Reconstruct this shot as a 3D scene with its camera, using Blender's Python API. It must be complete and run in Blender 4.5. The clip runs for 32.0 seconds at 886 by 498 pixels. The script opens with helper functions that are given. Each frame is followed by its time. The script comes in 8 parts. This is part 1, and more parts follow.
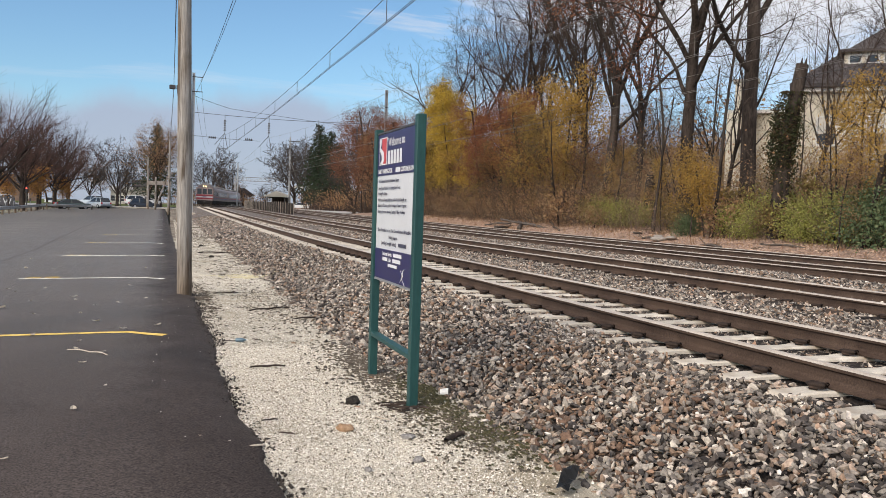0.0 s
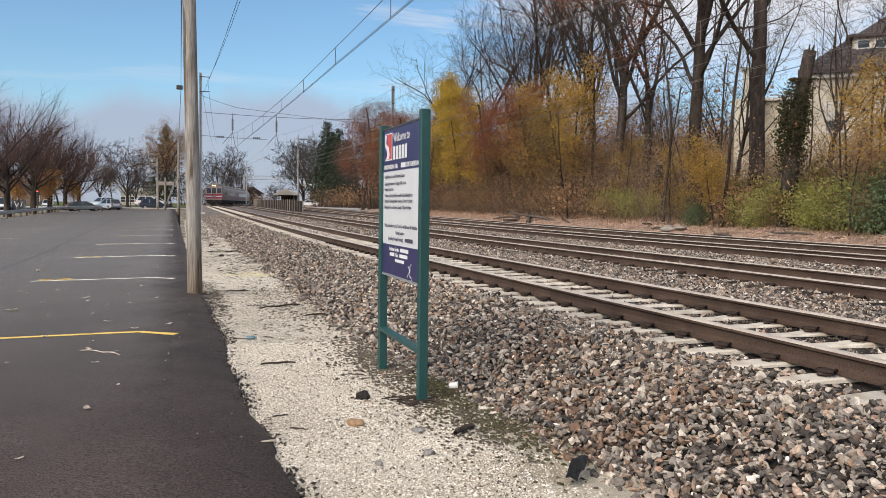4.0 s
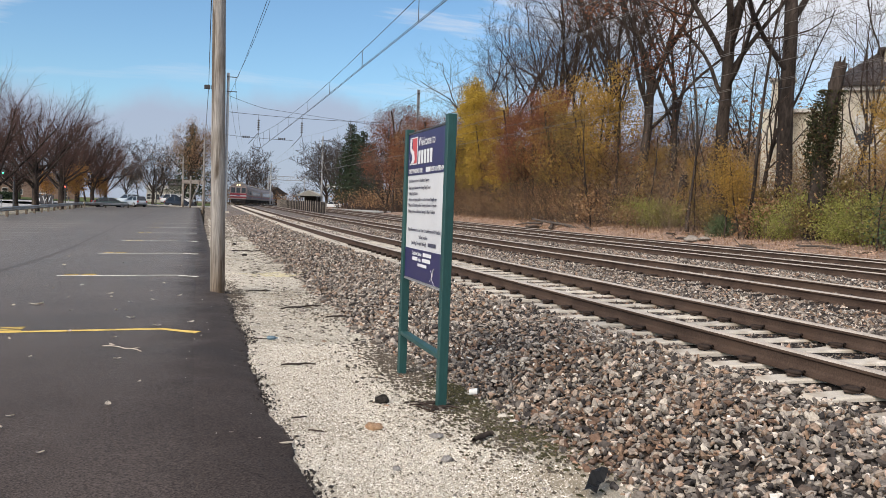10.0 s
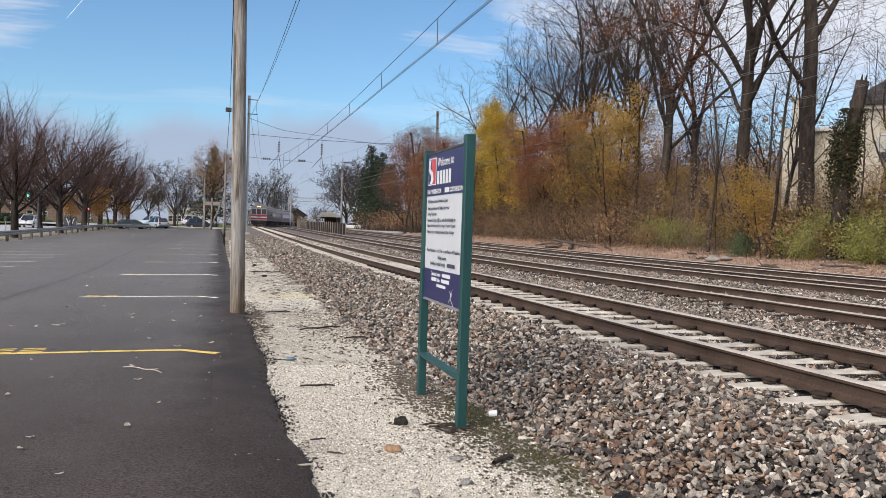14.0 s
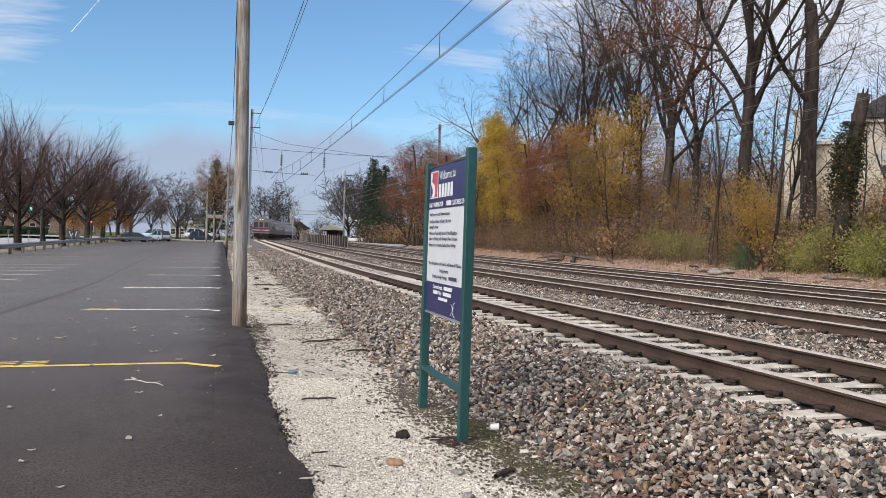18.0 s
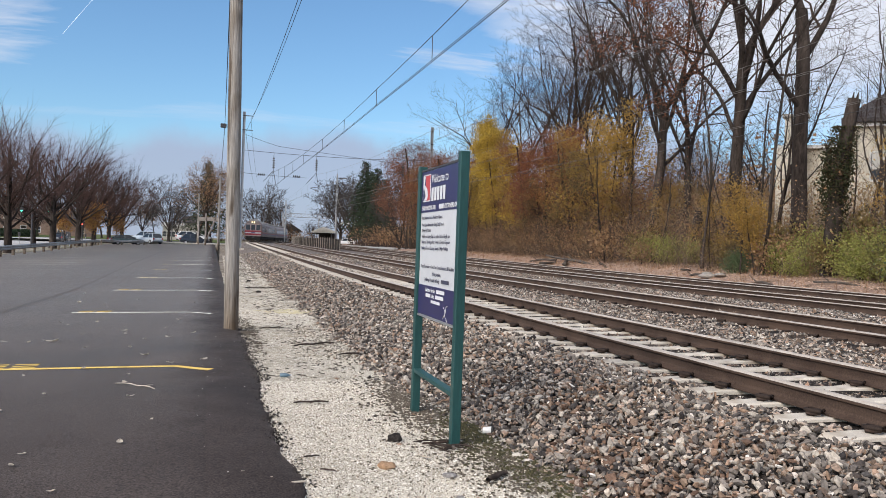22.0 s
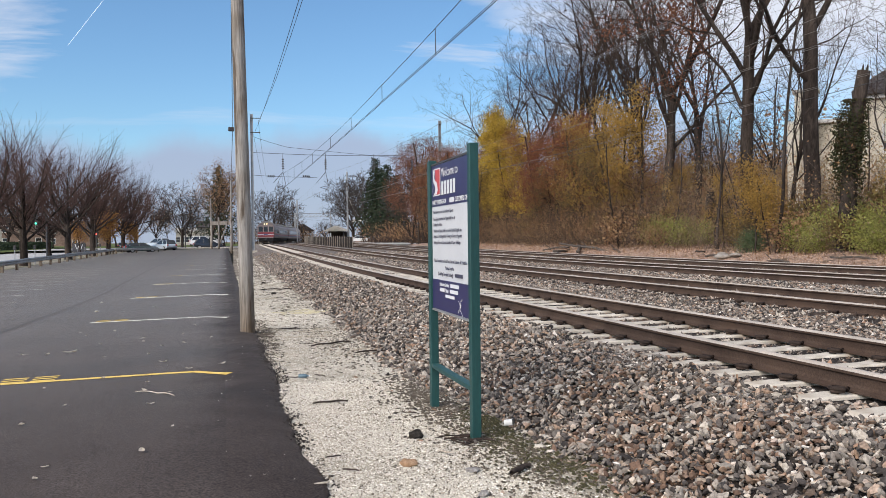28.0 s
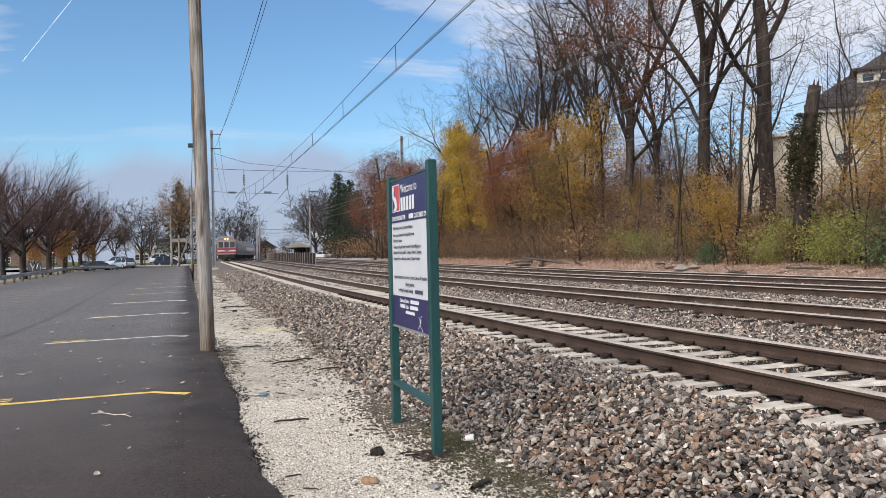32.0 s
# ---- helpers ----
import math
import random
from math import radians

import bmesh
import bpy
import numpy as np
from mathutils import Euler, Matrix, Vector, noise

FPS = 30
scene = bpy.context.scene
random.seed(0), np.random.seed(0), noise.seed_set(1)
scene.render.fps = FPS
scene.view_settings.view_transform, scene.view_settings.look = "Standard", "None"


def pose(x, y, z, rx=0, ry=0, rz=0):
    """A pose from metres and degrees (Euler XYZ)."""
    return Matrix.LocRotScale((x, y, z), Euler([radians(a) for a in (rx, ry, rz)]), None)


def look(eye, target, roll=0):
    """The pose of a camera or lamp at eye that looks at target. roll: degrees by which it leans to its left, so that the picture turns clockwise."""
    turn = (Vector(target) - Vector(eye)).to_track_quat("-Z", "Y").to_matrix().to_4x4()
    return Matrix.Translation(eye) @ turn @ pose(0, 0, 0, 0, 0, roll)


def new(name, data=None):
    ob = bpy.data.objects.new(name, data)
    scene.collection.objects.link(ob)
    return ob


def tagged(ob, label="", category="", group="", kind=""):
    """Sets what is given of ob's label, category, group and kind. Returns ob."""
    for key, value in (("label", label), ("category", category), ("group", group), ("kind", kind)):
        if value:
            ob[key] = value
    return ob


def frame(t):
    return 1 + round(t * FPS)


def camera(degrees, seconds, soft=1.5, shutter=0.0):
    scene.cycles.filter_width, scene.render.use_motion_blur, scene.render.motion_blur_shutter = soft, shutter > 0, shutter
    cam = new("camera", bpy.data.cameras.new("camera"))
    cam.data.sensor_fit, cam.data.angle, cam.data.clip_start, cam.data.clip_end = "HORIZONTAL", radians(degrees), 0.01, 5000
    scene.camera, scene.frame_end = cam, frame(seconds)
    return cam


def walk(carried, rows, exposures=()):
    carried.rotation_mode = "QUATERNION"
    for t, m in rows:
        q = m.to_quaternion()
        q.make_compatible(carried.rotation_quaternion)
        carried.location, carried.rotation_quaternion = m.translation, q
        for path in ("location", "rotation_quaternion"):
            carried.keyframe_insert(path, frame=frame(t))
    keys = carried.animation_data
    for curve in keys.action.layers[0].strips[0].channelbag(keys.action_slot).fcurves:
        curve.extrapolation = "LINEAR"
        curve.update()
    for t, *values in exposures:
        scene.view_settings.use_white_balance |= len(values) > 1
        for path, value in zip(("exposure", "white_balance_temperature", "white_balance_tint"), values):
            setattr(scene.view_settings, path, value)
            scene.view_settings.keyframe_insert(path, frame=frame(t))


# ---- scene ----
cam = camera(56.2, 32.0, soft=0.35)
PATH = [
    (0, (-4.675, -0.009, 1.233), (-4.032, 1.883, 1.142), 1.9),
    (0.5, (-4.677, -0.018, 1.233), (-4.02, 1.869, 1.145), 1.9),
    (1, (-4.676, -0.022, 1.236), (-4.017, 1.865, 1.149), 2.1),
    (1.5, (-4.677, -0.017, 1.237), (-4.026, 1.872, 1.152), 2.3),
    (2, (-4.676, -0.032, 1.236), (-4.03, 1.858, 1.148), 2.2),
    (2.5, (-4.672, -0.03, 1.235), (-4.03, 1.862, 1.144), 1.8),
    (3, (-4.667, -0.037, 1.237), (-4.026, 1.855, 1.14), 1.4),
    (3.5, (-4.661, -0.05, 1.231), (-4.029, 1.845, 1.132), 0.9),
    (5.5, (-4.656, -0.021, 1.231), (-4.068, 1.887, 1.106), 1.2),
    (6, (-4.653, -0.028, 1.238), (-4.075, 1.883, 1.112), 1.2),
    (6.5, (-4.661, -0.025, 1.236), (-4.087, 1.887, 1.116), 1.2),
    (7, (-4.657, -0.016, 1.238), (-4.087, 1.897, 1.124), 1.1),
    (7.5, (-4.662, -0.022, 1.237), (-4.093, 1.892, 1.126), 1.2),
    (8, (-4.659, -0.016, 1.233), (-4.09, 1.898, 1.123), 1.5),
    (8.5, (-4.669, -0.018, 1.233), (-4.098, 1.896, 1.121), 1.9),
    (9, (-4.661, -0.019, 1.234), (-4.092, 1.895, 1.124), 2.0),
    (9.5, (-4.663, -0.017, 1.235), (-4.092, 1.897, 1.131), 2.2),
    (10, (-4.664, -0.017, 1.237), (-4.093, 1.897, 1.142), 2.1),
    (10.5, (-4.66, -0.02, 1.24), (-4.094, 1.896, 1.155), 2.0),
    (11, (-4.656, -0.019, 1.237), (-4.097, 1.9, 1.162), 1.9),
    (11.5, (-4.658, -0.016, 1.24), (-4.105, 1.905, 1.171), 1.9),
    (12, (-4.656, -0.01, 1.237), (-4.111, 1.913, 1.174), 1.9),
    (12.5, (-4.662, -0.01, 1.236), (-4.121, 1.915, 1.178), 1.9),
    (13, (-4.66, -0.022, 1.241), (-4.126, 1.905, 1.188), 1.8),
    (13.5, (-4.658, 0.0, 1.239), (-4.128, 1.927, 1.19), 1.9),
    (14, (-4.654, 0.006, 1.235), (-4.129, 1.935, 1.188), 1.9),
    (14.5, (-4.657, -0.003, 1.238), (-4.137, 1.928, 1.194), 2.0),
    (16.5, (-4.653, 0.0, 1.236), (-4.137, 1.932, 1.207), 1.9),
    (17, (-4.654, -0.002, 1.239), (-4.136, 1.929, 1.214), 1.8),
    (17.5, (-4.65, -0.01, 1.24), (-4.131, 1.922, 1.218), 1.7),
    (18, (-4.653, -0.004, 1.236), (-4.134, 1.927, 1.22), 1.9),
    (18.5, (-4.65, 0.006, 1.237), (-4.133, 1.938, 1.223), 1.9),
    (19, (-4.653, 0.001, 1.239), (-4.138, 1.934, 1.226), 1.9),
    (19.5, (-4.654, 0.007, 1.241), (-4.141, 1.94, 1.228), 1.9),
    (20, (-4.658, 0.007, 1.239), (-4.145, 1.94, 1.226), 1.9),
    (20.5, (-4.658, -0.006, 1.241), (-4.143, 1.927, 1.23), 2.0),
    (21, (-4.66, 0.004, 1.238), (-4.14, 1.935, 1.227), 2.1),
    (21.5, (-4.664, -0.011, 1.238), (-4.135, 1.918, 1.229), 2.1),
    (22, (-4.656, -0.007, 1.238), (-4.119, 1.92, 1.23), 2.0),
    (22.5, (-4.651, -0.004, 1.24), (-4.11, 1.921, 1.231), 1.9),
    (23, (-4.655, -0.002, 1.242), (-4.118, 1.924, 1.232), 1.8),
    (23.5, (-4.651, -0.005, 1.237), (-4.123, 1.924, 1.228), 1.8),
    (24, (-4.665, -0.013, 1.238), (-4.147, 1.919, 1.227), 1.8),
    (24.5, (-4.662, -0.008, 1.242), (-4.152, 1.925, 1.229), 1.5),
    (25, (-4.675, -0.02, 1.24), (-4.168, 1.915, 1.22), 1.1),
    (25.5, (-4.665, -0.002, 1.242), (-4.163, 1.933, 1.212), 0.6),
    (27.5, (-4.643, 0.031, 1.245), (-4.151, 1.97, 1.21), -0.5),
    (28, (-4.641, 0.035, 1.245), (-4.134, 1.97, 1.22), -0.7),
    (28.5, (-4.648, 0.022, 1.248), (-4.124, 1.952, 1.23), -0.9),
    (29, (-4.643, 0.027, 1.25), (-4.102, 1.953, 1.235), -1.3),
    (29.5, (-4.647, 0.012, 1.247), (-4.091, 1.933, 1.234), -1.7),
    (30, (-4.629, 0.026, 1.252), (-4.055, 1.942, 1.244), -2.0),
    (30.5, (-4.622, -0.006, 1.266), (-4.033, 1.905, 1.269), -2.1),
    (31, (-4.619, -0.024, 1.258), (-4.014, 1.882, 1.27), -2.1),
    (31.5, (-4.613, -0.005, 1.263), (-4.008, 1.901, 1.28), -1.7),
    (32, (-4.613, 0.006, 1.255), (-4.021, 1.917, 1.264), -1.3),
]
walk(cam, [(t, look(eye, target, roll)) for t, eye, target, roll in PATH],
     ((0, 0.08, 7000, 13), (9, 0.08, 6950, 13), (13, 0.08, 6750, 13), (19, 0.08, 6600, 13), (32, 0.08, 6600, 13)))

# ---- world, sun, exposure ----
world = bpy.data.worlds.new("sky")
scene.world = world
world.use_nodes = True
wn, wl = world.node_tree.nodes, world.node_tree.links
wn.clear()
SUN_AZ, SUN_EL = radians(236), radians(38)     # azimuth from +y to the right


def wnode(kind, **values):
    n = wn.new(kind)
    for key, value in values.items():
        n.inputs[key].default_value = value
    return n


sky = wn.new("ShaderNodeTexSky")
sky.sky_type, sky.sun_disc, sky.sun_elevation, sky.sun_rotation = "NISHITA", False, SUN_EL, SUN_AZ
sky.air_density, sky.dust_density, sky.ozone_density = 1.0, 0.6, 1.6
coord = wn.new("ShaderNodeTexCoord")
split = wn.new("ShaderNodeSeparateXYZ")
wl.new(coord.outputs["Generated"], split.inputs[0])
# clouds lie on a high flat layer, so their streaks shorten towards the horizon
lift_z = wn.new("ShaderNodeMath")
lift_z.operation = "ADD"
lift_z.inputs[1].default_value = 0.12
wl.new(split.outputs["Z"], lift_z.inputs[0])
plane = wn.new("ShaderNodeVectorMath")
plane.operation = "DIVIDE"
wl.new(coord.outputs["Generated"], plane.inputs[0])
pack = wn.new("ShaderNodeCombineXYZ")
for i in range(3):
    wl.new(lift_z.outputs[0], pack.inputs[i])
wl.new(pack.outputs[0], plane.inputs[1])
stretch = wn.new("ShaderNodeMapping")
stretch.inputs["Scale"].default_value = (0.55, 1.5, 1.0)
stretch.inputs["Rotation"].default_value = (0, 0, radians(-38))
stretch.inputs["Location"].default_value = (0.4, 1.3, 0)
wl.new(plane.outputs[0], stretch.inputs[0])
streaks = wnode("ShaderNodeTexNoise", Scale=1.3, Detail=8.0, Roughness=0.62, Distortion=0.4)
wl.new(stretch.outputs[0], streaks.inputs["Vector"])
thin = wn.new("ShaderNodeMapRange")
thin.inputs["From Min"].default_value, thin.inputs["From Max"].default_value = 0.60, 0.82
high = wn.new("ShaderNodeMapRange")
high.interpolation_type = "SMOOTHSTEP"
high.inputs["From Min"].default_value, high.inputs["From Max"].default_value = 0.08, 0.24
wl.new(split.outputs["Z"], high.inputs["Value"])
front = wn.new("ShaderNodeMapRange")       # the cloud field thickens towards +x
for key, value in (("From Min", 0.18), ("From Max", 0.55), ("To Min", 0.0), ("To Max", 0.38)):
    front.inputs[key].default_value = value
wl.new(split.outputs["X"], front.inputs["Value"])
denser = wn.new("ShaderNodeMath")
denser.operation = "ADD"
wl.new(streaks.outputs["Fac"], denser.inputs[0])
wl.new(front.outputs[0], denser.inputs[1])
aim = wn.new("ShaderNodeVectorMath")       # a thicker field of streaks over the road
aim.operation = "DOT_PRODUCT"
aim.inputs[1].default_value = (-0.29, 0.91, 0.29)
wl.new(coord.outputs["Generated"], aim.inputs[0])
near_aim = wn.new("ShaderNodeMapRange")
near_aim.interpolation_type = "SMOOTHSTEP"
for key, value in (("From Min", 0.978), ("From Max", 0.999), ("To Min", 0.0), ("To Max", 0.24)):
    near_aim.inputs[key].default_value = value
wl.new(aim.outputs["Value"], near_aim.inputs["Value"])
more = wn.new("ShaderNodeMath")
more.operation = "ADD"
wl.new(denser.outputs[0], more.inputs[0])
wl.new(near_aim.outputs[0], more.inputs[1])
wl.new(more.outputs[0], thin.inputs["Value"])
thin_high = wn.new("ShaderNodeMath")
thin_high.operation = "MULTIPLY"
wl.new(thin.outputs[0], thin_high.inputs[0])
wl.new(high.outputs[0], thin_high.inputs[1])
# a grey bank of cloud low over the horizon, with an uneven top
bank_noise = wnode("ShaderNodeTexNoise", Scale=2.6, Detail=7.0, Roughness=0.55)
wl.new(coord.outputs["Generated"], bank_noise.inputs["Vector"])
bank_top = wn.new("ShaderNodeMath")
bank_top.operation = "MULTIPLY_ADD"
bank_top.inputs[1].default_value, bank_top.inputs[2].default_value = 0.22, -0.11
wl.new(bank_noise.outputs["Fac"], bank_top.inputs[0])
bank_height = wn.new("ShaderNodeMath")
bank_height.operation = "SUBTRACT"
wl.new(split.outputs["Z"], bank_height.inputs[0])
wl.new(bank_top.outputs[0], bank_height.inputs[1])
bank = wn.new("ShaderNodeMapRange")
bank.interpolation_type = "SMOOTHSTEP"
for key, value in (("From Min", 0.098), ("From Max", 0.142), ("To Min", 0.85), ("To Max", 0.0)):
    bank.inputs[key].default_value = value
wl.new(bank_height.outputs[0], bank.inputs["Value"])
SKY = 0.126
scaled = wn.new("ShaderNodeMix")
scaled.data_type, scaled.blend_type = "RGBA", "MULTIPLY"
scaled.inputs[0].default_value = 1.0
wl.new(sky.outputs[0], scaled.inputs[6])
scaled.inputs[7].default_value = (SKY * 0.73, SKY * 1.0, SKY * 1.16, 1)
with_bank = wn.new("ShaderNodeMix")
with_bank.data_type = "RGBA"
wl.new(bank.outputs[0], with_bank.inputs[0])
wl.new(scaled.outputs[2], with_bank.inputs[6])
with_bank.inputs[7].default_value = (0.385, 0.455, 0.615, 1)
with_cloud = wn.new("ShaderNodeMix")
with_cloud.data_type = "RGBA"
wl.new(thin_high.outputs[0], with_cloud.inputs[0])
wl.new(with_bank.outputs[2], with_cloud.inputs[6])
with_cloud.inputs[7].default_value = (0.72, 0.78, 0.88, 1)
back = wnode("ShaderNodeBackground", Strength=1.0)
wl.new(with_cloud.outputs[2], back.inputs[0])
out = wn.new("ShaderNodeOutputWorld")
wl.new(back.outputs[0], out.inputs[0])

sun = new("sun", bpy.data.lights.new("sun", "SUN"))
sun.data.energy, sun.data.angle, sun.data.color = 4.8, radians(54), (1.0, 0.90, 0.77)
sun_way = Vector((math.sin(SUN_AZ) * math.cos(SUN_EL), math.cos(SUN_AZ) * math.cos(SUN_EL), math.sin(SUN_EL)))
sun.matrix_world = look(sun_way * 50, (0, 0, 0))


# ---- materials ----
def material(name, dark, light, rough=0.8, scale=4.0, bump=0.3, fine=60.0, relief=0.01, metal=0.0, ramp=None,
             stain=None, stain_scale=0.6, local=True, vary=0.0, spec=None, squeeze=(1, 1, 1), islands=None, fleck=0.25):
    """A surface with broad and fine variation of colour, and relief. islands: colours given to loose pieces by chance."""
    m = bpy.data.materials.new(name)
    m.use_nodes = True
    n, l = m.node_tree.nodes, m.node_tree.links
    b = n["Principled BSDF"]
    b.inputs["Roughness"].default_value, b.inputs["Metallic"].default_value = rough, metal
    b.inputs["Specular IOR Level"].default_value = (0.4 if rough < 0.6 else 0.10) if spec is None else spec
    where = n.new("ShaderNodeTexCoord")
    scaled_by = n.new("ShaderNodeMapping")
    scaled_by.inputs["Scale"].default_value = squeeze
    if local:
        l.new(where.outputs["Object"], scaled_by.inputs[0])
    else:
        geo = n.new("ShaderNodeNewGeometry")
        l.new(geo.outputs["Position"], scaled_by.inputs[0])

    def tex(s, detail=6.0, roughness=0.6):
        t = n.new("ShaderNodeTexNoise")
        t.inputs["Scale"].default_value, t.inputs["Detail"].default_value, t.inputs["Roughness"].default_value = s, detail, roughness
        l.new(scaled_by.outputs[0], t.inputs["Vector"])
        return t

    def mix(fac, a, c, blend="MIX"):
        x = n.new("ShaderNodeMix")
        x.data_type, x.blend_type = "RGBA", blend
        for socket, value in ((0, fac), (6, a), (7, c)):
            if isinstance(value, (tuple, list)):
                x.inputs[socket].default_value = (*value, 1)[:4]
            elif isinstance(value, (int, float)):
                x.inputs[socket].default_value = value
            else:
                l.new(value, x.inputs[socket])
        return x.outputs[2]

    broad, grain = tex(scale), tex(fine, 3.0)
    r = n.new("ShaderNodeValToRGB")
    stops = ramp or ((0.32, dark), (0.68, light))
    for k, (at, c) in enumerate(stops):
        e = r.color_ramp.elements[k] if k < 2 else r.color_ramp.elements.new(at)
        e.position, e.color = at, (*c, 1)
    if islands:
        geo2 = n.new("ShaderNodeNewGeometry")
        l.new(geo2.outputs["Random Per Island"], r.inputs[0])
    else:
        l.new(broad.outputs["Fac"], r.inputs[0])
    colour = r.outputs[0]
    g = n.new("ShaderNodeMapRange")
    for key, value in (("From Min", 0.3), ("From Max", 0.7), ("To Min", 1 - fleck), ("To Max", 1 + fleck)):
        g.inputs[key].default_value = value
    l.new(grain.outputs["Fac"], g.inputs["Value"])
    gc = n.new("ShaderNodeCombineColor")
    for k in range(3):
        l.new(g.outputs[0], gc.inputs[k])
    colour = mix(1.0, colour, gc.outputs[0], "MULTIPLY")
    if stain:
        st = tex(stain_scale, 4.0)
        sr = n.new("ShaderNodeMapRange")
        sr.inputs["From Min"].default_value, sr.inputs["From Max"].default_value = 0.52, 0.68
        l.new(st.outputs["Fac"], sr.inputs["Value"])
        colour = mix(sr.outputs[0], colour, stain)
    if vary:
        info = n.new("ShaderNodeObjectInfo")
        vr = n.new("ShaderNodeMapRange")
        vr.inputs["To Min"].default_value, vr.inputs["To Max"].default_value = 1 - vary, 1 + vary
        l.new(info.outputs["Random"], vr.inputs["Value"])
        vc = n.new("ShaderNodeCombineColor")
        for k in range(3):
            l.new(vr.outputs[0], vc.inputs[k])
        colour = mix(1.0, colour, vc.outputs[0], "MULTIPLY")
    l.new(colour, b.inputs["Base Color"])
    if bump:
        bp = n.new("ShaderNodeBump")
        bp.inputs["Strength"].default_value, bp.inputs["Distance"].default_value = bump, relief
        l.new(grain.outputs["Fac"], bp.inputs["Height"])
        l.new(bp.outputs[0], b.inputs["Normal"])
    return m


def glow(name, colour, strength):
    m = bpy.data.materials.new(name)
    m.use_nodes = True
    b = m.node_tree.nodes["Principled BSDF"]
    b.inputs["Base Color"].default_value = (*colour, 1)
    b.inputs["Emission Color"].default_value = (*colour, 1)
    b.inputs["Emission Strength"].default_value = strength
    return m


def leafage(name, colours, through_light=0.35, faded=0.0):
    """Leaves: a colour for each leaf by chance, partly letting light through."""
    m = bpy.data.materials.new(name)
    m.use_nodes = True
    n, l = m.node_tree.nodes, m.node_tree.links
    b = n["Principled BSDF"]
    b.inputs["Roughness"].default_value, b.inputs["Specular IOR Level"].default_value = 0.7, 0.12
    geo = n.new("ShaderNodeNewGeometry")
    r = n.new("ShaderNodeValToRGB")
    for k, c in enumerate(colours):
        e = r.color_ramp.elements[k] if k < 2 else r.color_ramp.elements.new(0.5)
        e.position, e.color = k / (len(colours) - 1), (*c, 1)
    l.new(geo.outputs["Random Per Island"], r.inputs[0])
    info, part_of, duller = n.new("ShaderNodeObjectInfo"), n.new("ShaderNodeMapRange"), n.new("ShaderNodeMix")
    part_of.inputs["To Min"].default_value, part_of.inputs["To Max"].default_value = 0.0, faded
    l.new(info.outputs["Random"], part_of.inputs["Value"])
    duller.data_type = "RGBA"
    duller.inputs[7].default_value = (0.17, 0.105, 0.055, 1)
    l.new(part_of.outputs[0], duller.inputs[0])
    l.new(r.outputs[0], duller.inputs[6])
    l.new(duller.outputs[2], b.inputs["Base Color"])
    tr = n.new("ShaderNodeBsdfTranslucent")
    l.new(duller.outputs[2], tr.inputs[0])
    ms = n.new("ShaderNodeMixShader")
    ms.inputs[0].default_value = through_light
    l.new(b.outputs[0], ms.inputs[1])
    l.new(tr.outputs[0], ms.inputs[2])
    l.new(ms.outputs[0], n["Material Output"].inputs["Surface"])
    return m


ASPHALT = material("asphalt", (0.047, 0.0368, 0.0325), (0.080, 0.0645, 0.0572), 0.75, 0.5, 0.45, 75.0, 0.004, local=False,
                   stain=(0.036, 0.031, 0.029), stain_scale=0.3, fleck=0.85)
FRESH_ASPHALT = material("fresh_asphalt", (0.032, 0.028, 0.026), (0.060, 0.053, 0.049), 0.75, 1.2, 0.8, 75.0, 0.008, local=False,
                         stain=(0.030, 0.027, 0.025), stain_scale=1.0, fleck=0.85)
for m_ in (ASPHALT,):      # grit scatters light forward and back at low angles
    b_ = m_.node_tree.nodes["Principled BSDF"]
    b_.inputs["Sheen Weight"].default_value, b_.inputs["Sheen Roughness"].default_value = 0.68, 0.17
    b_.inputs["Sheen Tint"].default_value = (1.0, 0.87, 0.78, 1)
# a darker strip, poured later, follows the lot's edge with a worn border
n_, l_ = ASPHALT.node_tree.nodes, ASPHALT.node_tree.links
geo_, sep_, rag_ = n_.new("ShaderNodeNewGeometry"), n_.new("ShaderNodeSeparateXYZ"), n_.new("ShaderNodeTexNoise")
l_.new(geo_.outputs["Position"], sep_.inputs[0])
l_.new(geo_.outputs["Position"], rag_.inputs["Vector"])
rag_.inputs["Scale"].default_value, rag_.inputs["Detail"].default_value = 1.6, 8.0
add_, band_, dark_ = n_.new("ShaderNodeMath"), n_.new("ShaderNodeMapRange"), n_.new("ShaderNodeMix")
add_.operation = "MULTIPLY_ADD"
add_.inputs[1].default_value = 0.6
l_.new(rag_.outputs["Fac"], add_.inputs[0])
l_.new(sep_.outputs["X"], add_.inputs[2])
band_.interpolation_type = "SMOOTHSTEP"
band_.inputs["From Min"].default_value, band_.inputs["From Max"].default_value, band_.inputs["To Max"].default_value = -5.0, -4.05, 1.0
l_.new(add_.outputs[0], band_.inputs["Value"])
dark_.data_type, dark_.blend_type = "RGBA", "MULTIPLY"
base_ = n_["Principled BSDF"].inputs["Base Color"]
l_.new(base_.links[0].from_socket, dark_.inputs[6])
dark_.inputs[7].default_value = (0.70, 0.695, 0.695, 1)
l_.new(band_.outputs[0], dark_.inputs[0])
l_.new(dark_.outputs[2], base_)
less_ = n_.new("ShaderNodeMapRange")
less_.inputs["To Min"].default_value, less_.inputs["To Max"].default_value = 0.80, 0.10
l_.new(band_.outputs[0], less_.inputs["Value"])
l_.new(less_.outputs[0], n_["Principled BSDF"].inputs["Sheen Weight"])
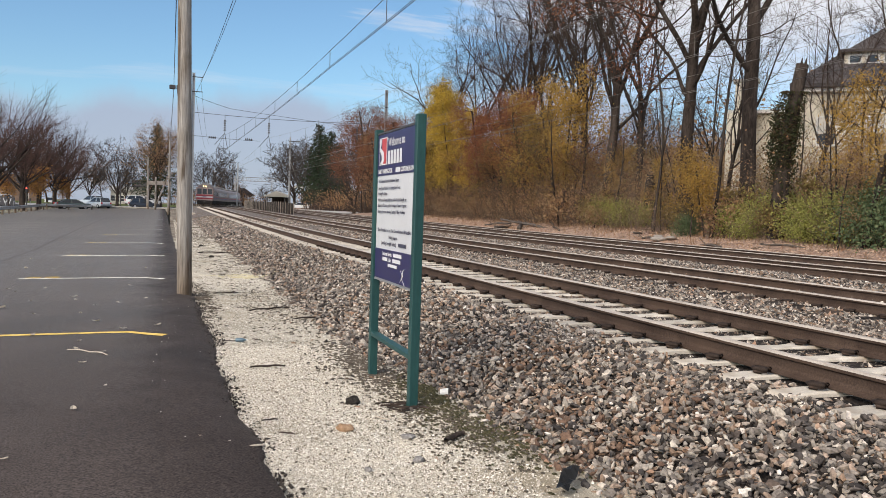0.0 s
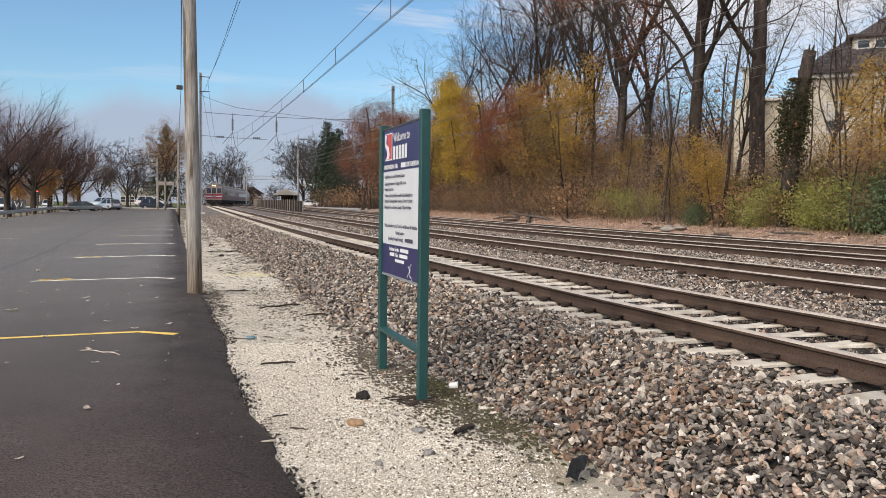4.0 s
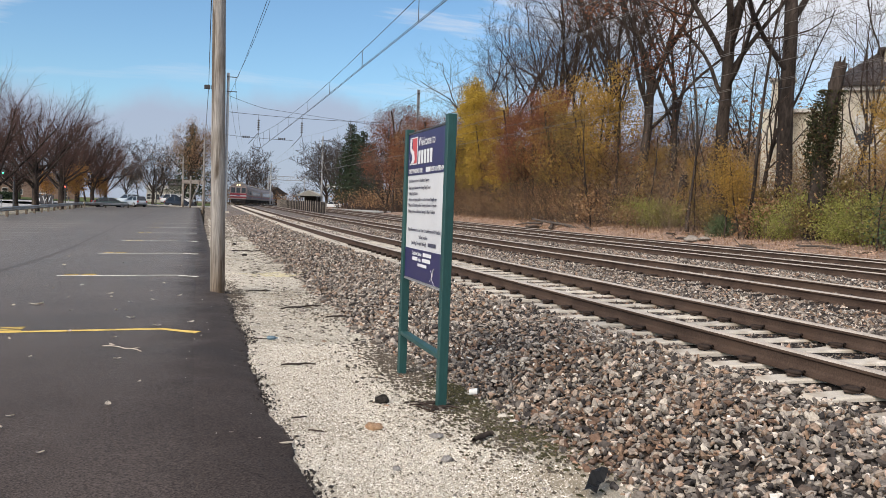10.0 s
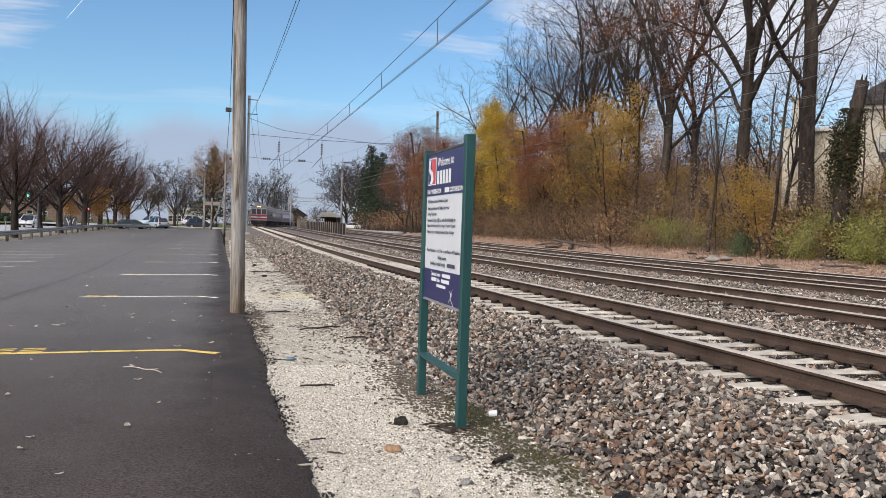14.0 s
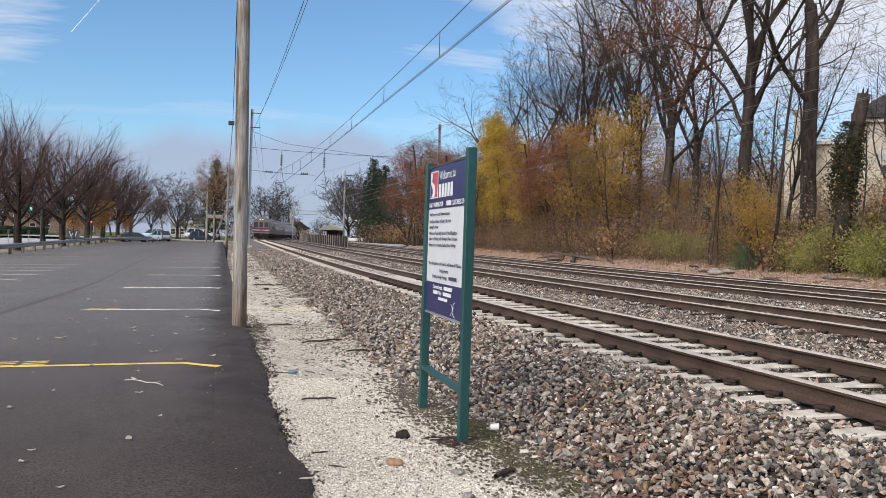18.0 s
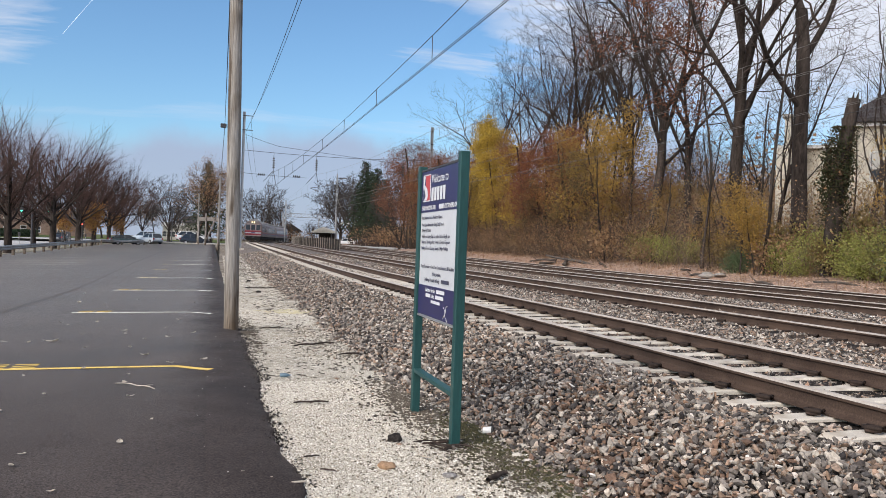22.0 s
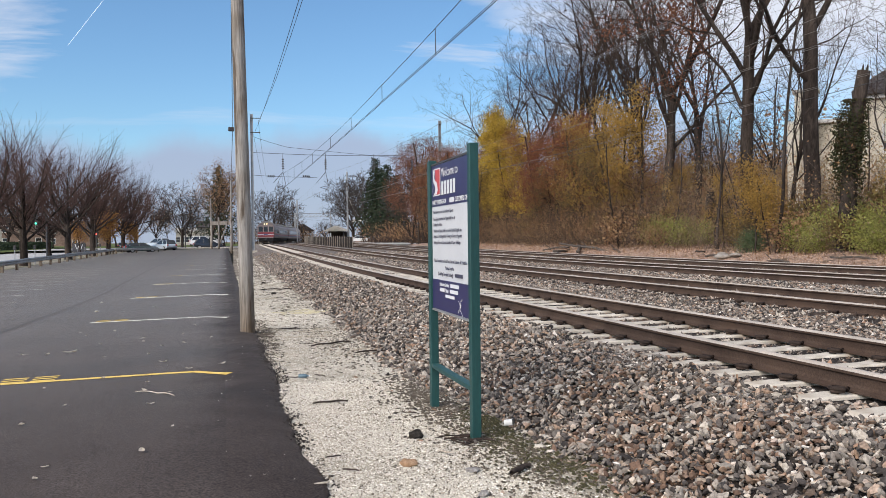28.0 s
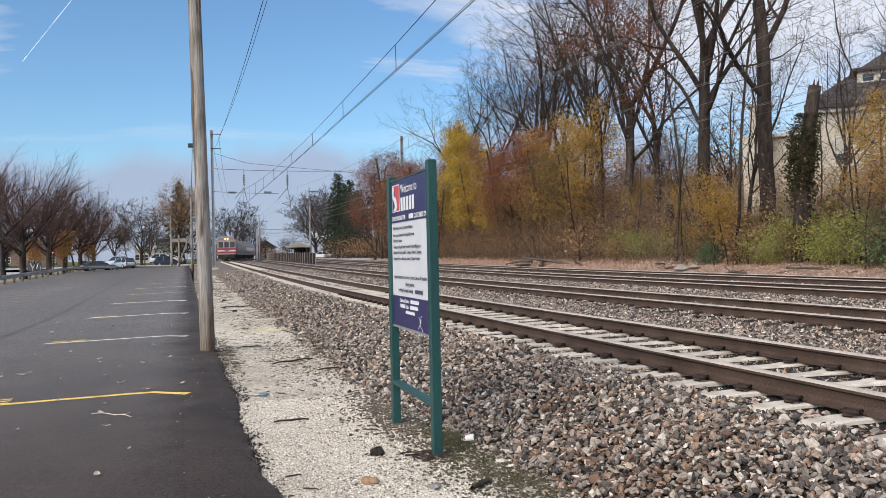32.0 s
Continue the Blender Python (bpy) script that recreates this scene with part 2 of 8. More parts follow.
PAINT_YELLOW = material("yellow_paint", (0.62, 0.42, 0.10), (0.78, 0.56, 0.17), 0.7, 6.0, 0.3, 90.0, 0.003, local=False,
                        stain=(0.40, 0.29, 0.10), stain_scale=5.0, fleck=0.2)
PAINT_PALE = material("faded_paint", (0.66, 0.63, 0.55), (0.82, 0.79, 0.70), 0.7, 5.0, 0.3, 90.0, 0.003, local=False,
                      stain=(0.48, 0.44, 0.38), stain_scale=5.0, fleck=0.2)
GRAVEL = material("white_gravel", (0.36, 0.325, 0.26), (0.62, 0.575, 0.485), 0.9, 1.3, 1.0, 110.0, 0.02, local=False,
                  stain=(0.36, 0.31, 0.23), stain_scale=0.75, fleck=0.55)
# near bed: shade of the gaps between stones put into its near-black colour
BALLAST_SHADED = material("ballast_bed", (0.012, 0.0105, 0.010), (0.050, 0.043, 0.039), 0.92, 3.0, 1.0, 26.0, 0.06, local=False,
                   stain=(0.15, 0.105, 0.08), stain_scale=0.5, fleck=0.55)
# far bed: the same stone in a lighter colour, without the painted gap shade
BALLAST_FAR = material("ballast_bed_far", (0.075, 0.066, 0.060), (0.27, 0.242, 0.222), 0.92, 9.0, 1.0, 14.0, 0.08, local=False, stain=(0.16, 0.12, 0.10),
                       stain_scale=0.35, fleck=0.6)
STONES = material("ballast_stones", (0, 0, 0), (0, 0, 0), 0.85, 4.0, 0.6, 45.0, 0.01, local=False, fleck=0.38, islands=True,
                  ramp=((0.0, (0.032, 0.029, 0.029)), (0.22, (0.120, 0.104, 0.094)), (0.42, (0.295, 0.262, 0.228)), (0.52, (0.25, 0.172, 0.122)),
                        (0.64, (0.050, 0.046, 0.045)), (0.86, (0.47, 0.422, 0.362)), (0.95, (0.29, 0.178, 0.120)), (1.0, (0.72, 0.685, 0.63))))
RUSTY_STONES = material("rusty_stones", (0, 0, 0), (0, 0, 0), 0.85, 4.0, 0.6, 45.0, 0.01, local=False, fleck=0.38, islands=True,
                        ramp=((0.0, (0.085, 0.055, 0.042)), (0.35, (0.18, 0.115, 0.082)), (0.6, (0.14, 0.10, 0.08)), (0.85, (0.27, 0.18, 0.125)), (1.0, (0.28, 0.235, 0.19))))
CHIPS = material("gravel_chips", (0, 0, 0), (0, 0, 0), 0.88, 4.0, 0.3, 90.0, 0.004, local=False, fleck=0.2, islands=True,
                 ramp=((0.0, (0.05, 0.04, 0.03)), (0.14, (0.20, 0.165, 0.12)), (0.2, (0.50, 0.455, 0.385)), (0.7, (0.66, 0.62, 0.545)), (1.0, (0.82, 0.79, 0.73))))
CONCRETE = material("tie_concrete", (0.42, 0.385, 0.33), (0.56, 0.52, 0.455), 0.85, 3.0, 0.4, 70.0, 0.006, stain=(0.36, 0.31, 0.25),
                    stain_scale=2.0, vary=0.12, fleck=0.15)
RAIL_STEEL = material("rusty_rail", (0.050, 0.034, 0.027), (0.092, 0.064, 0.050), 0.75, 2.0, 0.3, 60.0, 0.004, local=False, metal=0.15,
                      stain=(0.09, 0.06, 0.045), fleck=0.3)
RAIL_HEAD = material("worn_rail_head", (0.34, 0.30, 0.26), (0.48, 0.43, 0.38), 0.5, 1.5, 0.15, 60.0, 0.002, local=False, metal=0.0, fleck=0.2)
CLIP_RUST = material("rusty_clip", (0.022, 0.017, 0.015), (0.060, 0.042, 0.034), 0.8, 20.0, 0.3, 90.0, 0.003)
GREEN_PAINT = material("green_painted_wood", (0.009, 0.046, 0.045), (0.016, 0.068, 0.065), 0.5, 3.0, 0.25, 70.0, 0.003, squeeze=(1, 1, 0.15),
                       stain=(0.02, 0.07, 0.065), stain_scale=2.0, fleck=0.15)
NAVY = material("navy_sign_face", (0.019, 0.018, 0.075), (0.026, 0.024, 0.095), 0.35, 3.0, 0.05, 60.0, 0.001, fleck=0.08)
SIGN_WHITE = material("white_sign_face", (0.50, 0.515, 0.54), (0.57, 0.585, 0.605), 0.4, 2.0, 0.05, 60.0, 0.001, fleck=0.05)
INK = material("dark_print", (0.04, 0.04, 0.07), (0.06, 0.06, 0.09), 0.5, 5.0, 0, fleck=0.1)
PRINT_WHITE = material("white_print", (0.58, 0.59, 0.61), (0.64, 0.65, 0.66), 0.5, 5.0, 0, fleck=0.05)
RED = material("red_paint", (0.42, 0.045, 0.05), (0.52, 0.07, 0.07), 0.45, 3.0, 0, fleck=0.1)
ALUMINIUM = material("sign_rail_metal", (0.42, 0.43, 0.44), (0.52, 0.53, 0.54), 0.4, 5.0, 0, metal=0.7, fleck=0.1)
POLE_WOOD = material("weathered_pole_wood", (0.20, 0.186, 0.170), (0.38, 0.36, 0.335), 0.9, 26.0, 0.7, 70.0, 0.012, squeeze=(1, 1, 0.045),
                     stain=(0.20, 0.17, 0.145), stain_scale=6.0, fleck=0.35)
n_, l_ = POLE_WOOD.node_tree.nodes, POLE_WOOD.node_tree.links
base_ = n_["Principled BSDF"].inputs["Base Color"]
where_ = n_.new("ShaderNodeTexCoord")
for scale_, squash_, low_, high_, tint_ in ((3.0, (1, 1, 0.30), 0.45, 0.70, (0.62, 0.56, 0.50)), (9.0, (1, 1, 0.10), 0.56, 0.66, (0.42, 0.37, 0.33)), (1.0, None, 0.55, -0.15, (0.66, 0.58, 0.50))):
    shade_, way_ = n_.new("ShaderNodeMix"), n_.new("ShaderNodeMapRange")
    shade_.data_type, shade_.blend_type = "RGBA", "MULTIPLY"
    shade_.inputs[7].default_value = (*tint_, 1)
    way_.interpolation_type = "SMOOTHSTEP"
    way_.inputs["From Min"].default_value, way_.inputs["From Max"].default_value = low_, high_
    if squash_:
        map_, tex_ = n_.new("ShaderNodeMapping"), n_.new("ShaderNodeTexNoise")
        map_.inputs["Scale"].default_value = squash_
        tex_.inputs["Scale"].default_value, tex_.inputs["Detail"].default_value = scale_, 6.0
        l_.new(where_.outputs["Object"], map_.inputs[0])
        l_.new(map_.outputs[0], tex_.inputs["Vector"])
        l_.new(tex_.outputs["Fac"], way_.inputs["Value"])
    else:
        cut_ = n_.new("ShaderNodeSeparateXYZ")
        l_.new(where_.outputs["Object"], cut_.inputs[0])
        l_.new(cut_.outputs["Z"], way_.inputs["Value"])
        way_.inputs["From Min"].default_value, way_.inputs["From Max"].default_value = -0.1, 1.3
        way_.inputs["To Min"].default_value, way_.inputs["To Max"].default_value = 1.0, 0.0
    l_.new(base_.links[0].from_socket, shade_.inputs[6])
    l_.new(way_.outputs[0], shade_.inputs[0])
    l_.new(shade_.outputs[2], base_)
GREY_STEEL = material("galvanised_steel", (0.30, 0.31, 0.32), (0.42, 0.43, 0.44), 0.5, 3.0, 0.1, 50.0, 0.002, metal=0.6, stain=(0.26, 0.24, 0.22), fleck=0.15)
DARK_STEEL = material("dark_steel", (0.06, 0.06, 0.065), (0.10, 0.10, 0.105), 0.6, 4.0, 0.1, 50.0, 0.002, metal=0.3, fleck=0.2)
WIRE = material("dark_wire", (0.05, 0.05, 0.055), (0.09, 0.09, 0.095), 0.6, 2.0, 0, metal=0.3, local=False, fleck=0.1)
PALE_WIRE = material("pale_copper_wire", (0.14, 0.13, 0.12), (0.20, 0.19, 0.175), 0.45, 2.0, 0, metal=0.4, local=False, fleck=0.1)
INSULATOR = material("brown_insulator", (0.018, 0.014, 0.013), (0.032, 0.025, 0.022), 0.5, 4.0, 0, fleck=0.1)
BARK = material("grey_brown_bark", (0.020, 0.016, 0.014), (0.070, 0.056, 0.048), 0.95, 3.0, 0.9, 14.0, 0.03, squeeze=(1, 1, 0.25), vary=0.22, fleck=0.4)
TWIG = material("brown_twigs", (0.036, 0.026, 0.022), (0.072, 0.052, 0.043), 0.95, 2.0, 0, vary=0.2, fleck=0.2)
GREY_TWIG = material("grey_twigs", (0.040, 0.035, 0.033), (0.080, 0.071, 0.067), 0.95, 2.0, 0, vary=0.2, fleck=0.2)
RED_TWIG = material("reddish_twigs", (0.060, 0.037, 0.033), (0.108, 0.068, 0.058), 0.95, 2.0, 0, vary=0.15, fleck=0.2)
THICKET = material("grey_brown_stems", (0.082, 0.060, 0.049), (0.185, 0.136, 0.107), 0.95, 2.0, 0, local=False, fleck=0.2)
LITTER = material("leaf_litter", (0.22, 0.152, 0.12), (0.42, 0.305, 0.24), 0.95, 2.2, 0.9, 18.0, 0.05, local=False, stain=(0.085, 0.060, 0.042),
                  stain_scale=1.1, fleck=0.5)
GRASS = material("grass", (0.06, 0.085, 0.03), (0.13, 0.15, 0.055), 0.95, 0.6, 0.8, 20.0, 0.04, local=False, fleck=0.4)
EARTH = material("earth", (0.14, 0.115, 0.085), (0.22, 0.19, 0.14), 0.95, 0.3, 0.6, 6.0, 0.05, local=False, fleck=0.4)
VERGE = material("verge_earth", (0.17, 0.155, 0.125), (0.29, 0.27, 0.22), 0.95, 0.8, 0.6, 12.0, 0.03, local=False, stain=(0.12, 0.125, 0.06), stain_scale=0.4, fleck=0.4)
ROAD = material("road_asphalt", (0.34, 0.34, 0.34), (0.44, 0.44, 0.44), 0.85, 0.3, 0.3, 40.0, 0.004, local=False, fleck=0.15)
LEAF_YELLOW = leafage("yellow_leaves", ((0.46, 0.315, 0.05), (0.64, 0.44, 0.065), (0.42, 0.30, 0.07), (0.20, 0.14, 0.05)), 0.35, 0.15)
LEAF_GOLD = leafage("golden_leaves", ((0.30, 0.185, 0.05), (0.54, 0.34, 0.065), (0.36, 0.24, 0.075), (0.14, 0.092, 0.045), (0.46, 0.26, 0.065)), 0.35, 0.35)
LEAF_ORANGE = leafage("orange_leaves", ((0.30, 0.125, 0.048), (0.40, 0.19, 0.06), (0.22, 0.09, 0.045), (0.44, 0.27, 0.075)), 0.35, 0.35)
LEAF_RUSSET = leafage("russet_leaves", ((0.17, 0.058, 0.036), (0.24, 0.088, 0.046), (0.10, 0.045, 0.034), (0.26, 0.125, 0.066)))
LEAF_OAK = leafage("withered_oak_leaves", ((0.125, 0.048, 0.030), (0.18, 0.072, 0.040), (0.08, 0.038, 0.028), (0.22, 0.105, 0.058)), 0.25)
LEAF_BROWN = leafage("brown_leaves", ((0.21, 0.112, 0.064), (0.31, 0.18, 0.098), (0.11, 0.066, 0.044), (0.38, 0.25, 0.135)))
LEAF_TAN = leafage("tan_dead_leaves", ((0.27, 0.185, 0.115), (0.40, 0.29, 0.185), (0.16, 0.11, 0.075), (0.34, 0.27, 0.13)))
LEAF_OLIVE = leafage("olive_leaves", ((0.19, 0.14, 0.06), (0.29, 0.215, 0.08), (0.40, 0.285, 0.08), (0.12, 0.09, 0.045)), 0.35, 0.35)
LEAF_GREEN = leafage("green_leaves", ((0.26, 0.27, 0.075), (0.40, 0.40, 0.12), (0.54, 0.48, 0.18), (0.15, 0.155, 0.055)))
LEAF_DARK = leafage("dark_green_needles", ((0.026, 0.040, 0.024), (0.042, 0.060, 0.034), (0.034, 0.050, 0.030)), 0.15)
LEAF_SHRUB = leafage("deep_green_leaves", ((0.07, 0.115, 0.06), (0.12, 0.17, 0.085), (0.17, 0.19, 0.10)), 0.3)
LEAF_FALLEN = leafage("fallen_leaves", ((0.38, 0.235, 0.165), (0.54, 0.37, 0.275), (0.18, 0.105, 0.075), (0.60, 0.45, 0.35)), 0.1)
IVY = leafage("ivy_leaves", ((0.026, 0.032, 0.016), (0.045, 0.052, 0.024), (0.085, 0.052, 0.030)), 0.2)


# ---- building helpers ----
def put(name, mesh, mat_, parent=None, label="", at=None):
    ob = new(name, mesh)
    if mat_ is not None and not mesh.materials:
        mesh.materials.append(mat_)
    if parent is not None:
        ob.parent = parent
    if at is not None:
        ob.matrix_basis = at
    if label:
        ob["label"] = label
    return ob


def mesh_of(name, verts, faces, mat_=None, smooth=False):
    """A mesh from arrays; faces: an (n, k) array, or a list of such."""
    verts = np.asarray(verts, np.float32)
    groups = [np.asarray(f, np.int32) for f in (faces if isinstance(faces, list) else [faces]) if len(f)]
    me = bpy.data.meshes.new(name)
    me.vertices.add(len(verts))
    me.vertices.foreach_set("co", verts.ravel())
    total = sum(g.size for g in groups)
    me.loops.add(total)
    me.loops.foreach_set("vertex_index", np.concatenate([g.ravel() for g in groups]))
    sizes = np.concatenate([np.full(len(g), g.shape[1], np.int32) for g in groups])
    me.polygons.add(len(sizes))
    me.polygons.foreach_set("loop_start", np.concatenate([[0], np.cumsum(sizes)[:-1]]).astype(np.int32))
    me.polygons.foreach_set("loop_total", sizes)
    me.polygons.foreach_set("use_smooth", np.full(len(sizes), smooth))
    me.update(calc_edges=True)
    me.validate()
    if mat_ is not None:
        me.materials.append(mat_)
    return me


def bm_mesh(name, bm, mat_=None, smooth=False):
    bmesh.ops.recalc_face_normals(bm, faces=bm.faces)
    me = bpy.data.meshes.new(name)
    bm.to_mesh(me)
    bm.free()
    if smooth:
        me.polygons.foreach_set("use_smooth", np.ones(len(me.polygons), bool))
    if mat_ is not None:
        me.materials.append(mat_)
    return me


def part(name, bm, mat_, parent, label="", smooth=False):
    return put(name, bm_mesh(name, bm, mat_, smooth), None, parent, label)


def empty(name, m, label, category, group="", kind=""):
    ob = new(name)
    ob.matrix_basis = m
    return tagged(ob, label, category, group, kind)


def box(bm, x0, y0, z0, x1, y1, z1, bevel=0.0, m=None):
    """A box with bevelled edges, added to bm."""
    got = bmesh.ops.create_cube(bm, size=1.0, matrix=Matrix.Translation(((x0 + x1) / 2, (y0 + y1) / 2, (z0 + z1) / 2)) @ Matrix.Diagonal((x1 - x0, y1 - y0, z1 - z0, 1)))
    vs = got["verts"]
    if bevel:
        es = list({e for v in vs for e in v.link_edges})
        made = bmesh.ops.bevel(bm, geom=es, offset=bevel, segments=1, affect="EDGES", profile=0.5)
        vs = list({v for f in made["faces"] for v in f.verts} | {v for v in vs if v.is_valid})
    if m is not None:
        bmesh.ops.transform(bm, matrix=m, verts=vs)
    return vs


def boxed(*args, bevel=0.0, m=None):
    bm = bmesh.new()
    box(bm, *args, bevel=bevel, m=m)
    return bm


def rod(bm, a, b, r0, r1=None, sides=8):
    """A tapered rod from a to b, with its ends closed."""
    a, b = Vector(a), Vector(b)
    d = b - a
    q = Vector((0, 0, 1)).rotation_difference(d).to_matrix().to_4x4()
    bmesh.ops.create_cone(bm, cap_ends=True, segments=sides, radius1=r0, radius2=r0 if r1 is None else r1, depth=d.length,
                          matrix=Matrix.Translation((a + b) / 2) @ q)


def rodded(*args, **kw):
    bm = bmesh.new()
    rod(bm, *args, **kw)
    return bm


def tubes(lines, sides):
    """Verts and quads of tubes along lines, each an array of points and one of radii."""
    V, Q, base = [], [], 0
    ang = np.arange(sides) * (2 * np.pi / sides)
    ca, sa = np.cos(ang), np.sin(ang)
    for pts, rad in lines:
        pts = np.asarray(pts, float)
        k = len(pts)
        t = np.gradient(pts, axis=0)
        t /= np.linalg.norm(t, axis=1, keepdims=True) + 1e-9
        ref = np.array([1.0, 0, 0]) if abs(t[0, 0]) < 0.8 else np.array([0, 1.0, 0])
        u = np.cross(t, ref)
        u /= np.linalg.norm(u, axis=1, keepdims=True) + 1e-9
        w = np.cross(t, u)
        ring = pts[:, None] + np.asarray(rad)[:, None, None] * (ca[None, :, None] * u[:, None] + sa[None, :, None] * w[:, None])
        V.append(ring.reshape(-1, 3))
        i = np.arange(k - 1)[:, None] * sides + np.arange(sides)[None]
        j = np.arange(k - 1)[:, None] * sides + (np.arange(sides)[None] + 1) % sides
        Q.append(np.stack([i, j, j + sides, i + sides], -1).reshape(-1, 4) + base)
        base += k * sides
    return np.concatenate(V), np.concatenate(Q)


def tube_mesh(name, lines, sides, mat_, smooth=True):
    v, q = tubes(lines, sides)
    return mesh_of(name, v, q, mat_, smooth)


def sheet(name, xs, ys, height, mat_, shift=None, kind="structure", label="", category="ground", smooth=True):
    """A sheet over xs by ys: height(x, y) arrays to z; shift(y) moves it sideways."""
    X, Y = np.meshgrid(np.asarray(xs, float), np.asarray(ys, float))
    Z = height(X, Y)
    if shift is not None:
        X = X + shift(Y)
    nx = len(xs)
    i = (np.arange(len(ys) - 1)[:, None] * nx + np.arange(nx - 1)[None]).ravel()
    me = mesh_of(name, np.stack([X, Y, Z], -1).reshape(-1, 3), np.stack([i, i + 1, i + nx + 1, i + nx], -1), mat_, smooth)
    return tagged(put(name, me, None), label, category, kind=kind)


def wobble(x, y, s, seed=0.0):
    """Smooth pseudo-random values of about -1 to 1."""
    return (np.sin(x * s + 1.7 * seed + 1.3 * np.sin(y * s * 0.83 + seed)) + np.sin(y * s * 1.21 - 2.1 * seed + 1.1 * np.sin(x * s * 0.67 + 2 * seed))) * 0.5


def off(y):
    """Sideways run of the line: straight, then bending to the right."""
    y = np.asarray(y, float)
    return 0.009 * np.clip(y - 30, 0, None) + np.clip(y - 130, 0, 170) ** 2 / 960 + np.clip(y - 300, 0, None) * 0.354


def lift(y):
    """Gentle rise of the ground into the distance."""
    u = np.clip((np.asarray(y, float) - 20) / 140, 0, 1)
    return 0.6 * u * u * (3 - 2 * u)


GROUND = -0.32
rng = np.random.default_rng(7)

# ---- the ground ----
FINE_Y = np.concatenate([np.arange(-12, 2, 1.0), np.arange(2, 24, 0.08), np.arange(24, 60, 0.4), np.arange(60, 150, 3.0)])
sheet("ground", np.array([-3000, -800, -200, -60, 0, 60, 200, 800, 3000.0]), np.array([-3000, -800, -200, -50, 50, 120, 250, 800, 3000.0]),
      lambda x, y: -0.9 + 0 * x, EARTH, label="bare brown earth reaching to the horizon")


def lot_z(x, y):
    return GROUND + lift(y) * 0.8 + 0.008 * wobble(x, y, 0.35) - 0.015 * np.clip(x + 5.2, 0, None) + 0.023 * np.clip(x + 4.8, None, 0)


sheet("parking_lot", np.concatenate([np.linspace(-19.5, -6, 14), np.linspace(-5.6, -4.62, 5)]), np.concatenate([np.arange(-12, 60, 1.0), np.arange(60, 139, 3)]),
      lambda x, y: lot_z(x, y), ASPHALT, label="dark grey asphalt parking lot with painted stall lines", category="parking lot")


def lot_edge(y):
    return -4.13 + 0.11 * np.clip((6.5 - y) / 1.0, 0, 1) + 0.03 * np.clip((y - 8) / 2, 0, 1) - 0.012 * np.clip(y - 10.5, 0, 9) + 0.022 * wobble(y, y, 1.9, 1) + 0.016 * wobble(y, y * 0.7, 6.5, 2) + 0.016 * wobble(y, y, 21.0, 3) + 0.008 * wobble(y, y, 55.0, 4)


def berm(u, y):
    # u runs 0 to 1 from the old surface to the ragged edge
    x = -4.66 + u * (lot_edge(y) + 4.66) + 0.03 * wobble(y, y, 0.9, 5) * (1 - u)
    z = lot_z(-4.62 + 0 * y, y) + 0.004 + 0.022 * np.sin(np.clip(u, 0, 1) * 2.6) - 0.075 * np.clip(u - 0.55, 0, 1) ** 1.3 + 0.002 * wobble(x, y, 7.0, 4)
    return x, z


U, YY = np.meshgrid(np.array([0, 0.15, 0.35, 0.55, 0.72, 0.86, 0.95, 1.0, 1.02]), FINE_Y)
BX, BZ = berm(U, YY)
BZ[:, -1] -= 0.12
nx = U.shape[1]
ii = (np.arange(U.shape[0] - 1)[:, None] * nx + np.arange(nx - 1)[None]).ravel()
tagged(put("asphalt_edge", mesh_of("asphalt_edge", np.stack([BX, YY, BZ], -1).reshape(-1, 3), np.stack([ii, ii + 1, ii + nx + 1, ii + nx], -1), ASPHALT, True), None),
       "ragged darker strip of poured asphalt along the lot's edge", "pavement", kind="structure")


def gravel_z(x, y):
    return GROUND - 0.045 + lift(y) + 0.012 * wobble(x, y, 1.6, 1) + 0.008 * wobble(x, y, 5.0, 2) + 0.02 * np.clip(x + 3.0, 0, None)


sheet("gravel_strip", np.linspace(-4.4, -2.0, 20), np.concatenate([np.arange(-12, 2, 0.5), np.arange(2, 22, 0.15), np.arange(22, 39, 1.0)]),
      gravel_z, GRAVEL, off, label="strip of crushed white gravel beside the asphalt", category="gravel")

GRAVEL_DIRT = material("dirty_gravel", (0.11, 0.09, 0.07), (0.36, 0.315, 0.26), 0.95, 1.1, 1.0, 30.0, 0.04, local=False, stain=(0.09, 0.07, 0.05), stain_scale=0.5, fleck=0.55)
sheet("gravel_strip", np.linspace(-4.4, -2.0, 12), np.arange(38, 141, 2.0), gravel_z, GRAVEL_DIRT, off, label="dirty gravel and soil along the far end of the lot", category="gravel")

BED_X = np.array([-2.95, -2.6, -2.3, -2.0, -1.7, -1.4, -1.15, -0.9, -0.6, -0.3, 0.0, 0.3, 0.86, 1.4, 1.7, 2.2, 2.7, 3.3, 3.8, 4.3, 4.9, 5.4, 6.0, 6.6, 7.4, 8.2, 9.2, 10, 10.65, 11.3,
                  12.2, 13, 14, 14.95, 15.8, 16.4, 17.0, 17.6, 18.2, 18.8])


def toe(y):
    """Where the stone shoulder meets the gravel: further out along the lot than by the sign."""
    return -2.42 - 0.33 * np.clip((y - 6.8) / 1.6, 0, 1) + 0.08 * wobble(y, y, 1.3, 6)


